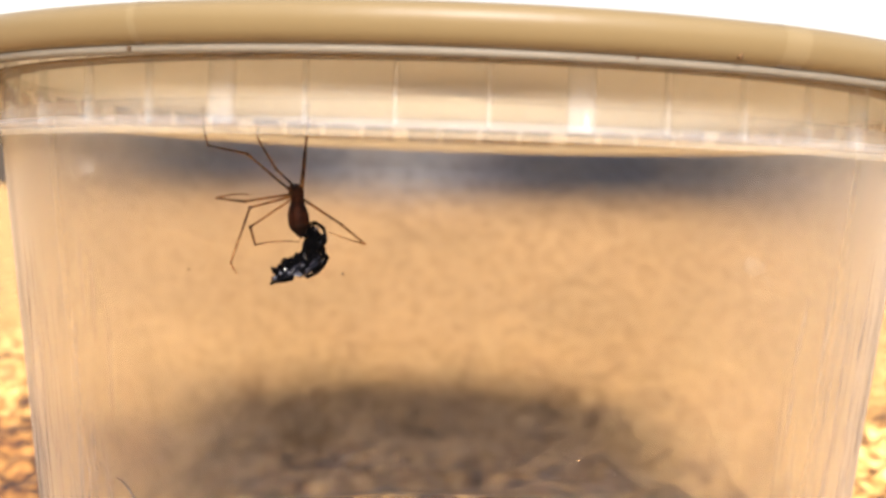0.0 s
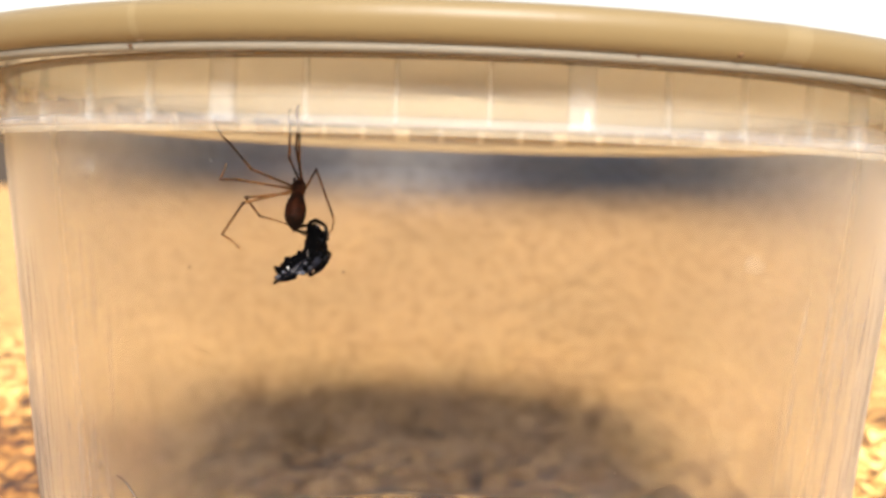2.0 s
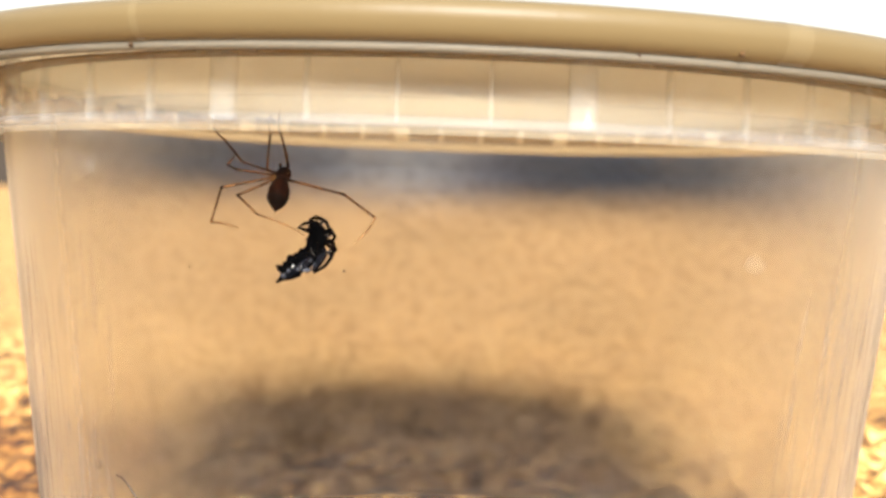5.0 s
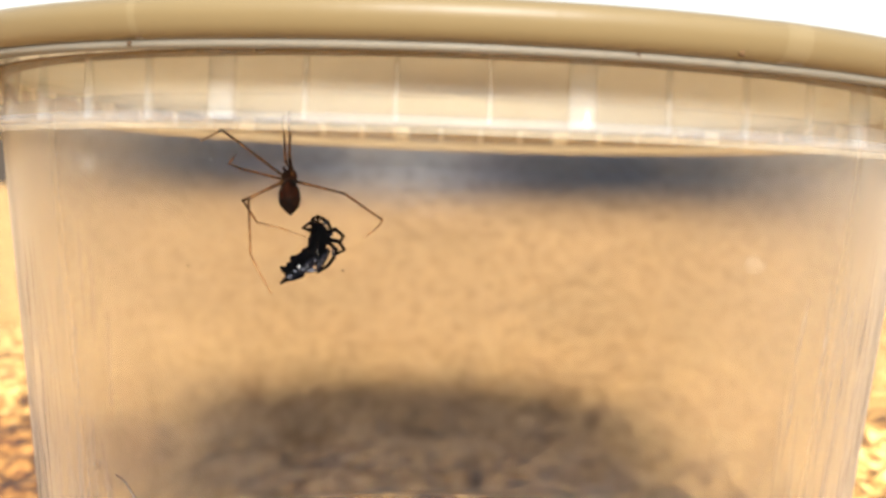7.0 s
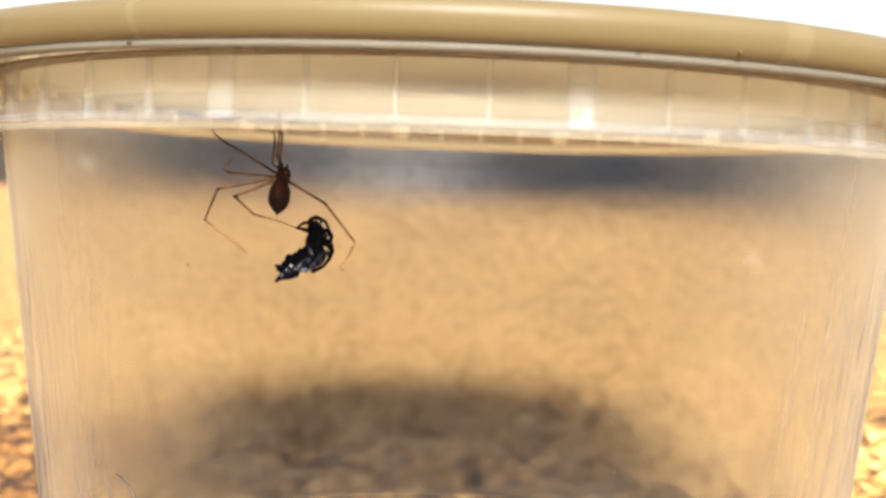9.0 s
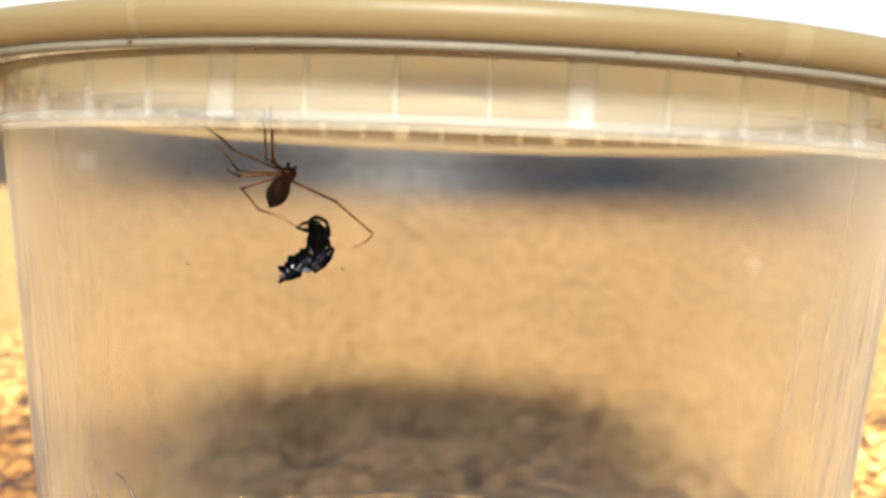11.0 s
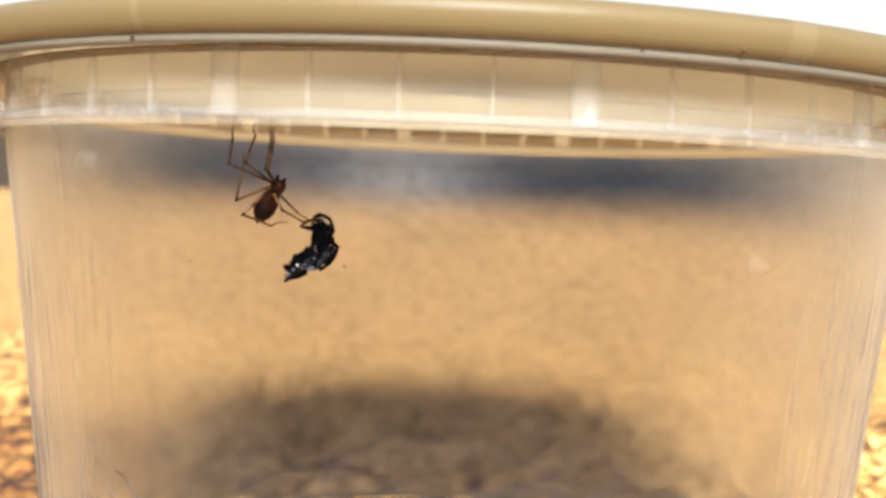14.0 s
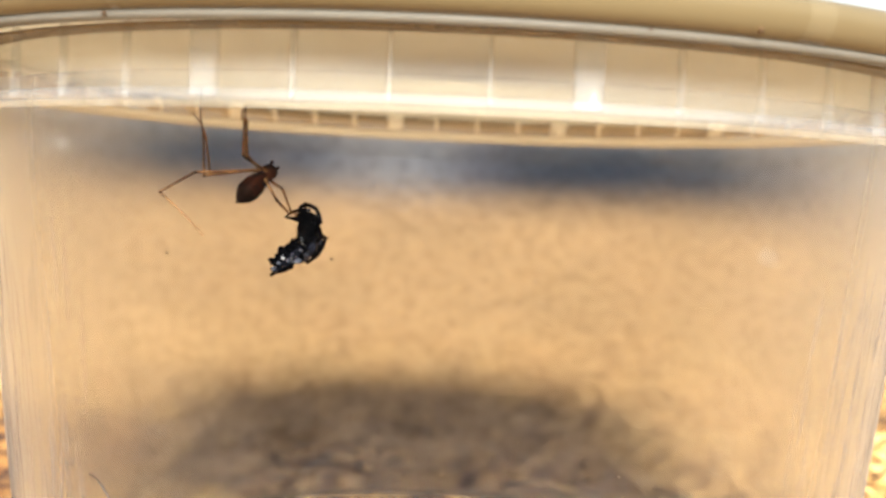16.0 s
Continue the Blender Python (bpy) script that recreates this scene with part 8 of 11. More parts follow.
    walk(LEGS[4][0], [
        (0, bone(4, 0, -0.65, -0.10, 0.40, -0.491, -0.854, -0.170)),
        (0.25, bone(4, 0, -0.65, -0.10, 0.40, -0.527, -0.764, -0.373)),
        (0.5, bone(4, 0, -0.65, -0.10, 0.40, -0.564, -0.665, -0.490)),
        (0.75, bone(4, 0, -0.65, -0.10, 0.40, -0.586, -0.654, -0.479)),
        (1, bone(4, 0, -0.65, -0.10, 0.40, -0.611, -0.649, -0.454)),
        (1.25, bone(4, 0, -0.65, -0.10, 0.40, -0.624, -0.618, -0.478)),
        (1.5, bone(4, 0, -0.65, -0.10, 0.40, -0.642, -0.593, -0.487)),
        (1.75, bone(4, 0, -0.65, -0.10, 0.40, -0.621, -0.612, -0.490)),
        (2, bone(4, 0, -0.65, -0.10, 0.40, -0.602, -0.629, -0.491)),
        (2.25, bone(4, 0, -0.65, -0.10, 0.40, -0.607, -0.630, -0.484)),
        (2.5, bone(4, 0, -0.65, -0.10, 0.40, -0.612, -0.631, -0.476)),
        (2.75, bone(4, 0, -0.65, -0.10, 0.40, -0.609, -0.524, -0.595)),
        (3, bone(4, 0, -0.65, -0.10, 0.40, -0.616, -0.392, -0.683)),
        (3.25, bone(4, 0, -0.65, -0.10, 0.40, -0.580, -0.494, -0.648)),
        (3.5, bone(4, 0, -0.65, -0.10, 0.40, -0.541, -0.581, -0.608)),
        (3.75, bone(4, 0, -0.65, -0.10, 0.40, -0.544, -0.635, -0.548)),
        (4, bone(4, 0, -0.65, -0.10, 0.40, -0.560, -0.679, -0.476)),
        (4.25, bone(4, 0, -0.65, -0.10, 0.40, -0.596, -0.611, -0.521)),
        (4.5, bone(4, 0, -0.65, -0.10, 0.40, -0.629, -0.537, -0.561)),
        (4.75, bone(4, 0, -0.65, -0.10, 0.40, -0.659, -0.456, -0.598)),
        (5, bone(4, 0, -0.65, -0.10, 0.40, -0.686, -0.366, -0.629)),
        (5.25, bone(4, 0, -0.65, -0.10, 0.40, -0.702, -0.295, -0.648)),
        (5.5, bone(4, 0, -0.65, -0.10, 0.40, -0.683, -0.340, -0.647)),
        (5.75, bone(4, 0, -0.65, -0.10, 0.40, -0.663, -0.382, -0.644)),
        (6, bone(4, 0, -0.65, -0.10, 0.40, -0.642, -0.422, -0.641)),
        (6.25, bone(4, 0, -0.65, -0.10, 0.40, -0.620, -0.460, -0.636)),
        (6.5, bone(4, 0, -0.65, -0.10, 0.40, -0.596, -0.497, -0.630)),
        (6.75, bone(4, 0, -0.65, -0.10, 0.40, -0.500, -0.539, -0.678)),
        (7, bone(4, 0, -0.65, -0.10, 0.40, -0.408, -0.575, -0.709)),
        (7.25, bone(4, 0, -0.65, -0.10, 0.40, -0.548, -0.467, -0.694)),
        (7.5, bone(4, 0, -0.65, -0.10, 0.40, -0.705, -0.287, -0.649)),
        (7.75, bone(4, 0, -0.65, -0.10, 0.40, -0.738, -0.249, -0.627)),
        (8, bone(4, 0, -0.65, -0.10, 0.40, -0.785, -0.189, -0.589)),
        (8.25, bone(4, 0, -0.65, -0.10, 0.40, -0.671, -0.406, -0.620)),
        (8.5, bone(4, 0, -0.65, -0.10, 0.40, -0.567, -0.552, -0.611)),
        (8.75, bone(4, 0, -0.65, -0.10, 0.40, -0.657, -0.482, -0.580)),
        (9, bone(4, 0, -0.65, -0.10, 0.40, -0.768, -0.366, -0.526)),
        (9.25, bone(4, 0, -0.65, -0.10, 0.40, -0.768, -0.337, -0.545)),
        (9.5, bone(4, 0, -0.65, -0.10, 0.40, -0.770, -0.305, -0.561)),
        (9.75, bone(4, 0, -0.65, -0.10, 0.40, -0.773, -0.268, -0.575)),
        (10, bone(4, 0, -0.65, -0.10, 0.40, -0.779, -0.226, -0.584)),
        (10.25, bone(4, 0, -0.65, -0.10, 0.40, -0.752, -0.226, -0.619)),
        (10.5, bone(4, 0, -0.65, -0.10, 0.40, -0.611, -0.347, -0.712)),
        (10.75, bone(4, 0, -0.65, -0.10, 0.40, -0.504, -0.434, -0.746)),
        (11, bone(4, 0, -0.65, -0.10, 0.40, -0.430, -0.518, -0.739)),
        (11.25, bone(4, 0, -0.65, -0.10, 0.40, -0.389, -0.604, -0.696)),
        (11.5, bone(4, 0, -0.65, -0.10, 0.40, -0.379, -0.689, -0.618)),
        (11.75, bone(4, 0, -0.65, -0.10, 0.40, -0.476, -0.606, -0.637)),
        (12, bone(4, 0, -0.65, -0.10, 0.40, -0.687, -0.495, -0.532)),
        (12.25, bone(4, 0, -0.65, -0.10, 0.40, -0.644, -0.493, -0.585)),
        (12.5, bone(4, 0, -0.65, -0.10, 0.40, -0.612, -0.494, -0.617)),
        (12.75, bone(4, 0, -0.65, -0.10, 0.40, -0.558, -0.456, -0.694)),
        (13, bone(4, 0, -0.65, -0.10, 0.40, -0.491, -0.479, -0.728)),
        (13.25, bone(4, 0, -0.65, -0.10, 0.40, -0.434, -0.356, -0.828)),
        (13.5, bone(4, 0, -0.65, -0.10, 0.40, -0.369, -0.256, -0.893)),
        (13.75, bone(4, 0, -0.65, -0.10, 0.40, -0.212, -0.393, -0.895)),
        (14, bone(4, 0, -0.65, -0.10, 0.40, -0.063, -0.474, -0.878)),
        (14.25, bone(4, 0, -0.65, -0.10, 0.40, -0.174, -0.549, -0.818)),
        (14.5, bone(4, 0, -0.65, -0.10, 0.40, -0.324, -0.577, -0.750)),
        (14.75, bone(4, 0, -0.65, -0.10, 0.40, -0.329, -0.347, -0.878)),
        (15, bone(4, 0, -0.65, -0.10, 0.40, -0.421, -0.001, -0.907)),
        (15.25, bone(4, 0, -0.65, -0.10, 0.40, -0.378, -0.190, -0.906)),
        (15.5, bone(4, 0, -0.65, -0.10, 0.40, -0.364, -0.319, -0.875)),
        (15.75, bone(4, 0, -0.65, -0.10, 0.40, -0.476, -0.234, -0.848)),
        (16, bone(4, 0, -0.65, -0.10, 0.40, -0.598, -0.087, -0.797)),
    ])
    walk(LEGS[4][1], [
        (0, bone(4, 1, -4.45, -6.72, -0.92, -0.431, 0.066, -0.900)),
        (0.25, bone(4, 1, -4.73, -6.02, -2.49, -0.387, 0.422, -0.820)),
        (0.5, bone(4, 1, -5.02, -5.25, -3.40, -0.325, 0.623, -0.711)),
        (0.75, bone(4, 1, -5.19, -5.16, -3.31, -0.264, 0.643, -0.719)),
        (1, bone(4, 1, -5.38, -5.12, -3.12, -0.199, 0.626, -0.754)),
        (1.25, bone(4, 1, -5.48, -4.89, -3.30, -0.390, 0.726, -0.566)),
        (1.5, bone(4, 1, -5.62, -4.69, -3.37, -0.571, 0.700, -0.429)),
        (1.75, bone(4, 1, -5.46, -4.84, -3.40, -0.519, 0.773, -0.366)),
        (2, bone(4, 1, -5.31, -4.97, -3.41, -0.465, 0.832, -0.303)),
        (2.25, bone(4, 1, -5.35, -4.98, -3.35, -0.527, 0.805, -0.272)),
        (2.5, bone(4, 1, -5.39, -4.99, -3.29, -0.586, 0.773, -0.242)),
        (2.75, bone(4, 1, -5.37, -4.16, -4.21, -0.347, 0.901, -0.261)),
        (3, bone(4, 1, -5.42, -3.14, -4.89, -0.092, 0.936, -0.339)),
        (3.25, bone(4, 1, -5.14, -3.93, -4.62, -0.031, 0.899, -0.437)),
        (3.5, bone(4, 1, -4.84, -4.60, -4.31, 0.031, 0.816, -0.578)),
        (3.75, bone(4, 1, -4.87, -5.02, -3.84, -0.141, 0.907, -0.397)),
        (4, bone(4, 1, -4.99, -5.36, -3.29, -0.300, 0.914, -0.273)),
        (4.25, bone(4, 1, -5.27, -4.83, -3.63, -0.288, 0.935, -0.207)),
        (4.5, bone(4, 1, -5.52, -4.26, -3.95, -0.278, 0.949, -0.149)),
        (4.75, bone(4, 1, -5.76, -3.63, -4.23, -0.270, 0.958, -0.097)),
        (5, bone(4, 1, -5.97, -2.94, -4.47, -0.265, 0.963, -0.050)),
        (5.25, bone(4, 1, -6.09, -2.39, -4.62, -0.265, 0.964, -0.008)),
        (5.5, bone(4, 1, -5.94, -2.73, -4.61, -0.280, 0.959, 0.036)),
        (5.75, bone(4, 1, -5.78, -3.06, -4.59, -0.294, 0.953, 0.077)),
        (6, bone(4, 1, -5.62, -3.37, -4.56, -0.307, 0.945, 0.114)),
        (6.25, bone(4, 1, -5.45, -3.66, -4.53, -0.319, 0.936, 0.147)),
        (6.5, bone(4, 1, -5.27, -3.95, -4.48, -0.330, 0.927, 0.177)),
        (6.75, bone(4, 1, -4.52, -4.28, -4.85, -0.256, 0.955, -0.149)),
        (7, bone(4, 1, -3.81, -4.55, -5.09, -0.156, 0.800, -0.579)),
        (7.25, bone(4, 1, -4.89, -3.72, -4.98, -0.200, 0.953, -0.227)),
        (7.5, bone(4, 1, -6.11, -2.32, -4.63, -0.262, 0.965, -0.016)),
        (7.75, bone(4, 1, -6.37, -2.03, -4.46, -0.287, 0.945, 0.158)),
        (8, bone(4, 1, -6.73, -1.57, -4.17, -0.276, 0.912, 0.303)),
        (8.25, bone(4, 1, -5.85, -3.25, -4.41, -0.204, 0.979, 0.029)),
        (8.5, bone(4, 1, -5.04, -4.37, -4.34, -0.151, 0.932, -0.329)),
        (8.75, bone(4, 1, -5.74, -3.84, -4.09, -0.249, 0.957, -0.147)),
        (9, bone(4, 1, -6.60, -2.93, -3.67, -0.361, 0.931, -0.049)),
        (9.25, bone(4, 1, -6.60, -2.71, -3.82, -0.349, 0.936, 0.031)),
        (9.5, bone(4, 1, -6.61, -2.46, -3.95, -0.334, 0.936, 0.108)),
        (9.75, bone(4, 1, -6.64, -2.18, -4.05, -0.316, 0.931, 0.181)),
        (10, bone(4, 1, -6.69, -1.85, -4.13, -0.295, 0.922, 0.250)),
        (10.25, bone(4, 1, -6.47, -1.85, -4.40, -0.278, 0.901, 0.332)),
        (10.5, bone(4, 1, -5.38, -2.79, -5.11, -0.297, 0.842, 0.451)),
        (10.75, bone(4, 1, -4.56, -3.46, -5.38, -0.337, 0.782, 0.525)),
        (11, bone(4, 1, -3.98, -4.11, -5.33, -0.396, 0.730, 0.558)),
        (11.25, bone(4, 1, -3.66, -4.78, -4.99, -0.471, 0.689, 0.551)),
        (11.5, bone(4, 1, -3.59, -5.44, -4.38, -0.558, 0.657, 0.507)),
        (11.75, bone(4, 1, -4.34, -4.79, -4.54, -0.405, 0.890, 0.211)),
        (12, bone(4, 1, -5.97, -3.94, -3.72, -0.370, 0.838, -0.401)),
        (12.25, bone(4, 1, -5.64, -3.92, -4.13, -0.291, 0.877, -0.381)),
        (12.5, bone(4, 1, -5.39, -3.93, -4.38, -0.231, 0.868, -0.439)),
        (12.75, bone(4, 1, -4.97, -3.63, -4.97, 0.012, 0.873, -0.487)),
        (13, bone(4, 1, -4.45, -3.81, -5.24, 0.247, 0.798, -0.549)),
        (13.25, bone(4, 1, -4.01, -2.86, -6.01, 0.369, 0.875, -0.314)),
        (13.5, bone(4, 1, -3.51, -2.08, -6.52, 0.481, 0.871, -0.103)),
        (13.75, bone(4, 1, -2.29, -3.15, -6.53, 0.417, 0.887, 0.198)),
        (14, bone(4, 1, -1.14, -3.77, -6.40, 0.387, 0.804, 0.451)),
        (14.25, bone(4, 1, -2.00, -4.35, -5.93, 0.083, 0.808, 0.584)),
        (14.5, bone(4, 1, -3.16, -4.57, -5.41, -0.225, 0.807, 0.545)),
        (14.75, bone(4, 1, -3.20, -2.79, -6.40, -0.021, 0.947, 0.320)),
        (15, bone(4, 1, -3.91, -0.11, -6.63, 0.111, 0.993, -0.048)),
        (15.25, bone(4, 1, -3.58, -1.57, -6.62, 0.205, 0.978, 0.042)),
        (15.5, bone(4, 1, -3.47, -2.57, -6.38, 0.288, 0.949, 0.126)),
        (15.75, bone(4, 1, -4.34, -1.91, -6.17, -0.045, 0.999, -0.015)),
        (16, bone(4, 1, -5.28, -0.77, -5.77, -0.324, 0.911, -0.257)),
    ])
    walk(LEGS[4][2], [
        (0, bone(4, 2, -7.29, -6.29, -6.84, -0.107, 0.979, -0.172)),
        (0.25, bone(4, 2, -7.27, -3.24, -7.88, 0.080, 0.959, -0.273)),
        (0.5, bone(4, 2, -7.15, -1.15, -8.07, 0.312, 0.803, -0.508)),
        (0.75, bone(4, 2, -6.93, -0.93, -8.04, 0.290, 0.910, -0.297)),
        (1, bone(4, 2, -6.69, -1.01, -8.07, 0.289, 0.948, -0.136)),
        (1.25, bone(4, 2, -8.05, -0.11, -7.03, 0.238, 0.968, -0.086)),
        (1.5, bone(4, 2, -9.37, -0.09, -6.19, 0.189, 0.980, -0.061)),
        (1.75, bone(4, 2, -8.87, 0.24, -5.81, 0.163, 0.986, 0.020)),
        (2, bone(4, 2, -8.37, 0.49, -5.40, 0.137, 0.986, 0.096)),
        (2.25, bone(4, 2, -8.81, 0.31, -5.14, 0.097, 0.995, -0.018)),
        (2.5, bone(4, 2, -9.24, 0.10, -4.88, 0.058, 0.989, -0.136)),
        (2.75, bone(4, 2, -7.65, 1.77, -5.93, 0.230, 0.972, 0.038)),
        (3, bone(4, 2, -6.03, 3.02, -7.12, 0.413, 0.895, 0.168)),
        (3.25, bone(4, 2, -5.34, 1.98, -7.50, 0.289, 0.937, 0.194)),
        (3.5, bone(4, 2, -4.64, 0.76, -8.11, 0.168, 0.961, 0.221)),
        (3.75, bone(4, 2, -5.80, 0.94, -6.45, 0.373, 0.870, 0.324)),
        (4, bone(4, 2, -6.96, 0.65, -5.08, 0.584, 0.717, 0.382)),
        (4.25, bone(4, 2, -7.16, 1.31, -5.00, 0.509, 0.739, 0.441)),
        (4.5, bone(4, 2, -7.35, 1.98, -4.93, 0.433, 0.758, 0.488)),
        (4.75, bone(4, 2, -7.53, 2.66, -4.87, 0.358, 0.774, 0.523)),
        (5, bone(4, 2, -7.71, 3.40, -4.80, 0.282, 0.789, 0.546)),
        (5.25, bone(4, 2, -7.83, 3.95, -4.67, 0.227, 0.800, 0.555)),
        (5.5, bone(4, 2, -7.78, 3.58, -4.37, 0.252, 0.801, 0.543)),
        (5.75, bone(4, 2, -7.72, 3.21, -4.09, 0.275, 0.805, 0.525)),
        (6, bone(4, 2, -7.64, 2.85, -3.82, 0.295, 0.813, 0.503)),
        (6.25, bone(4, 2, -7.55, 2.49, -3.56, 0.312, 0.823, 0.475)),
        (6.5, bone(4, 2, -7.44, 2.14, -3.31, 0.325, 0.836, 0.443)),
        (6.75, bone(4, 2, -6.20, 2.00, -5.83, 0.223, 0.962, 0.156)),
        (7, bone(4, 2, -4.84, 0.71, -8.90, 0.133, 0.974, -0.182)),
        (7.25, bone(4, 2, -6.20, 2.55, -6.47, 0.211, 0.951, 0.226)),
        (7.5, bone(4, 2, -7.84, 4.02, -4.73, 0.222, 0.800, 0.557)),
        (7.75, bone(4, 2, -8.26, 4.19, -3.42, 0.276, 0.865, 0.419)),
        (8, bone(4, 2, -8.55, 4.43, -2.17, 0.318, 0.914, 0.251)),
        (8.25, bone(4, 2, -7.19, 3.19, -4.21, 0.321, 0.928, 0.186)),
        (8.5, bone(4, 2, -6.04, 1.75, -6.50, 0.318, 0.941, 0.112)),
        (8.75, bone(4, 2, -7.37, 2.46, -5.06, 0.480, 0.877, -0.013)),
        (9, bone(4, 2, -8.97, 3.19, -4.00, 0.694, 0.693, -0.195)),
        (9.25, bone(4, 2, -8.89, 3.45, -3.61, 0.603, 0.794, -0.075)),
        (9.5, bone(4, 2, -8.81, 3.70, -3.24, 0.521, 0.853, 0.023)),
        (9.75, bone(4, 2, -8.72, 3.95, -2.86, 0.445, 0.889, 0.110)),
        (10, bone(4, 2, -8.63, 4.21, -2.48, 0.373, 0.908, 0.190)),
        (10.25, bone(4, 2, -8.30, 4.08, -2.21, 0.293, 0.910, 0.295)),
        (10.5, bone(4, 2, -7.33, 2.75, -2.15, 0.161, 0.868, 0.470)),
        (10.75, bone(4, 2, -6.77, 1.68, -1.93, 0.016, 0.821, 0.571)),
        (11, bone(4, 2, -6.58, 0.69, -1.66, -0.137, 0.786, 0.603)),
        (11.25, bone(4, 2, -6.76, -0.25, -1.37, -0.292, 0.769, 0.569)),
        (11.5, bone(4, 2, -7.25, -1.12, -1.05, -0.440, 0.763, 0.472)),
        (11.75, bone(4, 2, -7.00, 1.06, -3.14, 0.132, 0.860, 0.493)),
        (12, bone(4, 2, -8.41, 1.57, -6.35, 0.765, 0.644, -0.009)),
        (12.25, bone(4, 2, -7.55, 1.85, -6.64, 0.806, 0.592, 0.022)),
        (12.5, bone(4, 2, -6.91, 1.78, -7.27, 0.850, 0.527, -0.010)),
        (12.75, bone(4, 2, -4.89, 2.11, -8.18, 0.607, 0.788, 0.107)),
        (13, bone(4, 2, -2.83, 1.44, -8.85, 0.404, 0.915, -0.001)),
        (13.25, bone(4, 2, -1.59, 2.90, -8.08, 0.570, 0.794, 0.211)),
        (13.5, bone(4, 2, -0.35, 3.64, -7.20, 0.717, 0.592, 0.368)),
        (13.75, bone(4, 2, 0.45, 2.69, -5.23, 0.406, 0.760, 0.507)),
        (14, bone(4, 2, 1.40, 1.52, -3.44, 0.112, 0.791, 0.602)),
        (14.25, bone(4, 2, -1.45, 0.96, -2.10, -0.167, 0.778, 0.606)),
        (14.5, bone(4, 2, -4.64, 0.74, -1.82, -0.426, 0.776, 0.465)),
        (14.75, bone(4, 2, -3.33, 3.44, -4.30, -0.144, 0.915, 0.378)),
        (15, bone(4, 2, -3.18, 6.42, -6.94, 0.093, 0.986, 0.137)),
        (15.25, bone(4, 2, -2.23, 4.86, -6.34, 0.542, 0.773, 0.330)),
        (15.5, bone(4, 2, -1.57, 3.67, -5.55, 0.969, -0.140, 0.204)),
        (15.75, bone(4, 2, -4.64, 4.66, -6.26, 0.961, 0.186, 0.207)),
        (16, bone(4, 2, -7.41, 5.22, -7.46, 0.948, 0.303, 0.096)),
    ])
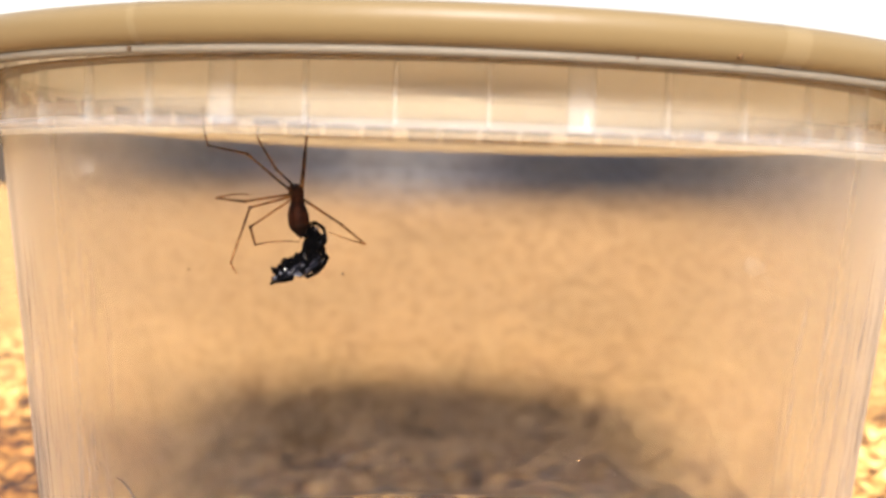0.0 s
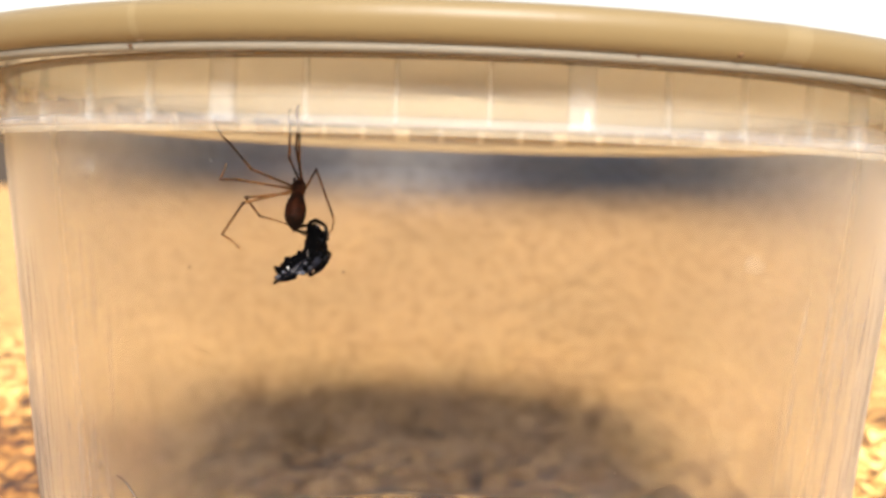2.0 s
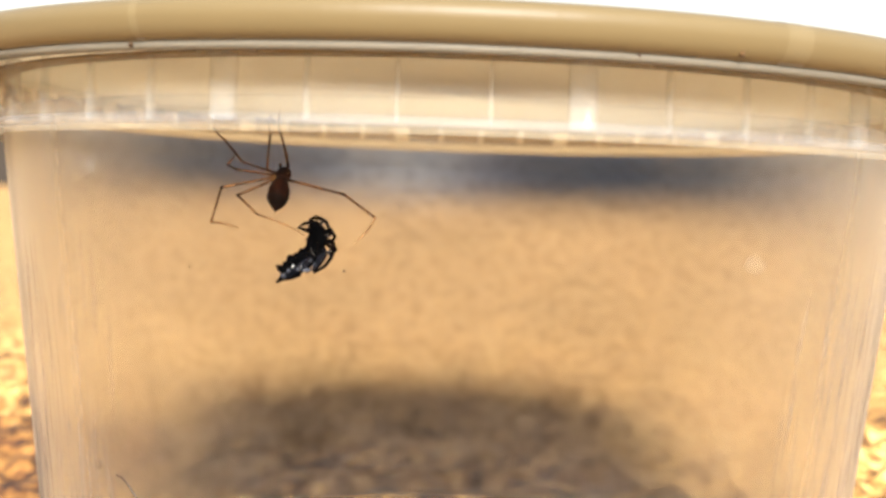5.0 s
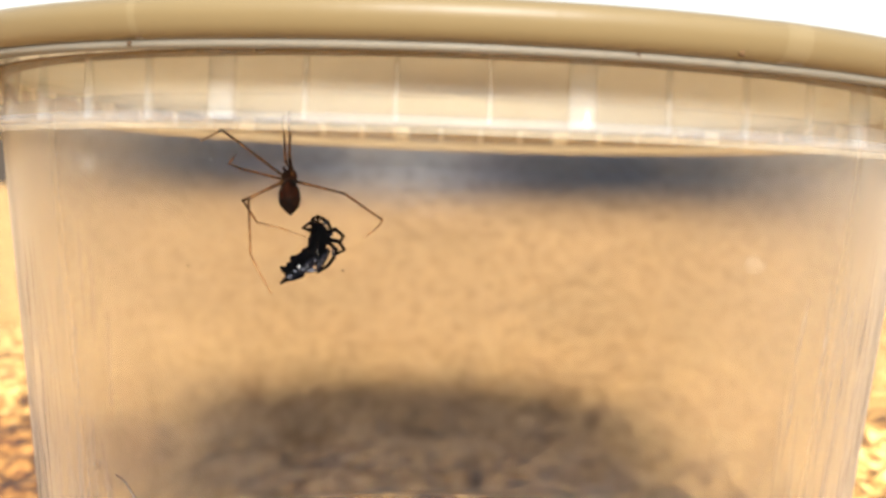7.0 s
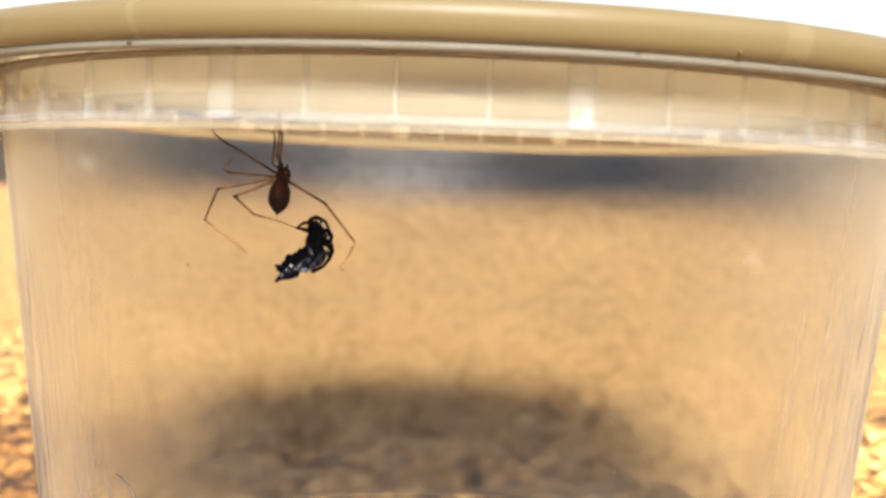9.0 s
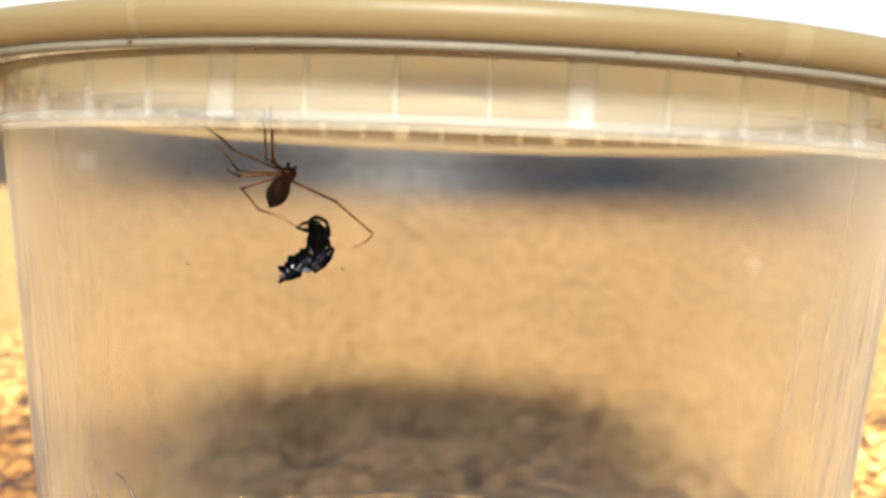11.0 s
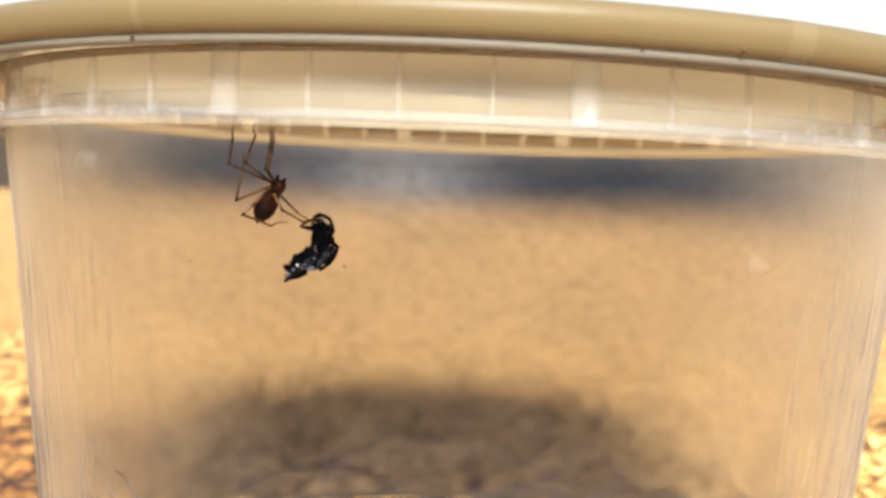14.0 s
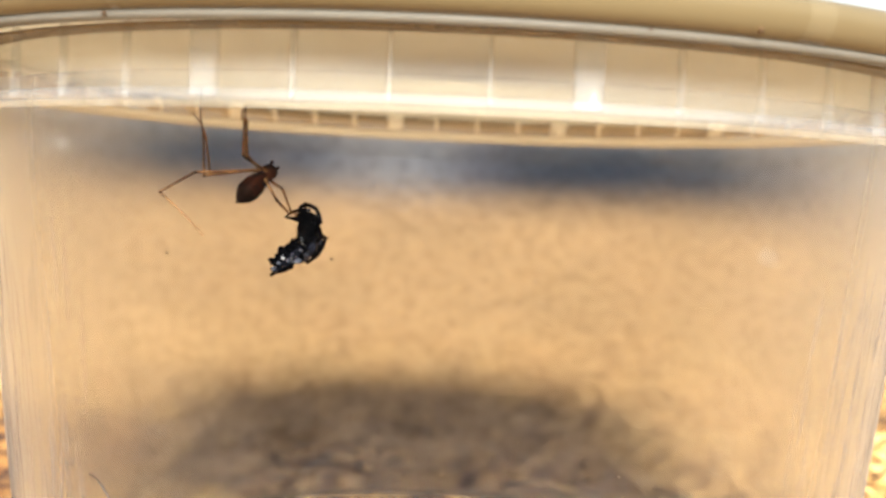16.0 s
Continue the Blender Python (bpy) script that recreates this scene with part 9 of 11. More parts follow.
    walk(LEGS[5][0], [
        (0, bone(5, 0, -0.55, -0.20, 0.10, -0.785, -0.394, -0.478)),
        (0.25, bone(5, 0, -0.55, -0.20, 0.10, -0.766, -0.433, -0.476)),
        (0.5, bone(5, 0, -0.55, -0.20, 0.10, -0.769, -0.462, -0.442)),
        (0.75, bone(5, 0, -0.55, -0.20, 0.10, -0.786, -0.522, -0.330)),
        (1, bone(5, 0, -0.55, -0.20, 0.10, -0.807, -0.557, -0.194)),
        (1.25, bone(5, 0, -0.55, -0.20, 0.10, -0.827, -0.499, -0.260)),
        (1.5, bone(5, 0, -0.55, -0.20, 0.10, -0.848, -0.433, -0.306)),
        (1.75, bone(5, 0, -0.55, -0.20, 0.10, -0.821, -0.467, -0.329)),
        (2, bone(5, 0, -0.55, -0.20, 0.10, -0.797, -0.494, -0.349)),
        (2.25, bone(5, 0, -0.55, -0.20, 0.10, -0.809, -0.483, -0.335)),
        (2.5, bone(5, 0, -0.55, -0.20, 0.10, -0.823, -0.471, -0.319)),
        (2.75, bone(5, 0, -0.55, -0.20, 0.10, -0.809, -0.423, -0.408)),
        (3, bone(5, 0, -0.55, -0.20, 0.10, -0.802, -0.358, -0.478)),
        (3.25, bone(5, 0, -0.55, -0.20, 0.10, -0.801, -0.352, -0.483)),
        (3.5, bone(5, 0, -0.55, -0.20, 0.10, -0.803, -0.346, -0.485)),
        (3.75, bone(5, 0, -0.55, -0.20, 0.10, -0.752, -0.363, -0.550)),
        (4, bone(5, 0, -0.55, -0.20, 0.10, -0.703, -0.368, -0.608)),
        (4.25, bone(5, 0, -0.55, -0.20, 0.10, -0.678, -0.345, -0.649)),
        (4.5, bone(5, 0, -0.55, -0.20, 0.10, -0.650, -0.324, -0.688)),
        (4.75, bone(5, 0, -0.55, -0.20, 0.10, -0.620, -0.304, -0.723)),
        (5, bone(5, 0, -0.55, -0.20, 0.10, -0.589, -0.286, -0.756)),
        (5.25, bone(5, 0, -0.55, -0.20, 0.10, -0.569, -0.263, -0.779)),
        (5.5, bone(5, 0, -0.55, -0.20, 0.10, -0.604, -0.211, -0.768)),
        (5.75, bone(5, 0, -0.55, -0.20, 0.10, -0.644, -0.158, -0.748)),
        (6, bone(5, 0, -0.55, -0.20, 0.10, -0.690, -0.104, -0.716)),
        (6.25, bone(5, 0, -0.55, -0.20, 0.10, -0.742, -0.045, -0.669)),
        (6.5, bone(5, 0, -0.55, -0.20, 0.10, -0.803, 0.031, -0.596)),
        (6.75, bone(5, 0, -0.55, -0.20, 0.10, -0.755, -0.189, -0.629)),
        (7, bone(5, 0, -0.55, -0.20, 0.10, -0.721, -0.357, -0.594)),
        (7.25, bone(5, 0, -0.55, -0.20, 0.10, -0.645, -0.308, -0.699)),
        (7.5, bone(5, 0, -0.55, -0.20, 0.10, -0.561, -0.274, -0.781)),
        (7.75, bone(5, 0, -0.55, -0.20, 0.10, -0.630, -0.253, -0.734)),
        (8, bone(5, 0, -0.55, -0.20, 0.10, -0.705, -0.224, -0.673)),
        (8.25, bone(5, 0, -0.55, -0.20, 0.10, -0.746, -0.311, -0.589)),
        (8.5, bone(5, 0, -0.55, -0.20, 0.10, -0.776, -0.394, -0.492)),
        (8.75, bone(5, 0, -0.55, -0.20, 0.10, -0.734, -0.347, -0.584)),
        (9, bone(5, 0, -0.55, -0.20, 0.10, -0.684, -0.307, -0.662)),
        (9.25, bone(5, 0, -0.55, -0.20, 0.10, -0.687, -0.291, -0.666)),
        (9.5, bone(5, 0, -0.55, -0.20, 0.10, -0.691, -0.274, -0.669)),
        (9.75, bone(5, 0, -0.55, -0.20, 0.10, -0.695, -0.257, -0.671)),
        (10, bone(5, 0, -0.55, -0.20, 0.10, -0.701, -0.238, -0.672)),
        (10.25, bone(5, 0, -0.55, -0.20, 0.10, -0.689, -0.224, -0.689)),
        (10.5, bone(5, 0, -0.55, -0.20, 0.10, -0.613, -0.228, -0.757)),
        (10.75, bone(5, 0, -0.55, -0.20, 0.10, -0.543, -0.235, -0.806)),
        (11, bone(5, 0, -0.55, -0.20, 0.10, -0.483, -0.255, -0.838)),
        (11.25, bone(5, 0, -0.55, -0.20, 0.10, -0.434, -0.291, -0.853)),
        (11.5, bone(5, 0, -0.55, -0.20, 0.10, -0.399, -0.344, -0.850)),
        (11.75, bone(5, 0, -0.55, -0.20, 0.10, -0.576, -0.431, -0.694)),
        (12, bone(5, 0, -0.55, -0.20, 0.10, -0.730, -0.540, -0.419)),
        (12.25, bone(5, 0, -0.55, -0.20, 0.10, -0.520, -0.705, -0.483)),
        (12.5, bone(5, 0, -0.55, -0.20, 0.10, -0.325, -0.778, -0.537)),
        (12.75, bone(5, 0, -0.55, -0.20, 0.10, -0.265, -0.849, -0.457)),
        (13, bone(5, 0, -0.55, -0.20, 0.10, -0.236, -0.929, -0.286)),
        (13.25, bone(5, 0, -0.55, -0.20, 0.10, 0.114, -0.844, -0.525)),
        (13.5, bone(5, 0, -0.55, -0.20, 0.10, 0.463, -0.671, -0.579)),
        (13.75, bone(5, 0, -0.55, -0.20, 0.10, 0.477, -0.636, -0.607)),
        (14, bone(5, 0, -0.55, -0.20, 0.10, 0.490, -0.599, -0.633)),
        (14.25, bone(5, 0, -0.55, -0.20, 0.10, 0.561, -0.597, -0.574)),
        (14.5, bone(5, 0, -0.55, -0.20, 0.10, 0.624, -0.625, -0.469)),
        (14.75, bone(5, 0, -0.55, -0.20, 0.10, 0.535, -0.606, -0.589)),
        (15, bone(5, 0, -0.55, -0.20, 0.10, 0.437, -0.605, -0.666)),
        (15.25, bone(5, 0, -0.55, -0.20, 0.10, 0.489, -0.606, -0.628)),
        (15.5, bone(5, 0, -0.55, -0.20, 0.10, 0.535, -0.615, -0.579)),
        (15.75, bone(5, 0, -0.55, -0.20, 0.10, 0.585, -0.589, -0.557)),
        (16, bone(5, 0, -0.55, -0.20, 0.10, 0.633, -0.566, -0.528)),
    ])
    walk(LEGS[5][1], [
        (0, bone(5, 1, -5.36, -2.61, -2.83, -0.039, 0.816, -0.576)),
        (0.25, bone(5, 1, -5.24, -2.85, -2.82, 0.017, 0.896, -0.443)),
        (0.5, bone(5, 1, -5.26, -3.03, -2.61, 0.077, 0.922, -0.380)),
        (0.75, bone(5, 1, -5.37, -3.40, -1.92, 0.077, 0.875, -0.478)),
        (1, bone(5, 1, -5.50, -3.61, -1.09, 0.078, 0.801, -0.593)),
        (1.25, bone(5, 1, -5.61, -3.26, -1.49, 0.216, 0.854, -0.473)),
        (1.5, bone(5, 1, -5.74, -2.85, -1.78, 0.355, 0.860, -0.368)),
        (1.75, bone(5, 1, -5.58, -3.06, -1.91, 0.364, 0.871, -0.330)),
        (2, bone(5, 1, -5.43, -3.22, -2.04, 0.374, 0.879, -0.295)),
        (2.25, bone(5, 1, -5.51, -3.16, -1.95, 0.357, 0.885, -0.298)),
        (2.5, bone(5, 1, -5.59, -3.08, -1.86, 0.340, 0.891, -0.301)),
        (2.75, bone(5, 1, -5.50, -2.79, -2.40, 0.315, 0.920, -0.232)),
        (3, bone(5, 1, -5.46, -2.39, -2.83, 0.289, 0.941, -0.174)),
        (3.25, bone(5, 1, -5.46, -2.36, -2.86, 0.234, 0.952, -0.195)),
        (3.5, bone(5, 1, -5.47, -2.32, -2.87, 0.176, 0.960, -0.218)),
        (3.75, bone(5, 1, -5.16, -2.42, -3.27, 0.279, 0.944, -0.177)),
        (4, bone(5, 1, -4.86, -2.45, -3.62, 0.386, 0.910, -0.149)),
        (4.25, bone(5, 1, -4.70, -2.32, -3.88, 0.437, 0.891, -0.124)),
        (4.5, bone(5, 1, -4.53, -2.18, -4.11, 0.487, 0.868, -0.099)),
        (4.75, bone(5, 1, -4.35, -2.06, -4.33, 0.535, 0.842, -0.074)),
        (5, bone(5, 1, -4.16, -1.95, -4.53, 0.581, 0.812, -0.051)),
        (5.25, bone(5, 1, -4.04, -1.81, -4.67, 0.618, 0.785, -0.039)),
        (5.5, bone(5, 1, -4.25, -1.49, -4.61, 0.622, 0.779, -0.081)),
        (5.75, bone(5, 1, -4.50, -1.17, -4.48, 0.624, 0.770, -0.132)),
        (6, bone(5, 1, -4.78, -0.84, -4.29, 0.625, 0.756, -0.195)),
        (6.25, bone(5, 1, -5.09, -0.47, -4.00, 0.628, 0.726, -0.279)),
        (6.5, bone(5, 1, -5.47, -0.01, -3.55, 0.670, 0.514, -0.536)),
        (6.75, bone(5, 1, -5.17, -1.36, -3.75, 0.425, 0.867, -0.259)),
        (7, bone(5, 1, -4.97, -2.39, -3.54, 0.251, 0.932, -0.261)),
        (7.25, bone(5, 1, -4.50, -2.09, -4.18, 0.442, 0.886, -0.141)),
        (7.5, bone(5, 1, -3.99, -1.88, -4.68, 0.616, 0.787, -0.030)),
        (7.75, bone(5, 1, -4.41, -1.75, -4.40, 0.462, 0.877, -0.131)),
        (8, bone(5, 1, -4.87, -1.57, -4.02, 0.304, 0.920, -0.247)),
        (8.25, bone(5, 1, -5.12, -2.10, -3.51, 0.250, 0.908, -0.336)),
        (8.5, bone(5, 1, -5.31, -2.62, -2.91, 0.193, 0.880, -0.434)),
        (8.75, bone(5, 1, -5.05, -2.32, -3.48, 0.387, 0.883, -0.266)),
        (9, bone(5, 1, -4.74, -2.08, -3.96, 0.565, 0.817, -0.114)),
        (9.25, bone(5, 1, -4.76, -1.98, -3.98, 0.510, 0.849, -0.138)),
        (9.5, bone(5, 1, -4.78, -1.88, -4.00, 0.456, 0.875, -0.164)),
        (9.75, bone(5, 1, -4.81, -1.77, -4.01, 0.402, 0.895, -0.192)),
        (10, bone(5, 1, -4.84, -1.66, -4.02, 0.347, 0.911, -0.222)),
        (10.25, bone(5, 1, -4.77, -1.57, -4.12, 0.330, 0.916, -0.228)),
        (10.5, bone(5, 1, -4.30, -1.60, -4.54, 0.457, 0.879, -0.136)),
        (10.75, bone(5, 1, -3.88, -1.64, -4.84, 0.577, 0.815, -0.052)),
        (11, bone(5, 1, -3.51, -1.76, -5.03, 0.683, 0.730, 0.026)),
        (11.25, bone(5, 1, -3.21, -1.98, -5.12, 0.769, 0.632, 0.099)),
        (11.5, bone(5, 1, -2.99, -2.31, -5.11, 0.833, 0.528, 0.166)),
        (11.75, bone(5, 1, -4.08, -2.84, -4.15, 0.675, 0.737, 0.046)),
        (12, bone(5, 1, -5.02, -3.51, -2.46, 0.517, 0.839, -0.168)),
        (12.25, bone(5, 1, -3.73, -4.52, -2.86, 0.321, 0.917, -0.236)),
        (12.5, bone(5, 1, -2.54, -4.97, -3.19, 0.103, 0.939, -0.327)),
        (12.75, bone(5, 1, -2.17, -5.40, -2.70, 0.151, 0.783, -0.603)),
        (13, bone(5, 1, -2.00, -5.89, -1.65, 0.260, 0.316, -0.912)),
        (13.25, bone(5, 1, 0.15, -5.37, -3.11, 0.437, 0.851, -0.292)),
        (13.5, bone(5, 1, 2.28, -4.31, -3.45, 0.609, 0.756, 0.240)),
        (13.75, bone(5, 1, 2.37, -4.09, -3.62, 0.623, 0.731, 0.279)),
        (14, bone(5, 1, 2.45, -3.87, -3.78, 0.640, 0.701, 0.314)),
        (14.25, bone(5, 1, 2.89, -3.86, -3.41, 0.707, 0.632, 0.318)),
        (14.5, bone(5, 1, 3.27, -4.03, -2.77, 0.778, 0.551, 0.302)),
        (14.75, bone(5, 1, 2.73, -3.91, -3.51, 0.527, 0.753, 0.394)),
        (15, bone(5, 1, 2.13, -3.91, -3.98, 0.292, 0.829, 0.477)),
        (15.25, bone(5, 1, 2.44, -3.91, -3.75, 0.307, 0.820, 0.483)),
        (15.5, bone(5, 1, 2.73, -3.97, -3.45, 0.323, 0.813, 0.484)),
        (15.75, bone(5, 1, 3.03, -3.81, -3.31, 0.392, 0.806, 0.444)),
        (16, bone(5, 1, 3.33, -3.67, -3.14, 0.465, 0.788, 0.403)),
    ])
    walk(LEGS[5][2], [
        (0, bone(5, 2, -5.50, 0.26, -4.85, 0.743, 0.669, 0.007)),
        (0.25, bone(5, 2, -5.18, 0.30, -4.37, 0.804, 0.594, -0.036)),
        (0.5, bone(5, 2, -4.99, 0.21, -3.94, 0.897, 0.399, -0.188)),
        (0.75, bone(5, 2, -5.09, -0.32, -3.60, 0.853, 0.500, -0.146)),
        (1, bone(5, 2, -5.22, -0.80, -3.18, 0.817, 0.559, -0.141)),
        (1.25, bone(5, 2, -4.86, -0.26, -3.16, 0.816, 0.568, -0.107)),
        (1.5, bone(5, 2, -4.50, 0.17, -3.07, 0.818, 0.569, -0.086)),
        (1.75, bone(5, 2, -4.30, 0.00, -3.07, 0.735, 0.678, -0.020)),
        (2, bone(5, 2, -4.12, -0.13, -3.07, 0.656, 0.754, 0.037)),
        (2.25, bone(5, 2, -4.26, -0.04, -3.00, 0.665, 0.746, 0.033)),
        (2.5, bone(5, 2, -4.39, 0.05, -2.92, 0.675, 0.737, 0.028)),
        (2.75, bone(5, 2, -4.40, 0.44, -3.22, 0.665, 0.738, 0.115)),
        (3, bone(5, 2, -4.45, 0.91, -3.44, 0.658, 0.729, 0.190)),
        (3.25, bone(5, 2, -4.64, 0.99, -3.55, 0.629, 0.751, 0.199)),
        (3.5, bone(5, 2, -4.85, 1.06, -3.64, 0.601, 0.772, 0.207)),
        (3.75, bone(5, 2, -4.18, 0.89, -3.89, 0.656, 0.726, 0.207)),
        (4, bone(5, 2, -3.50, 0.75, -4.15, 0.715, 0.672, 0.194)),
        (4.25, bone(5, 2, -3.16, 0.82, -4.31, 0.745, 0.647, 0.163)),
        (4.5, bone(5, 2, -2.82, 0.87, -4.46, 0.778, 0.615, 0.128)),
        (4.75, bone(5, 2, -2.47, 0.90, -4.59, 0.815, 0.572, 0.087)),
        (5, bone(5, 2, -2.11, 0.90, -4.71, 0.856, 0.516, 0.037)),
        (5.25, bone(5, 2, -1.86, 0.95, -4.81, 0.881, 0.474, 0.007)),
        (5.5, bone(5, 2, -2.07, 1.25, -4.89, 0.830, 0.550, 0.095)),
        (5.75, bone(5, 2, -2.30, 1.54, -4.95, 0.786, 0.596, 0.165)),
        (6, bone(5, 2, -2.58, 1.82, -4.97, 0.748, 0.625, 0.225)),
        (6.25, bone(5, 2, -2.88, 2.08, -4.98, 0.714, 0.643, 0.277)),
        (6.5, bone(5, 2, -3.11, 1.80, -5.43, 0.684, 0.654, 0.322)),
        (6.75, bone(5, 2, -3.68, 1.69, -4.66, 0.730, 0.664, 0.162)),
        (7, bone(5, 2, -4.08, 0.89, -4.46, 0.776, 0.630, -0.020)),
        (7.25, bone(5, 2, -2.95, 1.03, -4.68, 0.829, 0.560, -0.003)),
        (7.5, bone(5, 2, -1.82, 0.89, -4.79, 0.891, 0.454, -0.012)),
        (7.75, bone(5, 2, -2.79, 1.34, -4.86, 0.869, 0.494, 0.023)),
        (8, bone(5, 2, -3.80, 1.66, -4.89, 0.862, 0.506, 0.037)),
        (8.25, bone(5, 2, -4.24, 1.09, -4.69, 0.748, 0.657, 0.088)),
        (8.5, bone(5, 2, -4.63, 0.48, -4.44, 0.643, 0.758, 0.112)),
        (8.75, bone(5, 2, -3.68, 0.78, -4.42, 0.705, 0.698, 0.125)),
        (9, bone(5, 2, -2.75, 0.79, -4.36, 0.771, 0.624, 0.128)),
        (9.25, bone(5, 2, -2.96, 1.00, -4.46, 0.789, 0.603, 0.113)),
        (9.5, bone(5, 2, -3.18, 1.19, -4.57, 0.808, 0.581, 0.097)),
        (9.75, bone(5, 2, -3.40, 1.37, -4.69, 0.827, 0.557, 0.078)),
        (10, bone(5, 2, -3.62, 1.54, -4.80, 0.846, 0.529, 0.056)),
        (10.25, bone(5, 2, -3.61, 1.65, -4.92, 0.857, 0.512, 0.063)),
        (10.5, bone(5, 2, -2.70, 1.50, -5.02, 0.831, 0.526, 0.180)),
        (10.75, bone(5, 2, -1.85, 1.22, -5.02, 0.809, 0.522, 0.271)),
        (11, bone(5, 2, -1.11, 0.80, -4.94, 0.788, 0.514, 0.338)),
        (11.25, bone(5, 2, -0.51, 0.24, -4.78, 0.769, 0.512, 0.384)),
        (11.5, bone(5, 2, -0.06, -0.45, -4.52, 0.752, 0.520, 0.406)),
        (11.75, bone(5, 2, -1.71, -0.25, -3.99, 0.665, 0.666, 0.337)),
        (12, bone(5, 2, -3.20, -0.56, -3.05, 0.599, 0.779, 0.184)),
        (12.25, bone(5, 2, -2.60, -1.29, -3.69, 0.333, 0.813, 0.478)),
        (12.5, bone(5, 2, -2.18, -1.66, -4.34, 0.139, 0.680, 0.720)),
        (12.75, bone(5, 2, -1.64, -2.65, -4.82, 0.104, 0.696, 0.710)),
        (13, bone(5, 2, -1.08, -4.78, -4.86, 0.070, 0.780, 0.621)),
        (13.25, bone(5, 2, 1.69, -2.38, -4.14, 0.097, 0.808, 0.581)),
        (13.5, bone(5, 2, 4.43, -1.66, -2.61, 0.182, 0.856, 0.484)),
        (13.75, bone(5, 2, 4.56, -1.52, -2.63, 0.175, 0.853, 0.491)),
        (14, bone(5, 2, 4.70, -1.40, -2.67, 0.169, 0.850, 0.498)),
        (14.25, bone(5, 2, 5.37, -1.64, -2.29, 0.179, 0.841, 0.510)),
        (14.5, bone(5, 2, 6.01, -2.09, -1.71, 0.187, 0.856, 0.482)),
        (14.75, bone(5, 2, 4.58, -1.26, -2.12, 0.195, 0.845, 0.498)),
        (15, bone(5, 2, 3.15, -0.99, -2.30, 0.195, 0.855, 0.481)),
        (15.25, bone(5, 2, 3.52, -1.03, -2.05, 0.193, 0.840, 0.507)),
        (15.5, bone(5, 2, 3.86, -1.11, -1.75, 0.190, 0.830, 0.525)),
        (15.75, bone(5, 2, 4.41, -0.98, -1.75, 0.143, 0.829, 0.541)),
        (16, bone(5, 2, 4.96, -0.90, -1.72, 0.097, 0.830, 0.550)),
    ])
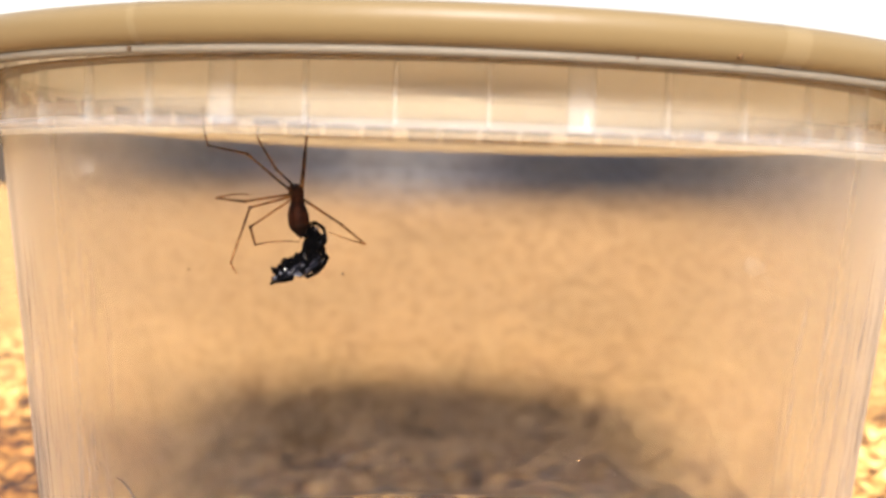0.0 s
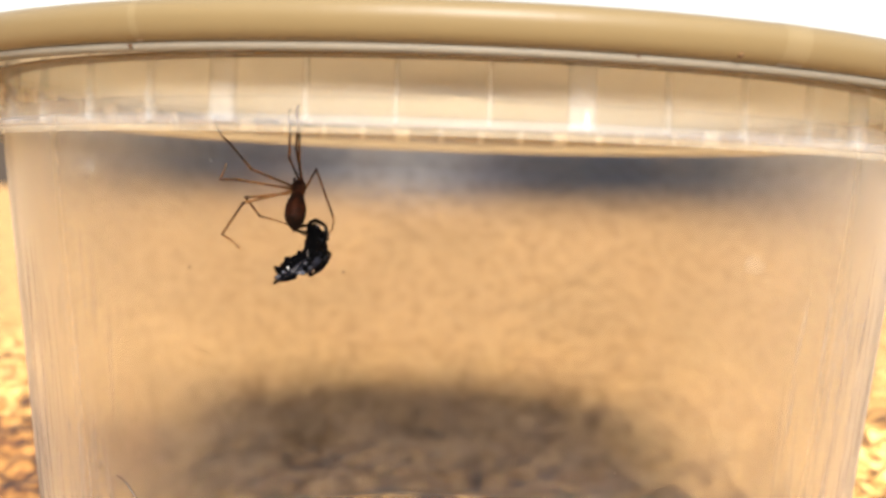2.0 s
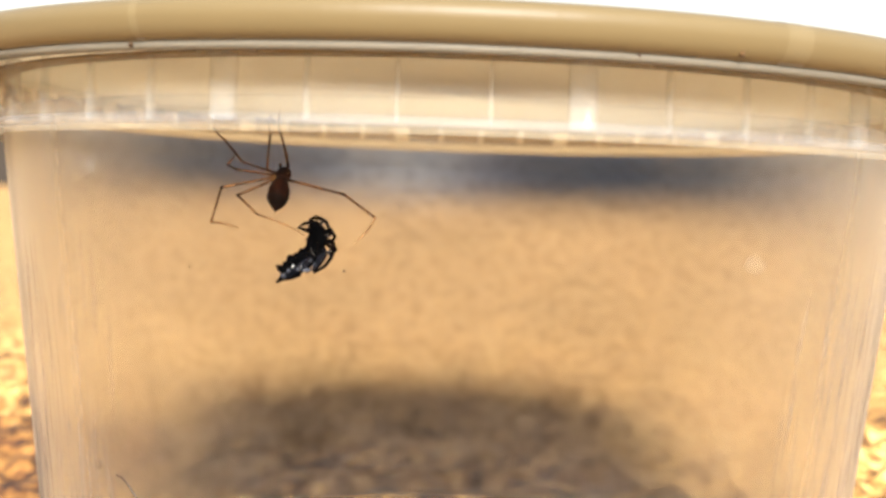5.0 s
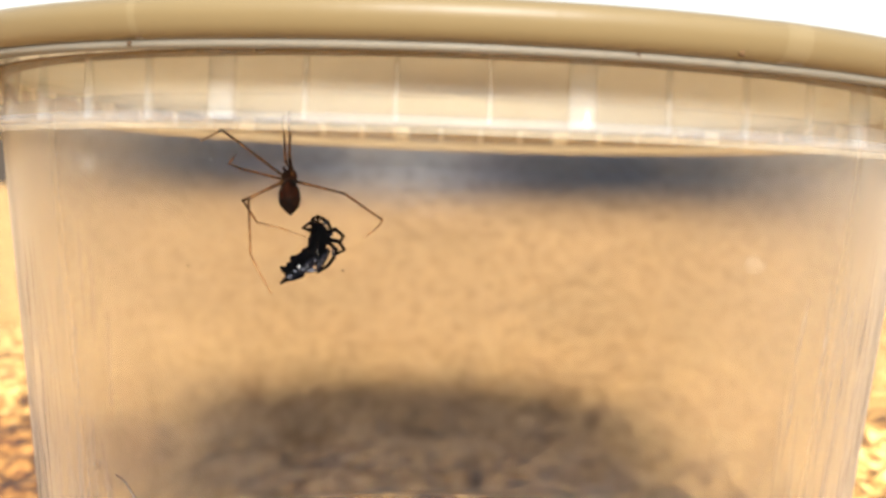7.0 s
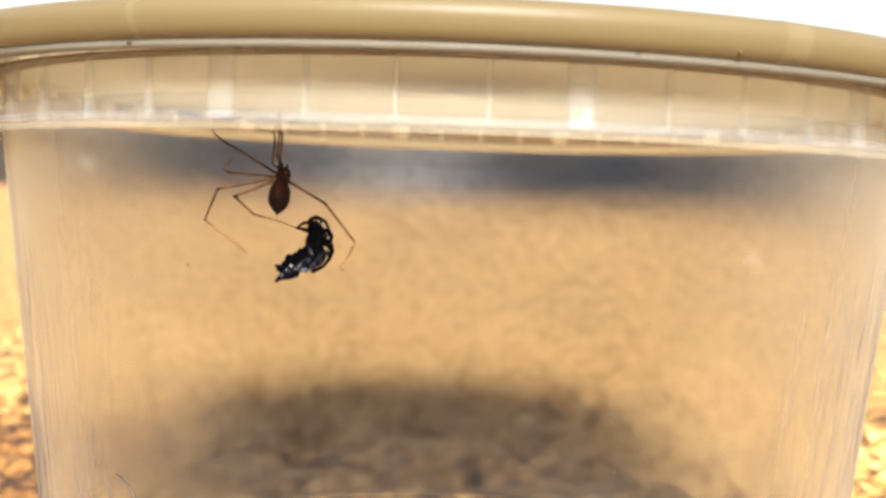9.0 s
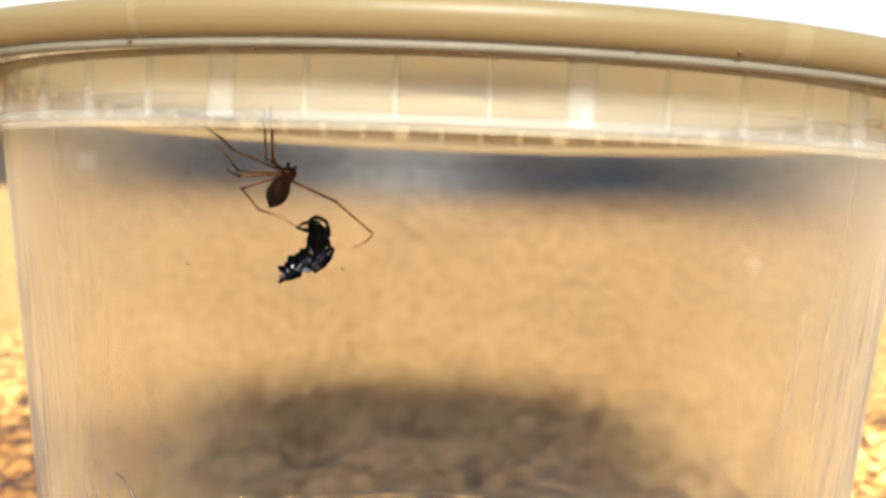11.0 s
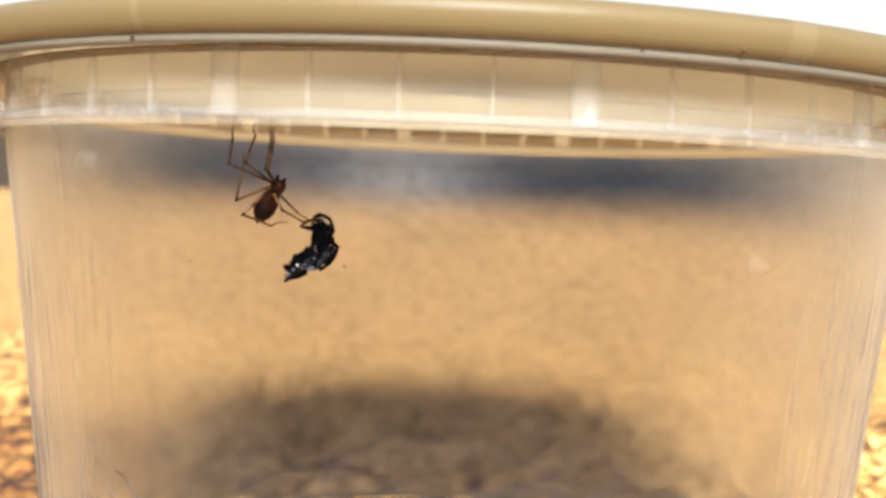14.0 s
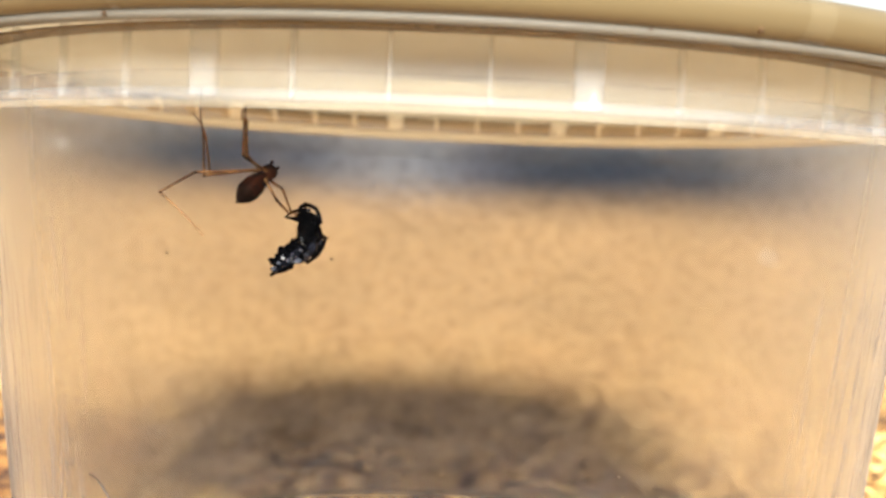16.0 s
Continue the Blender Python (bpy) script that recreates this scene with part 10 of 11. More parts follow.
    walk(LEGS[6][0], [
        (0, bone(6, 0, 0.55, -0.10, 0.10, 0.573, 0.661, -0.485)),
        (0.25, bone(6, 0, 0.55, -0.10, 0.10, 0.330, 0.920, 0.210)),
        (0.5, bone(6, 0, 0.55, -0.10, 0.10, 0.094, 0.667, 0.739)),
        (0.75, bone(6, 0, 0.55, -0.10, 0.10, 0.145, 0.714, 0.685)),
        (1, bone(6, 0, 0.55, -0.10, 0.10, 0.195, 0.769, 0.609)),
        (1.25, bone(6, 0, 0.55, -0.10, 0.10, 0.172, 0.722, 0.670)),
        (1.5, bone(6, 0, 0.55, -0.10, 0.10, 0.148, 0.687, 0.711)),
        (1.75, bone(6, 0, 0.55, -0.10, 0.10, 0.124, 0.675, 0.727)),
        (2, bone(6, 0, 0.55, -0.10, 0.10, 0.100, 0.665, 0.740)),
        (2.25, bone(6, 0, 0.55, -0.10, 0.10, 0.129, 0.641, 0.757)),
        (2.5, bone(6, 0, 0.55, -0.10, 0.10, 0.158, 0.615, 0.772)),
        (2.75, bone(6, 0, 0.55, -0.10, 0.10, 0.157, 0.525, 0.836)),
        (3, bone(6, 0, 0.55, -0.10, 0.10, 0.158, 0.439, 0.884)),
        (3.25, bone(6, 0, 0.55, -0.10, 0.10, 0.377, 0.626, 0.683)),
        (3.5, bone(6, 0, 0.55, -0.10, 0.10, 0.585, 0.712, 0.389)),
        (3.75, bone(6, 0, 0.55, -0.10, 0.10, 0.765, 0.620, 0.176)),
        (4, bone(6, 0, 0.55, -0.10, 0.10, 0.935, 0.225, -0.275)),
        (4.25, bone(6, 0, 0.55, -0.10, 0.10, 0.953, 0.193, -0.233)),
        (4.5, bone(6, 0, 0.55, -0.10, 0.10, 0.969, 0.159, -0.191)),
        (4.75, bone(6, 0, 0.55, -0.10, 0.10, 0.981, 0.124, -0.148)),
        (5, bone(6, 0, 0.55, -0.10, 0.10, 0.991, 0.087, -0.105)),
        (5.25, bone(6, 0, 0.55, -0.10, 0.10, 0.927, 0.339, 0.159)),
        (5.5, bone(6, 0, 0.55, -0.10, 0.10, 0.775, 0.533, 0.339)),
        (5.75, bone(6, 0, 0.55, -0.10, 0.10, 0.636, 0.623, 0.455)),
        (6, bone(6, 0, 0.55, -0.10, 0.10, 0.505, 0.667, 0.548)),
        (6.25, bone(6, 0, 0.55, -0.10, 0.10, 0.381, 0.679, 0.627)),
        (6.5, bone(6, 0, 0.55, -0.10, 0.10, 0.266, 0.666, 0.697)),
        (6.75, bone(6, 0, 0.55, -0.10, 0.10, 0.510, 0.733, 0.450)),
        (7, bone(6, 0, 0.55, -0.10, 0.10, 0.764, 0.638, 0.089)),
        (7.25, bone(6, 0, 0.55, -0.10, 0.10, 0.864, 0.489, 0.117)),
        (7.5, bone(6, 0, 0.55, -0.10, 0.10, 0.962, 0.258, 0.093)),
        (7.75, bone(6, 0, 0.55, -0.10, 0.10, 0.908, 0.413, 0.066)),
        (8, bone(6, 0, 0.55, -0.10, 0.10, 0.850, 0.527, 0.010)),
        (8.25, bone(6, 0, 0.55, -0.10, 0.10, 0.739, 0.669, 0.081)),
        (8.5, bone(6, 0, 0.55, -0.10, 0.10, 0.637, 0.761, 0.126)),
        (8.75, bone(6, 0, 0.55, -0.10, 0.10, 0.599, 0.787, 0.147)),
        (9, bone(6, 0, 0.55, -0.10, 0.10, 0.577, 0.805, 0.136)),
        (9.25, bone(6, 0, 0.55, -0.10, 0.10, 0.632, 0.765, 0.127)),
        (9.5, bone(6, 0, 0.55, -0.10, 0.10, 0.687, 0.718, 0.111)),
        (9.75, bone(6, 0, 0.55, -0.10, 0.10, 0.744, 0.663, 0.086)),
        (10, bone(6, 0, 0.55, -0.10, 0.10, 0.802, 0.595, 0.050)),
        (10.25, bone(6, 0, 0.55, -0.10, 0.10, 0.848, 0.529, 0.036)),
        (10.5, bone(6, 0, 0.55, -0.10, 0.10, 0.831, 0.531, 0.162)),
        (10.75, bone(6, 0, 0.55, -0.10, 0.10, 0.813, 0.518, 0.266)),
        (11, bone(6, 0, 0.55, -0.10, 0.10, 0.791, 0.503, 0.348)),
        (11.25, bone(6, 0, 0.55, -0.10, 0.10, 0.767, 0.496, 0.407)),
        (11.5, bone(6, 0, 0.55, -0.10, 0.10, 0.743, 0.502, 0.442)),
        (11.75, bone(6, 0, 0.55, -0.10, 0.10, 0.843, 0.526, 0.112)),
        (12, bone(6, 0, 0.55, -0.10, 0.10, 0.900, 0.272, -0.342)),
        (12.25, bone(6, 0, 0.55, -0.10, 0.10, 0.585, 0.809, 0.061)),
        (12.5, bone(6, 0, 0.55, -0.10, 0.10, 0.347, 0.862, 0.370)),
        (12.75, bone(6, 0, 0.55, -0.10, 0.10, 0.271, 0.931, 0.245)),
        (13, bone(6, 0, 0.55, -0.10, 0.10, 0.235, 0.972, 0.014)),
        (13.25, bone(6, 0, 0.55, -0.10, 0.10, 0.335, 0.930, 0.151)),
        (13.5, bone(6, 0, 0.55, -0.10, 0.10, 0.436, 0.864, 0.250)),
        (13.75, bone(6, 0, 0.55, -0.10, 0.10, 0.183, 0.916, 0.356)),
        (14, bone(6, 0, 0.55, -0.10, 0.10, -0.059, 0.897, 0.439)),
        (14.25, bone(6, 0, 0.55, -0.10, 0.10, 0.045, 0.896, 0.441)),
        (14.5, bone(6, 0, 0.55, -0.10, 0.10, 0.144, 0.895, 0.422)),
        (14.75, bone(6, 0, 0.55, -0.10, 0.10, 0.109, 0.869, 0.482)),
        (15, bone(6, 0, 0.55, -0.10, 0.10, 0.081, 0.853, 0.515)),
        (15.25, bone(6, 0, 0.55, -0.10, 0.10, 0.119, 0.880, 0.460)),
        (15.5, bone(6, 0, 0.55, -0.10, 0.10, 0.169, 0.900, 0.401)),
        (15.75, bone(6, 0, 0.55, -0.10, 0.10, 0.168, 0.868, 0.468)),
        (16, bone(6, 0, 0.55, -0.10, 0.10, 0.162, 0.833, 0.528)),
    ])
    walk(LEGS[6][1], [
        (0, bone(6, 1, 4.54, 4.50, -3.28, 0.455, -0.782, -0.425)),
        (0.25, bone(6, 1, 2.85, 6.31, 1.57, 0.568, -0.403, -0.718)),
        (0.5, bone(6, 1, 1.21, 4.55, 5.25, 0.633, 0.266, -0.727)),
        (0.75, bone(6, 1, 1.56, 4.87, 4.87, 0.572, 0.226, -0.788)),
        (1, bone(6, 1, 1.91, 5.25, 4.34, 0.506, 0.156, -0.848)),
        (1.25, bone(6, 1, 1.75, 4.93, 4.77, 0.528, 0.220, -0.820)),
        (1.5, bone(6, 1, 1.58, 4.69, 5.05, 0.551, 0.262, -0.793)),
        (1.75, bone(6, 1, 1.42, 4.60, 5.16, 0.483, 0.124, -0.867)),
        (2, bone(6, 1, 1.25, 4.53, 5.25, 0.402, 0.049, -0.914)),
        (2.25, bone(6, 1, 1.45, 4.36, 5.37, 0.372, 0.213, -0.904)),
        (2.5, bone(6, 1, 1.65, 4.19, 5.48, 0.333, 0.350, -0.875)),
        (2.75, bone(6, 1, 1.64, 3.56, 5.93, 0.443, 0.113, -0.889)),
        (3, bone(6, 1, 1.65, 2.96, 6.26, 0.528, 0.012, -0.849)),
        (3.25, bone(6, 1, 3.17, 4.26, 4.86, 0.611, 0.047, -0.791)),
        (3.5, bone(6, 1, 4.62, 4.86, 2.81, 0.691, 0.116, -0.713)),
        (3.75, bone(6, 1, 5.88, 4.22, 1.33, 0.605, -0.152, -0.782)),
        (4, bone(6, 1, 7.06, 1.46, -1.82, 0.551, -0.271, -0.789)),
        (4.25, bone(6, 1, 7.19, 1.24, -1.53, 0.575, -0.283, -0.768)),
        (4.5, bone(6, 1, 7.30, 1.01, -1.23, 0.597, -0.296, -0.746)),
        (4.75, bone(6, 1, 7.38, 0.76, -0.93, 0.618, -0.311, -0.722)),
        (5, bone(6, 1, 7.45, 0.51, -0.63, 0.638, -0.328, -0.697)),
        (5.25, bone(6, 1, 7.01, 2.26, 1.21, 0.660, -0.313, -0.683)),
        (5.5, bone(6, 1, 5.95, 3.61, 2.46, 0.600, -0.267, -0.754)),
        (5.75, bone(6, 1, 4.98, 4.24, 3.27, 0.531, -0.225, -0.817)),
        (6, bone(6, 1, 4.07, 4.55, 3.91, 0.454, -0.185, -0.872)),
        (6.25, bone(6, 1, 3.21, 4.63, 4.47, 0.371, -0.148, -0.917)),
        (6.5, bone(6, 1, 2.41, 4.54, 4.96, 0.282, -0.115, -0.952)),
        (6.75, bone(6, 1, 4.10, 5.00, 3.24, 0.472, -0.121, -0.873)),
        (7, bone(6, 1, 5.87, 4.35, 0.72, 0.656, -0.063, -0.752)),
        (7.25, bone(6, 1, 6.57, 3.31, 0.91, 0.674, -0.191, -0.714)),
        (7.5, bone(6, 1, 7.25, 1.70, 0.75, 0.669, -0.324, -0.669)),
        (7.75, bone(6, 1, 6.88, 2.78, 0.56, 0.664, -0.263, -0.700)),
        (8, bone(6, 1, 6.47, 3.57, 0.17, 0.652, -0.210, -0.729)),
        (8.25, bone(6, 1, 5.70, 4.56, 0.67, 0.629, -0.194, -0.752)),
        (8.5, bone(6, 1, 4.99, 5.20, 0.98, 0.605, -0.191, -0.773)),
        (8.75, bone(6, 1, 4.72, 5.38, 1.12, 0.605, -0.095, -0.791)),
        (9, bone(6, 1, 4.57, 5.51, 1.05, 0.620, 0.027, -0.784)),
        (9.25, bone(6, 1, 4.95, 5.23, 0.98, 0.627, -0.032, -0.778)),
        (9.5, bone(6, 1, 5.33, 4.90, 0.87, 0.634, -0.085, -0.769)),
        (9.75, bone(6, 1, 5.73, 4.52, 0.70, 0.640, -0.133, -0.757)),
        (10, bone(6, 1, 6.14, 4.04, 0.45, 0.647, -0.176, -0.742)),
        (10.25, bone(6, 1, 6.45, 3.59, 0.35, 0.667, -0.198, -0.718)),
        (10.5, bone(6, 1, 6.34, 3.60, 1.23, 0.743, -0.159, -0.650)),
        (10.75, bone(6, 1, 6.21, 3.51, 1.95, 0.817, -0.144, -0.558)),
        (11, bone(6, 1, 6.06, 3.41, 2.52, 0.884, -0.144, -0.445)),
        (11.25, bone(6, 1, 5.89, 3.35, 2.93, 0.940, -0.142, -0.310)),
        (11.5, bone(6, 1, 5.73, 3.40, 3.18, 0.984, -0.102, -0.144)),
        (11.75, bone(6, 1, 6.42, 3.56, 0.88, 0.790, -0.388, -0.474)),
        (12, bone(6, 1, 6.82, 1.79, -2.28, 0.587, -0.651, -0.482)),
        (12.25, bone(6, 1, 4.62, 5.53, 0.53, 0.455, -0.618, -0.641)),
        (12.5, bone(6, 1, 2.97, 5.90, 2.68, 0.302, -0.599, -0.741)),
        (12.75, bone(6, 1, 2.44, 6.38, 1.81, 0.557, -0.545, -0.626)),
        (13, bone(6, 1, 2.19, 6.67, 0.20, 0.796, -0.449, -0.406)),
        (13.25, bone(6, 1, 2.89, 6.38, 1.15, 0.770, -0.470, -0.431)),
        (13.5, bone(6, 1, 3.59, 5.92, 1.84, 0.741, -0.507, -0.440)),
        (13.75, bone(6, 1, 1.82, 6.28, 2.58, 0.633, -0.597, -0.493)),
        (14, bone(6, 1, 0.14, 6.14, 3.16, 0.524, -0.667, -0.529)),
        (14.25, bone(6, 1, 0.87, 6.14, 3.17, 0.543, -0.701, -0.463)),
        (14.5, bone(6, 1, 1.55, 6.13, 3.04, 0.553, -0.752, -0.359)),
        (14.75, bone(6, 1, 1.31, 5.95, 3.46, 0.458, -0.751, -0.475)),
        (15, bone(6, 1, 1.11, 5.84, 3.69, 0.361, -0.762, -0.537)),
        (15.25, bone(6, 1, 1.38, 6.03, 3.31, 0.383, -0.758, -0.528)),
        (15.5, bone(6, 1, 1.73, 6.17, 2.90, 0.403, -0.760, -0.509)),
        (15.75, bone(6, 1, 1.72, 5.94, 3.36, 0.430, -0.711, -0.557)),
        (16, bone(6, 1, 1.68, 5.70, 3.78, 0.461, -0.659, -0.595)),
    ])
    walk(LEGS[6][2], [
        (0, bone(6, 2, 7.55, -0.67, -6.09, -0.711, -0.631, 0.309)),
        (0.25, bone(6, 2, 6.60, 3.65, -3.18, -0.641, -0.750, -0.163)),
        (0.5, bone(6, 2, 5.39, 6.31, 0.44, -0.537, -0.609, -0.584)),
        (0.75, bone(6, 2, 5.34, 6.37, -0.34, -0.478, -0.739, -0.475)),
        (1, bone(6, 2, 5.25, 6.29, -1.26, -0.414, -0.849, -0.330)),
        (1.25, bone(6, 2, 5.24, 6.39, -0.65, -0.398, -0.824, -0.404)),
        (1.5, bone(6, 2, 5.22, 6.42, -0.18, -0.382, -0.803, -0.457)),
        (1.75, bone(6, 2, 4.61, 5.42, -0.56, -0.198, -0.773, -0.603)),
        (2, bone(6, 2, 3.91, 4.85, -0.79, -0.006, -0.677, -0.736)),
        (2.25, bone(6, 2, 3.90, 5.77, -0.60, -0.106, -0.808, -0.579)),
        (2.5, bone(6, 2, 3.85, 6.50, -0.31, -0.197, -0.881, -0.429)),
        (2.75, bone(6, 2, 4.57, 4.30, 0.05, -0.148, -0.804, -0.576)),
        (3, bone(6, 2, 5.14, 3.04, 0.65, -0.099, -0.684, -0.723)),
        (3.25, bone(6, 2, 7.21, 4.57, -0.37, -0.264, -0.435, -0.861)),
        (3.5, bone(6, 2, 9.19, 5.63, -1.91, -0.462, -0.031, -0.887)),
        (3.75, bone(6, 2, 9.87, 3.21, -3.84, -0.430, -0.278, -0.859)),
        (4, bone(6, 2, 10.70, -0.33, -7.03, -0.408, -0.440, -0.800)),
        (4.25, bone(6, 2, 10.99, -0.63, -6.60, -0.389, -0.393, -0.833)),
        (4.5, bone(6, 2, 11.24, -0.95, -6.16, -0.367, -0.347, -0.863)),
        (4.75, bone(6, 2, 11.47, -1.30, -5.71, -0.342, -0.301, -0.890)),
        (5, bone(6, 2, 11.66, -1.66, -5.24, -0.313, -0.257, -0.914)),
        (5.25, bone(6, 2, 11.37, 0.19, -3.31, -0.279, -0.221, -0.935)),
        (5.5, bone(6, 2, 9.92, 1.85, -2.52, -0.194, -0.285, -0.939)),
        (5.75, bone(6, 2, 8.49, 2.76, -2.13, -0.102, -0.334, -0.937)),
        (6, bone(6, 2, 7.07, 3.32, -1.85, -0.007, -0.366, -0.931)),
        (6.25, bone(6, 2, 5.66, 3.65, -1.59, 0.090, -0.381, -0.920)),
        (6.5, bone(6, 2, 4.27, 3.77, -1.34, 0.188, -0.380, -0.906)),
        (6.75, bone(6, 2, 7.23, 4.20, -2.53, -0.099, -0.481, -0.871)),
        (7, bone(6, 2, 10.21, 3.93, -4.25, -0.390, -0.511, -0.766)),
        (7.25, bone(6, 2, 11.02, 2.04, -3.81, -0.359, -0.354, -0.864)),
        (7.5, bone(6, 2, 11.67, -0.44, -3.67, -0.293, -0.208, -0.933)),
        (7.75, bone(6, 2, 11.27, 1.04, -4.07, -0.455, -0.241, -0.857)),
        (8, bone(6, 2, 10.78, 2.18, -4.65, -0.610, -0.267, -0.746)),
        (8.25, bone(6, 2, 9.85, 3.28, -4.31, -0.609, -0.378, -0.697)),
        (8.5, bone(6, 2, 8.98, 3.94, -4.13, -0.594, -0.487, -0.641)),
        (8.75, bone(6, 2, 8.72, 4.75, -4.10, -0.432, -0.397, -0.810)),
        (9, bone(6, 2, 8.67, 5.69, -4.13, -0.243, -0.300, -0.922)),
        (9.25, bone(6, 2, 9.09, 5.01, -4.16, -0.321, -0.303, -0.897)),
        (9.5, bone(6, 2, 9.52, 4.34, -4.21, -0.399, -0.301, -0.866)),
        (9.75, bone(6, 2, 9.96, 3.64, -4.30, -0.476, -0.293, -0.829)),
        (10, bone(6, 2, 10.41, 2.88, -4.46, -0.551, -0.281, -0.786)),
        (10.25, bone(6, 2, 10.86, 2.28, -4.39, -0.585, -0.274, -0.764)),
        (10.5, bone(6, 2, 11.25, 2.55, -3.06, -0.457, -0.314, -0.832)),
        (10.75, bone(6, 2, 11.61, 2.56, -1.74, -0.338, -0.364, -0.868)),
        (11, bone(6, 2, 11.90, 2.45, -0.42, -0.234, -0.433, -0.870)),
        (11.25, bone(6, 2, 12.11, 2.41, 0.89, -0.150, -0.522, -0.840)),
        (11.5, bone(6, 2, 12.23, 2.72, 2.23, -0.089, -0.627, -0.774)),
        (11.75, bone(6, 2, 11.65, 1.00, -2.26, -0.225, -0.724, -0.651)),
        (12, bone(6, 2, 10.69, -2.51, -5.46, -0.322, -0.872, -0.369)),
        (12.25, bone(6, 2, 7.63, 1.45, -3.71, -0.067, -0.809, -0.584)),
        (12.5, bone(6, 2, 4.96, 1.94, -2.22, 0.156, -0.631, -0.760)),
        (12.75, bone(6, 2, 6.12, 2.78, -2.33, 0.381, -0.731, -0.567)),
        (13, bone(6, 2, 7.45, 3.70, -2.48, 0.552, -0.797, -0.245)),
        (13.25, bone(6, 2, 7.98, 3.27, -1.69, 0.493, -0.797, -0.350)),
        (13.5, bone(6, 2, 8.49, 2.57, -1.06, 0.436, -0.795, -0.422)),
        (13.75, bone(6, 2, 6.00, 2.34, -0.68, 0.480, -0.772, -0.416)),
        (14, bone(6, 2, 3.61, 1.74, -0.34, 0.523, -0.747, -0.411)),
        (14.25, bone(6, 2, 4.45, 1.51, 0.11, 0.845, -0.478, -0.238)),
        (14.5, bone(6, 2, 5.21, 1.17, 0.67, 0.993, -0.058, 0.104)),
        (14.75, bone(6, 2, 4.34, 0.99, 0.32, 0.894, -0.379, -0.241)),
        (15, bone(6, 2, 3.50, 0.81, 0.14, 0.605, -0.617, -0.503)),
        (15.25, bone(6, 2, 3.91, 1.02, -0.18, 0.549, -0.717, -0.430)),
        (15.5, bone(6, 2, 4.39, 1.15, -0.47, 0.478, -0.803, -0.355)),
        (15.75, bone(6, 2, 4.56, 1.24, -0.32, 0.909, -0.400, -0.113)),
        (16, bone(6, 2, 4.72, 1.35, -0.15, 0.993, -0.069, 0.096)),
    ])
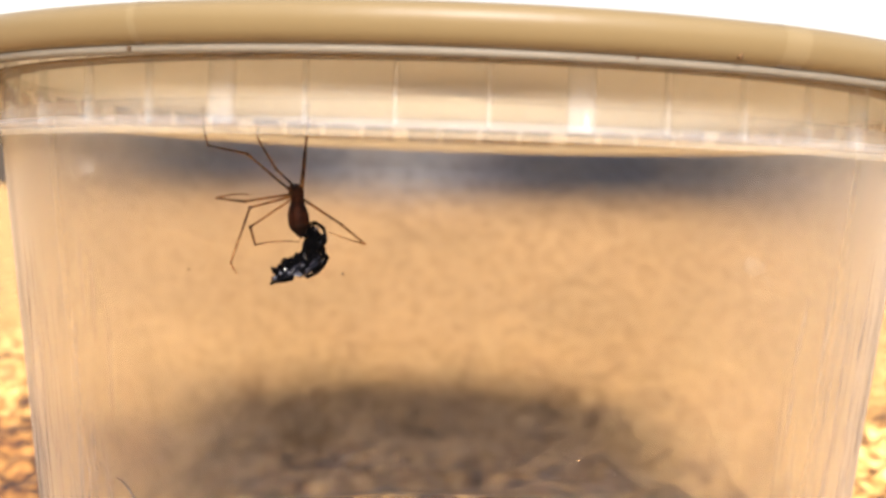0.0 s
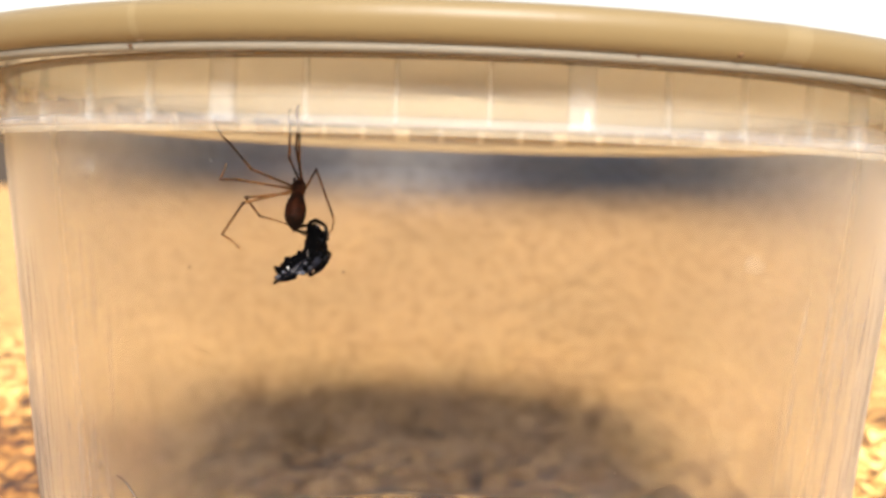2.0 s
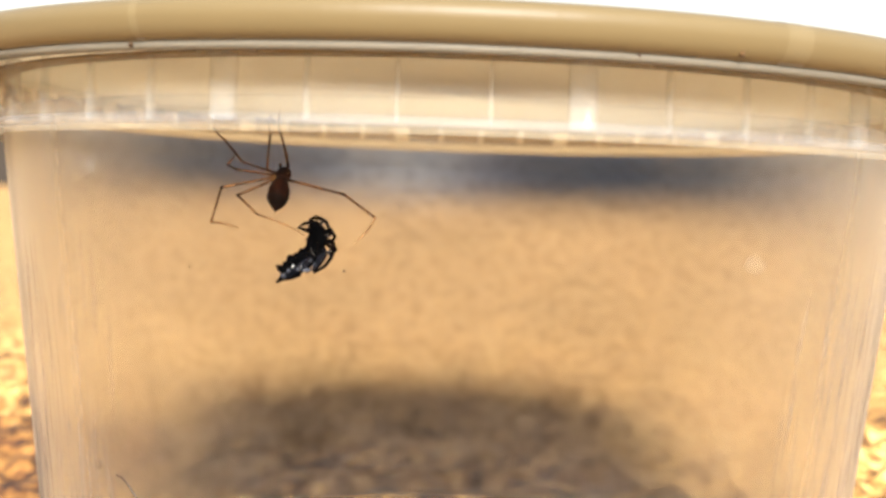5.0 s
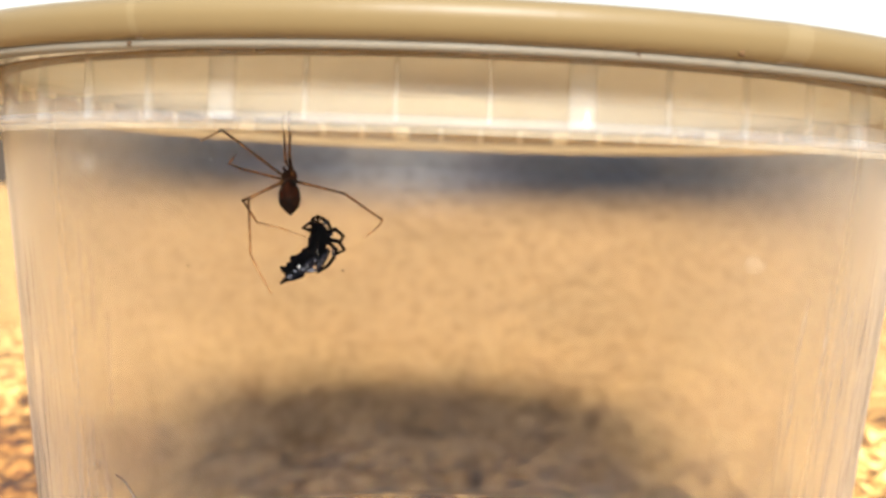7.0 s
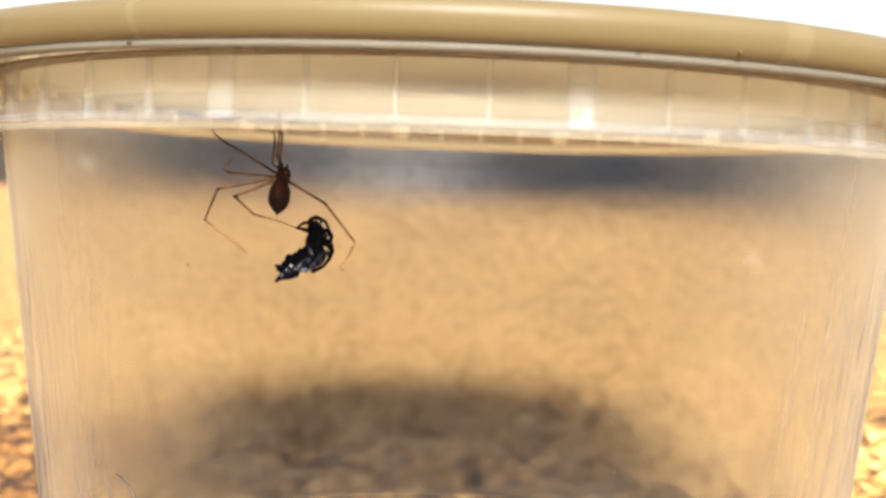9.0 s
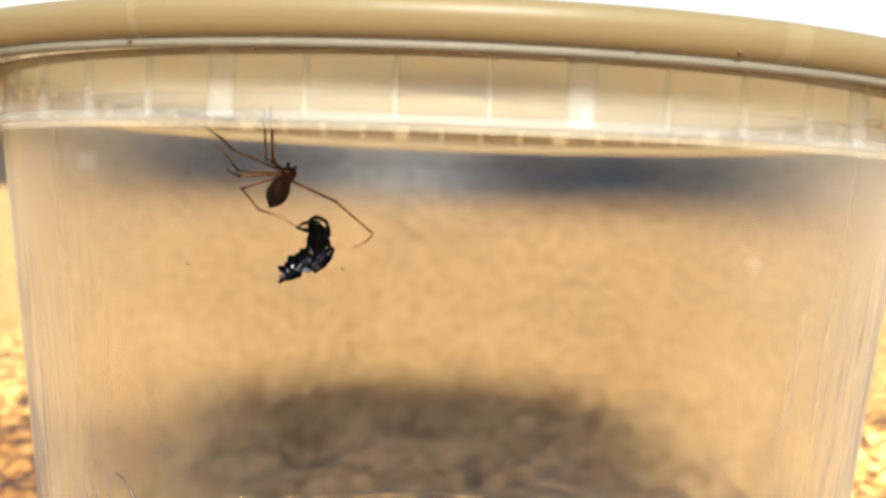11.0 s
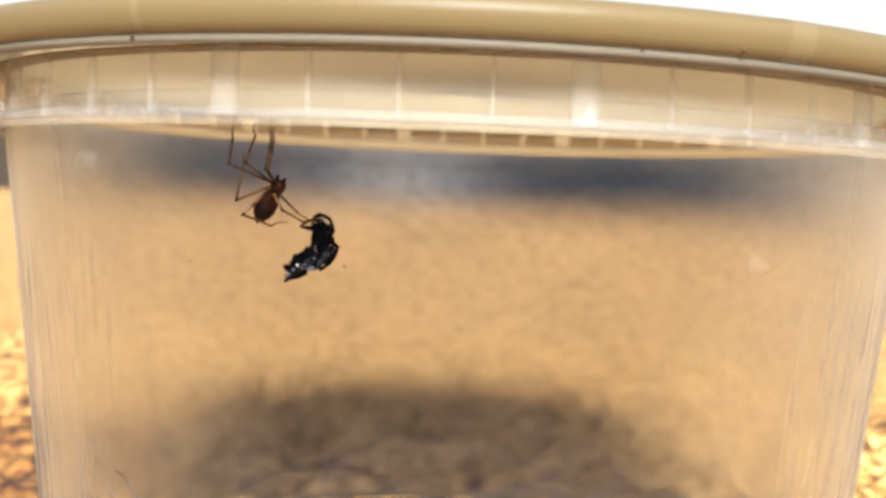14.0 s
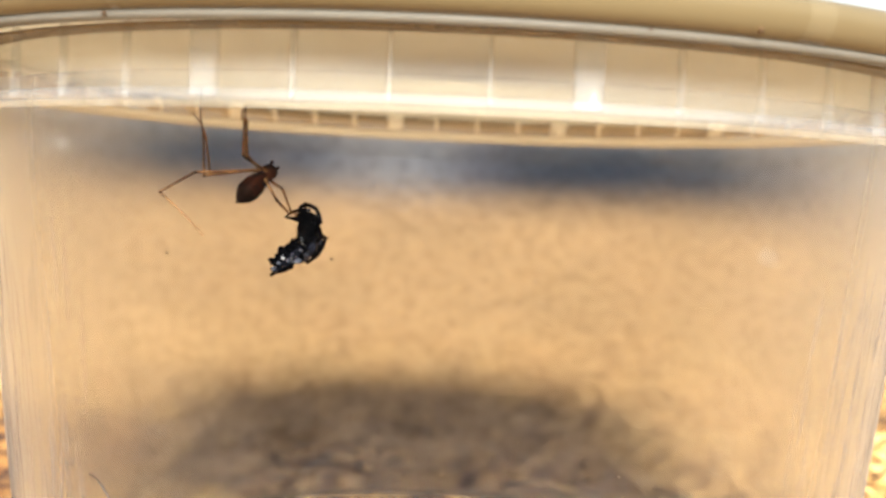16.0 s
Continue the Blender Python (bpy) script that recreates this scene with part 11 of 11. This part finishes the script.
    walk(LEGS[7][0], [
        (0, bone(7, 0, 0.60, 0.20, 0.40, 0.153, 0.218, 0.964)),
        (0.25, bone(7, 0, 0.60, 0.20, 0.40, 0.049, 0.139, 0.989)),
        (0.5, bone(7, 0, 0.60, 0.20, 0.40, -0.055, 0.119, 0.991)),
        (0.75, bone(7, 0, 0.60, 0.20, 0.40, -0.077, 0.067, 0.995)),
        (1, bone(7, 0, 0.60, 0.20, 0.40, -0.090, -0.020, 0.996)),
        (1.25, bone(7, 0, 0.60, 0.20, 0.40, -0.117, -0.007, 0.993)),
        (1.5, bone(7, 0, 0.60, 0.20, 0.40, -0.142, 0.009, 0.990)),
        (1.75, bone(7, 0, 0.60, 0.20, 0.40, -0.184, 0.069, 0.980)),
        (2, bone(7, 0, 0.60, 0.20, 0.40, -0.224, 0.117, 0.968)),
        (2.25, bone(7, 0, 0.60, 0.20, 0.40, -0.232, 0.112, 0.966)),
        (2.5, bone(7, 0, 0.60, 0.20, 0.40, -0.241, 0.106, 0.965)),
        (2.75, bone(7, 0, 0.60, 0.20, 0.40, -0.223, 0.073, 0.972)),
        (3, bone(7, 0, 0.60, 0.20, 0.40, -0.205, 0.050, 0.977)),
        (3.25, bone(7, 0, 0.60, 0.20, 0.40, -0.192, 0.005, 0.981)),
        (3.5, bone(7, 0, 0.60, 0.20, 0.40, -0.177, -0.037, 0.983)),
        (3.75, bone(7, 0, 0.60, 0.20, 0.40, -0.121, 0.068, 0.990)),
        (4, bone(7, 0, 0.60, 0.20, 0.40, -0.057, 0.145, 0.988)),
        (4.25, bone(7, 0, 0.60, 0.20, 0.40, -0.097, 0.141, 0.985)),
        (4.5, bone(7, 0, 0.60, 0.20, 0.40, -0.137, 0.142, 0.980)),
        (4.75, bone(7, 0, 0.60, 0.20, 0.40, -0.176, 0.145, 0.974)),
        (5, bone(7, 0, 0.60, 0.20, 0.40, -0.214, 0.153, 0.965)),
        (5.25, bone(7, 0, 0.60, 0.20, 0.40, -0.237, 0.148, 0.960)),
        (5.5, bone(7, 0, 0.60, 0.20, 0.40, -0.201, 0.087, 0.976)),
        (5.75, bone(7, 0, 0.60, 0.20, 0.40, -0.160, 0.029, 0.987)),
        (6, bone(7, 0, 0.60, 0.20, 0.40, -0.114, -0.026, 0.993)),
        (6.25, bone(7, 0, 0.60, 0.20, 0.40, -0.065, -0.077, 0.995)),
        (6.5, bone(7, 0, 0.60, 0.20, 0.40, -0.011, -0.123, 0.992)),
        (6.75, bone(7, 0, 0.60, 0.20, 0.40, -0.081, -0.014, 0.997)),
        (7, bone(7, 0, 0.60, 0.20, 0.40, -0.151, 0.091, 0.984)),
        (7.25, bone(7, 0, 0.60, 0.20, 0.40, -0.202, 0.114, 0.973)),
        (7.5, bone(7, 0, 0.60, 0.20, 0.40, -0.244, 0.160, 0.956)),
        (7.75, bone(7, 0, 0.60, 0.20, 0.40, -0.274, 0.152, 0.950)),
        (8, bone(7, 0, 0.60, 0.20, 0.40, -0.301, 0.140, 0.943)),
        (8.25, bone(7, 0, 0.60, 0.20, 0.40, -0.200, 0.151, 0.968)),
        (8.5, bone(7, 0, 0.60, 0.20, 0.40, -0.096, 0.178, 0.979)),
        (8.75, bone(7, 0, 0.60, 0.20, 0.40, -0.266, 0.131, 0.955)),
        (9, bone(7, 0, 0.60, 0.20, 0.40, -0.431, 0.112, 0.895)),
        (9.25, bone(7, 0, 0.60, 0.20, 0.40, -0.404, 0.117, 0.907)),
        (9.5, bone(7, 0, 0.60, 0.20, 0.40, -0.378, 0.123, 0.918)),
        (9.75, bone(7, 0, 0.60, 0.20, 0.40, -0.351, 0.129, 0.928)),
        (10, bone(7, 0, 0.60, 0.20, 0.40, -0.323, 0.135, 0.937)),
        (10.25, bone(7, 0, 0.60, 0.20, 0.40, -0.335, 0.135, 0.932)),
        (10.5, bone(7, 0, 0.60, 0.20, 0.40, -0.497, 0.138, 0.857)),
        (10.75, bone(7, 0, 0.60, 0.20, 0.40, -0.640, 0.178, 0.747)),
        (11, bone(7, 0, 0.60, 0.20, 0.40, -0.755, 0.248, 0.607)),
        (11.25, bone(7, 0, 0.60, 0.20, 0.40, -0.835, 0.333, 0.438)),
        (11.5, bone(7, 0, 0.60, 0.20, 0.40, -0.879, 0.412, 0.239)),
        (11.75, bone(7, 0, 0.60, 0.20, 0.40, -0.667, 0.246, 0.704)),
        (12, bone(7, 0, 0.60, 0.20, 0.40, -0.255, 0.158, 0.954)),
        (12.25, bone(7, 0, 0.60, 0.20, 0.40, -0.733, 0.200, 0.650)),
        (12.5, bone(7, 0, 0.60, 0.20, 0.40, -0.975, -0.108, 0.194)),
        (12.75, bone(7, 0, 0.60, 0.20, 0.40, -0.681, 0.730, 0.062)),
        (13, bone(7, 0, 0.60, 0.20, 0.40, 0.061, 0.948, -0.312)),
        (13.25, bone(7, 0, 0.60, 0.20, 0.40, -0.436, 0.829, 0.351)),
        (13.5, bone(7, 0, 0.60, 0.20, 0.40, -0.907, -0.120, 0.405)),
        (13.75, bone(7, 0, 0.60, 0.20, 0.40, -0.824, 0.152, 0.546)),
        (14, bone(7, 0, 0.60, 0.20, 0.40, -0.730, 0.295, 0.617)),
        (14.25, bone(7, 0, 0.60, 0.20, 0.40, -0.875, 0.284, 0.391)),
        (14.5, bone(7, 0, 0.60, 0.20, 0.40, -0.967, 0.237, 0.096)),
        (14.75, bone(7, 0, 0.60, 0.20, 0.40, -0.924, 0.249, 0.289)),
        (15, bone(7, 0, 0.60, 0.20, 0.40, -0.858, 0.241, 0.453)),
        (15.25, bone(7, 0, 0.60, 0.20, 0.40, -0.580, 0.762, 0.288)),
        (15.5, bone(7, 0, 0.60, 0.20, 0.40, -0.201, 0.980, 0.002)),
        (15.75, bone(7, 0, 0.60, 0.20, 0.40, -0.566, 0.788, 0.241)),
        (16, bone(7, 0, 0.60, 0.20, 0.40, -0.898, 0.340, 0.279)),
    ])
    walk(LEGS[7][1], [
        (0, bone(7, 1, 1.27, 1.15, 4.60, 0.145, 0.030, 0.989)),
        (0.25, bone(7, 1, 0.81, 0.80, 4.71, 0.117, -0.166, 0.979)),
        (0.5, bone(7, 1, 0.36, 0.72, 4.72, 0.087, -0.281, 0.956)),
        (0.75, bone(7, 1, 0.27, 0.49, 4.74, 0.088, -0.183, 0.979)),
        (1, bone(7, 1, 0.21, 0.11, 4.74, 0.088, -0.056, 0.995)),
        (1.25, bone(7, 1, 0.09, 0.17, 4.73, 0.051, -0.148, 0.988)),
        (1.5, bone(7, 1, -0.02, 0.24, 4.72, 0.013, -0.214, 0.977)),
        (1.75, bone(7, 1, -0.20, 0.50, 4.68, -0.028, -0.258, 0.966)),
        (2, bone(7, 1, -0.38, 0.71, 4.62, -0.068, -0.305, 0.950)),
        (2.25, bone(7, 1, -0.41, 0.69, 4.61, -0.072, -0.370, 0.926)),
        (2.5, bone(7, 1, -0.45, 0.66, 4.61, -0.085, -0.370, 0.925)),
        (2.75, bone(7, 1, -0.37, 0.52, 4.64, -0.056, -0.204, 0.977)),
        (3, bone(7, 1, -0.29, 0.42, 4.66, -0.005, -0.162, 0.987)),
        (3.25, bone(7, 1, -0.24, 0.22, 4.68, 0.012, -0.014, 1.000)),
        (3.5, bone(7, 1, -0.17, 0.04, 4.69, 0.028, 0.104, 0.994)),
        (3.75, bone(7, 1, 0.07, 0.49, 4.72, 0.036, 0.042, 0.998)),
        (4, bone(7, 1, 0.35, 0.83, 4.71, 0.041, -0.014, 0.999)),
        (4.25, bone(7, 1, 0.18, 0.82, 4.70, -0.065, 0.003, 0.998)),
        (4.5, bone(7, 1, 0.00, 0.82, 4.68, -0.170, 0.020, 0.985)),
        (4.75, bone(7, 1, -0.17, 0.83, 4.65, -0.271, 0.039, 0.962)),
        (5, bone(7, 1, -0.33, 0.87, 4.61, -0.369, 0.058, 0.928)),
        (5.25, bone(7, 1, -0.43, 0.85, 4.59, -0.429, 0.070, 0.901)),
        (5.5, bone(7, 1, -0.28, 0.58, 4.66, -0.352, 0.051, 0.934)),
        (5.75, bone(7, 1, -0.10, 0.32, 4.70, -0.273, 0.036, 0.961)),
        (6, bone(7, 1, 0.10, 0.09, 4.73, -0.190, 0.025, 0.981)),
        (6.25, bone(7, 1, 0.32, -0.13, 4.74, -0.107, 0.018, 0.994)),
        (6.5, bone(7, 1, 0.55, -0.34, 4.73, -0.022, 0.017, 1.000)),
        (6.75, bone(7, 1, 0.24, 0.14, 4.75, 0.002, 0.079, 0.997)),
        (7, bone(7, 1, -0.06, 0.60, 4.69, 0.026, 0.145, 0.989)),
        (7.25, bone(7, 1, -0.28, 0.70, 4.64, -0.212, 0.090, 0.973)),
        (7.5, bone(7, 1, -0.46, 0.90, 4.57, -0.444, 0.073, 0.893)),
        (7.75, bone(7, 1, -0.59, 0.86, 4.54, -0.292, 0.051, 0.955)),
        (8, bone(7, 1, -0.71, 0.81, 4.51, -0.132, 0.042, 0.990)),
        (8.25, bone(7, 1, -0.27, 0.86, 4.62, 0.041, 0.068, 0.997)),
        (8.5, bone(7, 1, 0.18, 0.97, 4.67, 0.213, 0.101, 0.972)),
        (8.75, bone(7, 1, -0.56, 0.77, 4.57, 0.071, 0.129, 0.989)),
        (9, bone(7, 1, -1.28, 0.69, 4.31, -0.065, 0.180, 0.982)),
        (9.25, bone(7, 1, -1.16, 0.71, 4.36, -0.080, 0.154, 0.985)),
        (9.5, bone(7, 1, -1.05, 0.74, 4.40, -0.095, 0.126, 0.987)),
        (9.75, bone(7, 1, -0.93, 0.76, 4.45, -0.109, 0.097, 0.989)),
        (10, bone(7, 1, -0.81, 0.79, 4.49, -0.122, 0.067, 0.990)),
        (10.25, bone(7, 1, -0.86, 0.79, 4.47, -0.149, 0.017, 0.989)),
        (10.5, bone(7, 1, -1.57, 0.80, 4.14, -0.248, -0.088, 0.965)),
        (10.75, bone(7, 1, -2.19, 0.98, 3.66, -0.356, -0.168, 0.919)),
        (11, bone(7, 1, -2.69, 1.28, 3.05, -0.469, -0.227, 0.853)),
        (11.25, bone(7, 1, -3.04, 1.65, 2.31, -0.578, -0.280, 0.766)),
        (11.5, bone(7, 1, -3.24, 2.00, 1.44, -0.663, -0.447, 0.601)),
        (11.75, bone(7, 1, -2.31, 1.27, 3.47, -0.410, -0.042, 0.911)),
        (12, bone(7, 1, -0.51, 0.89, 4.56, -0.156, 0.347, 0.925)),
        (12.25, bone(7, 1, -2.60, 1.07, 3.24, -0.464, 0.508, 0.725)),
        (12.5, bone(7, 1, -3.65, -0.27, 1.25, -0.950, 0.059, 0.306)),
        (12.75, bone(7, 1, -2.37, 3.38, 0.67, -0.291, 0.869, 0.401)),
        (13, bone(7, 1, 0.87, 4.34, -0.96, 0.317, 0.912, 0.259)),
        (13.25, bone(7, 1, -1.30, 3.81, 1.93, -0.098, 0.577, 0.811)),
        (13.5, bone(7, 1, -3.35, -0.32, 2.17, -0.475, -0.287, 0.832)),
        (13.75, bone(7, 1, -2.99, 0.86, 2.78, -0.394, -0.246, 0.886)),
        (14, bone(7, 1, -2.58, 1.49, 3.09, -0.298, -0.179, 0.937)),
        (14.25, bone(7, 1, -3.22, 1.44, 2.10, -0.520, -0.086, 0.850)),
        (14.5, bone(7, 1, -3.62, 1.24, 0.82, -0.695, 0.054, 0.717)),
        (14.75, bone(7, 1, -3.43, 1.29, 1.66, -0.593, -0.432, 0.680)),
        (15, bone(7, 1, -3.14, 1.25, 2.38, -0.465, -0.492, 0.736)),
        (15.25, bone(7, 1, -1.93, 3.52, 1.65, -0.403, 0.613, 0.680)),
        (15.5, bone(7, 1, -0.27, 4.47, 0.41, 0.044, 0.999, 0.005)),
        (15.75, bone(7, 1, -1.87, 3.64, 1.45, -0.374, 0.731, 0.571)),
        (16, bone(7, 1, -3.32, 1.68, 1.62, -0.702, -0.138, 0.699)),
    ])
    walk(LEGS[7][2], [
        (0, bone(7, 2, 1.86, 1.27, 8.65, 0.047, -0.335, 0.941)),
        (0.25, bone(7, 2, 1.29, 0.13, 8.72, 0.047, -0.501, 0.864)),
        (0.5, bone(7, 2, 0.72, -0.43, 8.63, 0.045, -0.581, 0.813)),
        (0.75, bone(7, 2, 0.62, -0.26, 8.74, 0.051, -0.528, 0.847)),
        (1, bone(7, 2, 0.57, -0.12, 8.81, 0.058, -0.462, 0.885)),
        (1.25, bone(7, 2, 0.30, -0.44, 8.77, 0.020, -0.524, 0.851)),
        (1.5, bone(7, 2, 0.03, -0.63, 8.71, -0.019, -0.566, 0.824)),
        (1.75, bone(7, 2, -0.32, -0.55, 8.63, -0.020, -0.582, 0.813)),
        (2, bone(7, 2, -0.66, -0.54, 8.51, -0.021, -0.601, 0.799)),
        (2.25, bone(7, 2, -0.71, -0.83, 8.40, 0.024, -0.622, 0.783)),
        (2.5, bone(7, 2, -0.80, -0.85, 8.39, 0.062, -0.607, 0.793)),
        (2.75, bone(7, 2, -0.60, -0.31, 8.64, 0.041, -0.446, 0.894)),
        (3, bone(7, 2, -0.32, -0.24, 8.70, 0.060, -0.506, 0.860)),
        (3.25, bone(7, 2, -0.19, 0.17, 8.77, 0.105, -0.521, 0.847)),
        (3.5, bone(7, 2, -0.06, 0.46, 8.76, 0.151, -0.531, 0.834)),
        (3.75, bone(7, 2, 0.22, 0.67, 8.80, 0.122, -0.584, 0.803)),
        (4, bone(7, 2, 0.52, 0.77, 8.79, 0.091, -0.630, 0.771)),
        (4.25, bone(7, 2, -0.09, 0.83, 8.78, 0.043, -0.636, 0.771)),
        (4.5, bone(7, 2, -0.69, 0.90, 8.71, -0.005, -0.639, 0.769)),
        (4.75, bone(7, 2, -1.27, 0.99, 8.58, -0.054, -0.639, 0.767)),
        (5, bone(7, 2, -1.84, 1.10, 8.40, -0.103, -0.636, 0.765)),
        (5.25, bone(7, 2, -2.19, 1.13, 8.27, -0.132, -0.635, 0.761)),
        (5.5, bone(7, 2, -1.72, 0.79, 8.48, -0.084, -0.654, 0.752)),
        (5.75, bone(7, 2, -1.21, 0.47, 8.64, -0.035, -0.668, 0.743)),
        (6, bone(7, 2, -0.68, 0.19, 8.75, 0.016, -0.679, 0.734)),
        (6.25, bone(7, 2, -0.12, -0.06, 8.81, 0.068, -0.685, 0.725)),
        (6.5, bone(7, 2, 0.46, -0.27, 8.82, 0.121, -0.687, 0.717)),
        (6.75, bone(7, 2, 0.25, 0.46, 8.82, 0.117, -0.644, 0.756)),
        (7, bone(7, 2, 0.05, 1.19, 8.74, 0.113, -0.596, 0.795)),
        (7.25, bone(7, 2, -1.15, 1.07, 8.62, -0.012, -0.629, 0.777)),
        (7.5, bone(7, 2, -2.28, 1.20, 8.22, -0.141, -0.632, 0.762)),
        (7.75, bone(7, 2, -1.79, 1.07, 8.45, -0.080, -0.611, 0.788)),
        (8, bone(7, 2, -1.25, 0.98, 8.56, -0.022, -0.579, 0.815)),
        (8.25, bone(7, 2, -0.10, 1.14, 8.70, 0.104, -0.563, 0.820)),
        (8.5, bone(7, 2, 1.05, 1.39, 8.65, 0.227, -0.532, 0.816)),
        (8.75, bone(7, 2, -0.27, 1.30, 8.61, 0.118, -0.565, 0.816)),
        (9, bone(7, 2, -1.55, 1.42, 8.32, 0.006, -0.576, 0.817)),
        (9.25, bone(7, 2, -1.49, 1.34, 8.38, 0.000, -0.577, 0.817)),
        (9.5, bone(7, 2, -1.43, 1.25, 8.44, -0.006, -0.578, 0.816)),
        (9.75, bone(7, 2, -1.37, 1.16, 8.49, -0.011, -0.578, 0.816)),
        (10, bone(7, 2, -1.31, 1.06, 8.54, -0.017, -0.578, 0.816)),
        (10.25, bone(7, 2, -1.47, 0.86, 8.51, -0.044, -0.587, 0.808)),
        (10.5, bone(7, 2, -2.58, 0.44, 8.08, -0.161, -0.616, 0.771)),
        (10.75, bone(7, 2, -3.65, 0.29, 7.42, -0.282, -0.617, 0.735)),
        (11, bone(7, 2, -4.61, 0.35, 6.54, -0.401, -0.590, 0.701)),
        (11.25, bone(7, 2, -5.41, 0.51, 5.44, -0.513, -0.540, 0.667)),
        (11.5, bone(7, 2, -5.95, 0.17, 3.90, -0.611, -0.472, 0.635)),
        (11.75, bone(7, 2, -3.99, 1.10, 7.19, -0.387, -0.483, 0.785)),
        (12, bone(7, 2, -1.15, 2.31, 8.34, -0.103, -0.671, 0.734)),
        (12.25, bone(7, 2, -4.49, 3.15, 6.20, 0.069, -0.994, 0.081)),
        (12.5, bone(7, 2, -7.54, -0.03, 2.50, 0.134, -0.906, -0.401)),
        (12.75, bone(7, 2, -3.56, 6.94, 2.31, 0.229, -0.907, -0.355)),
        (13, bone(7, 2, 2.16, 8.07, 0.10, 0.354, -0.910, -0.217)),
        (13.25, bone(7, 2, -1.70, 6.18, 5.25, 0.117, -0.993, 0.005)),
        (13.5, bone(7, 2, -5.30, -1.50, 5.57, -0.219, -0.935, 0.279)),
        (13.75, bone(7, 2, -4.60, -0.14, 6.40, -0.223, -0.913, 0.341)),
        (14, bone(7, 2, -3.80, 0.76, 6.92, -0.224, -0.886, 0.405)),
        (14.25, bone(7, 2, -5.35, 1.09, 5.58, -0.366, -0.864, 0.345)),
        (14.5, bone(7, 2, -6.46, 1.46, 3.75, -0.484, -0.819, 0.306)),
        (14.75, bone(7, 2, -5.86, -0.48, 4.44, -0.407, -0.842, 0.355)),
        (15, bone(7, 2, -5.04, -0.76, 5.39, -0.434, -0.501, 0.749)),
        (15.25, bone(7, 2, -3.58, 6.03, 4.44, -0.034, -0.939, -0.343)),
        (15.5, bone(7, 2, -0.10, 8.56, 0.43, 0.207, -0.619, -0.758)),
        (15.75, bone(7, 2, -3.40, 6.63, 3.79, -0.024, -0.913, -0.407)),
        (16, bone(7, 2, -6.19, 1.12, 4.48, -0.322, -0.946, 0.043)),
    ])
    walk(PREY, [
        (0, pose(-0.01428, -0.03600, 0.05121, 0, -0.0, 0)),
        (0.5, pose(-0.01458, -0.03600, 0.05122, 0, -1.5, 0)),
        (1, pose(-0.01405, -0.03600, 0.05112, 0, 3.1, 0)),
        (1.5, pose(-0.01431, -0.03600, 0.05126, 0, -3.0, 0)),
        (2, pose(-0.01425, -0.03600, 0.05129, 0, -2.2, 0)),
        (2.5, pose(-0.01432, -0.03600, 0.05116, 0, -2.2, 0)),
        (3, pose(-0.01431, -0.03600, 0.05119, 0, -1.5, 0)),
        (3.5, pose(-0.01420, -0.03600, 0.05131, 0, 0.3, 0)),
        (4, pose(-0.01410, -0.03600, 0.05172, 0, -3.1, 22)),
        (6.5, pose(-0.01431, -0.03600, 0.05121, 0, -4.8, 0)),
        (7, pose(-0.01390, -0.03600, 0.05150, 0, -5.1, 30)),
        (7.5, pose(-0.01403, -0.03600, 0.05156, 0, -4.6, 26)),
        (8, pose(-0.01414, -0.03600, 0.05154, 0, -5.8, 20)),
        (8.5, pose(-0.01413, -0.03600, 0.05144, 0, -3.6, 4)),
        (9, pose(-0.01411, -0.03600, 0.05141, 0, -3.9, 10)),
        (11.5, pose(-0.01410, -0.03600, 0.05136, 0, -6.8, 0)),
        (12, pose(-0.01410, -0.03600, 0.05132, 0, -5.2, 0)),
        (12.5, pose(-0.01414, -0.03600, 0.05133, 0, -7.5, 0)),
        (13, pose(-0.01417, -0.03600, 0.05137, 0, -8.0, 14)),
        (13.5, pose(-0.01397, -0.03600, 0.05148, 0, -8.1, 0)),
        (14, pose(-0.01399, -0.03600, 0.05145, 0, -8.8, 0)),
        (14.5, pose(-0.01395, -0.03600, 0.05143, 0, -7.0, 0)),
        (15, pose(-0.01388, -0.03600, 0.05151, 0, -7.7, 0)),
        (15.5, pose(-0.01402, -0.03600, 0.05145, 0, -9.3, 0)),
        (16, pose(-0.01403, -0.03600, 0.05141, 0, -10.0, 0)),
    ])


motions()
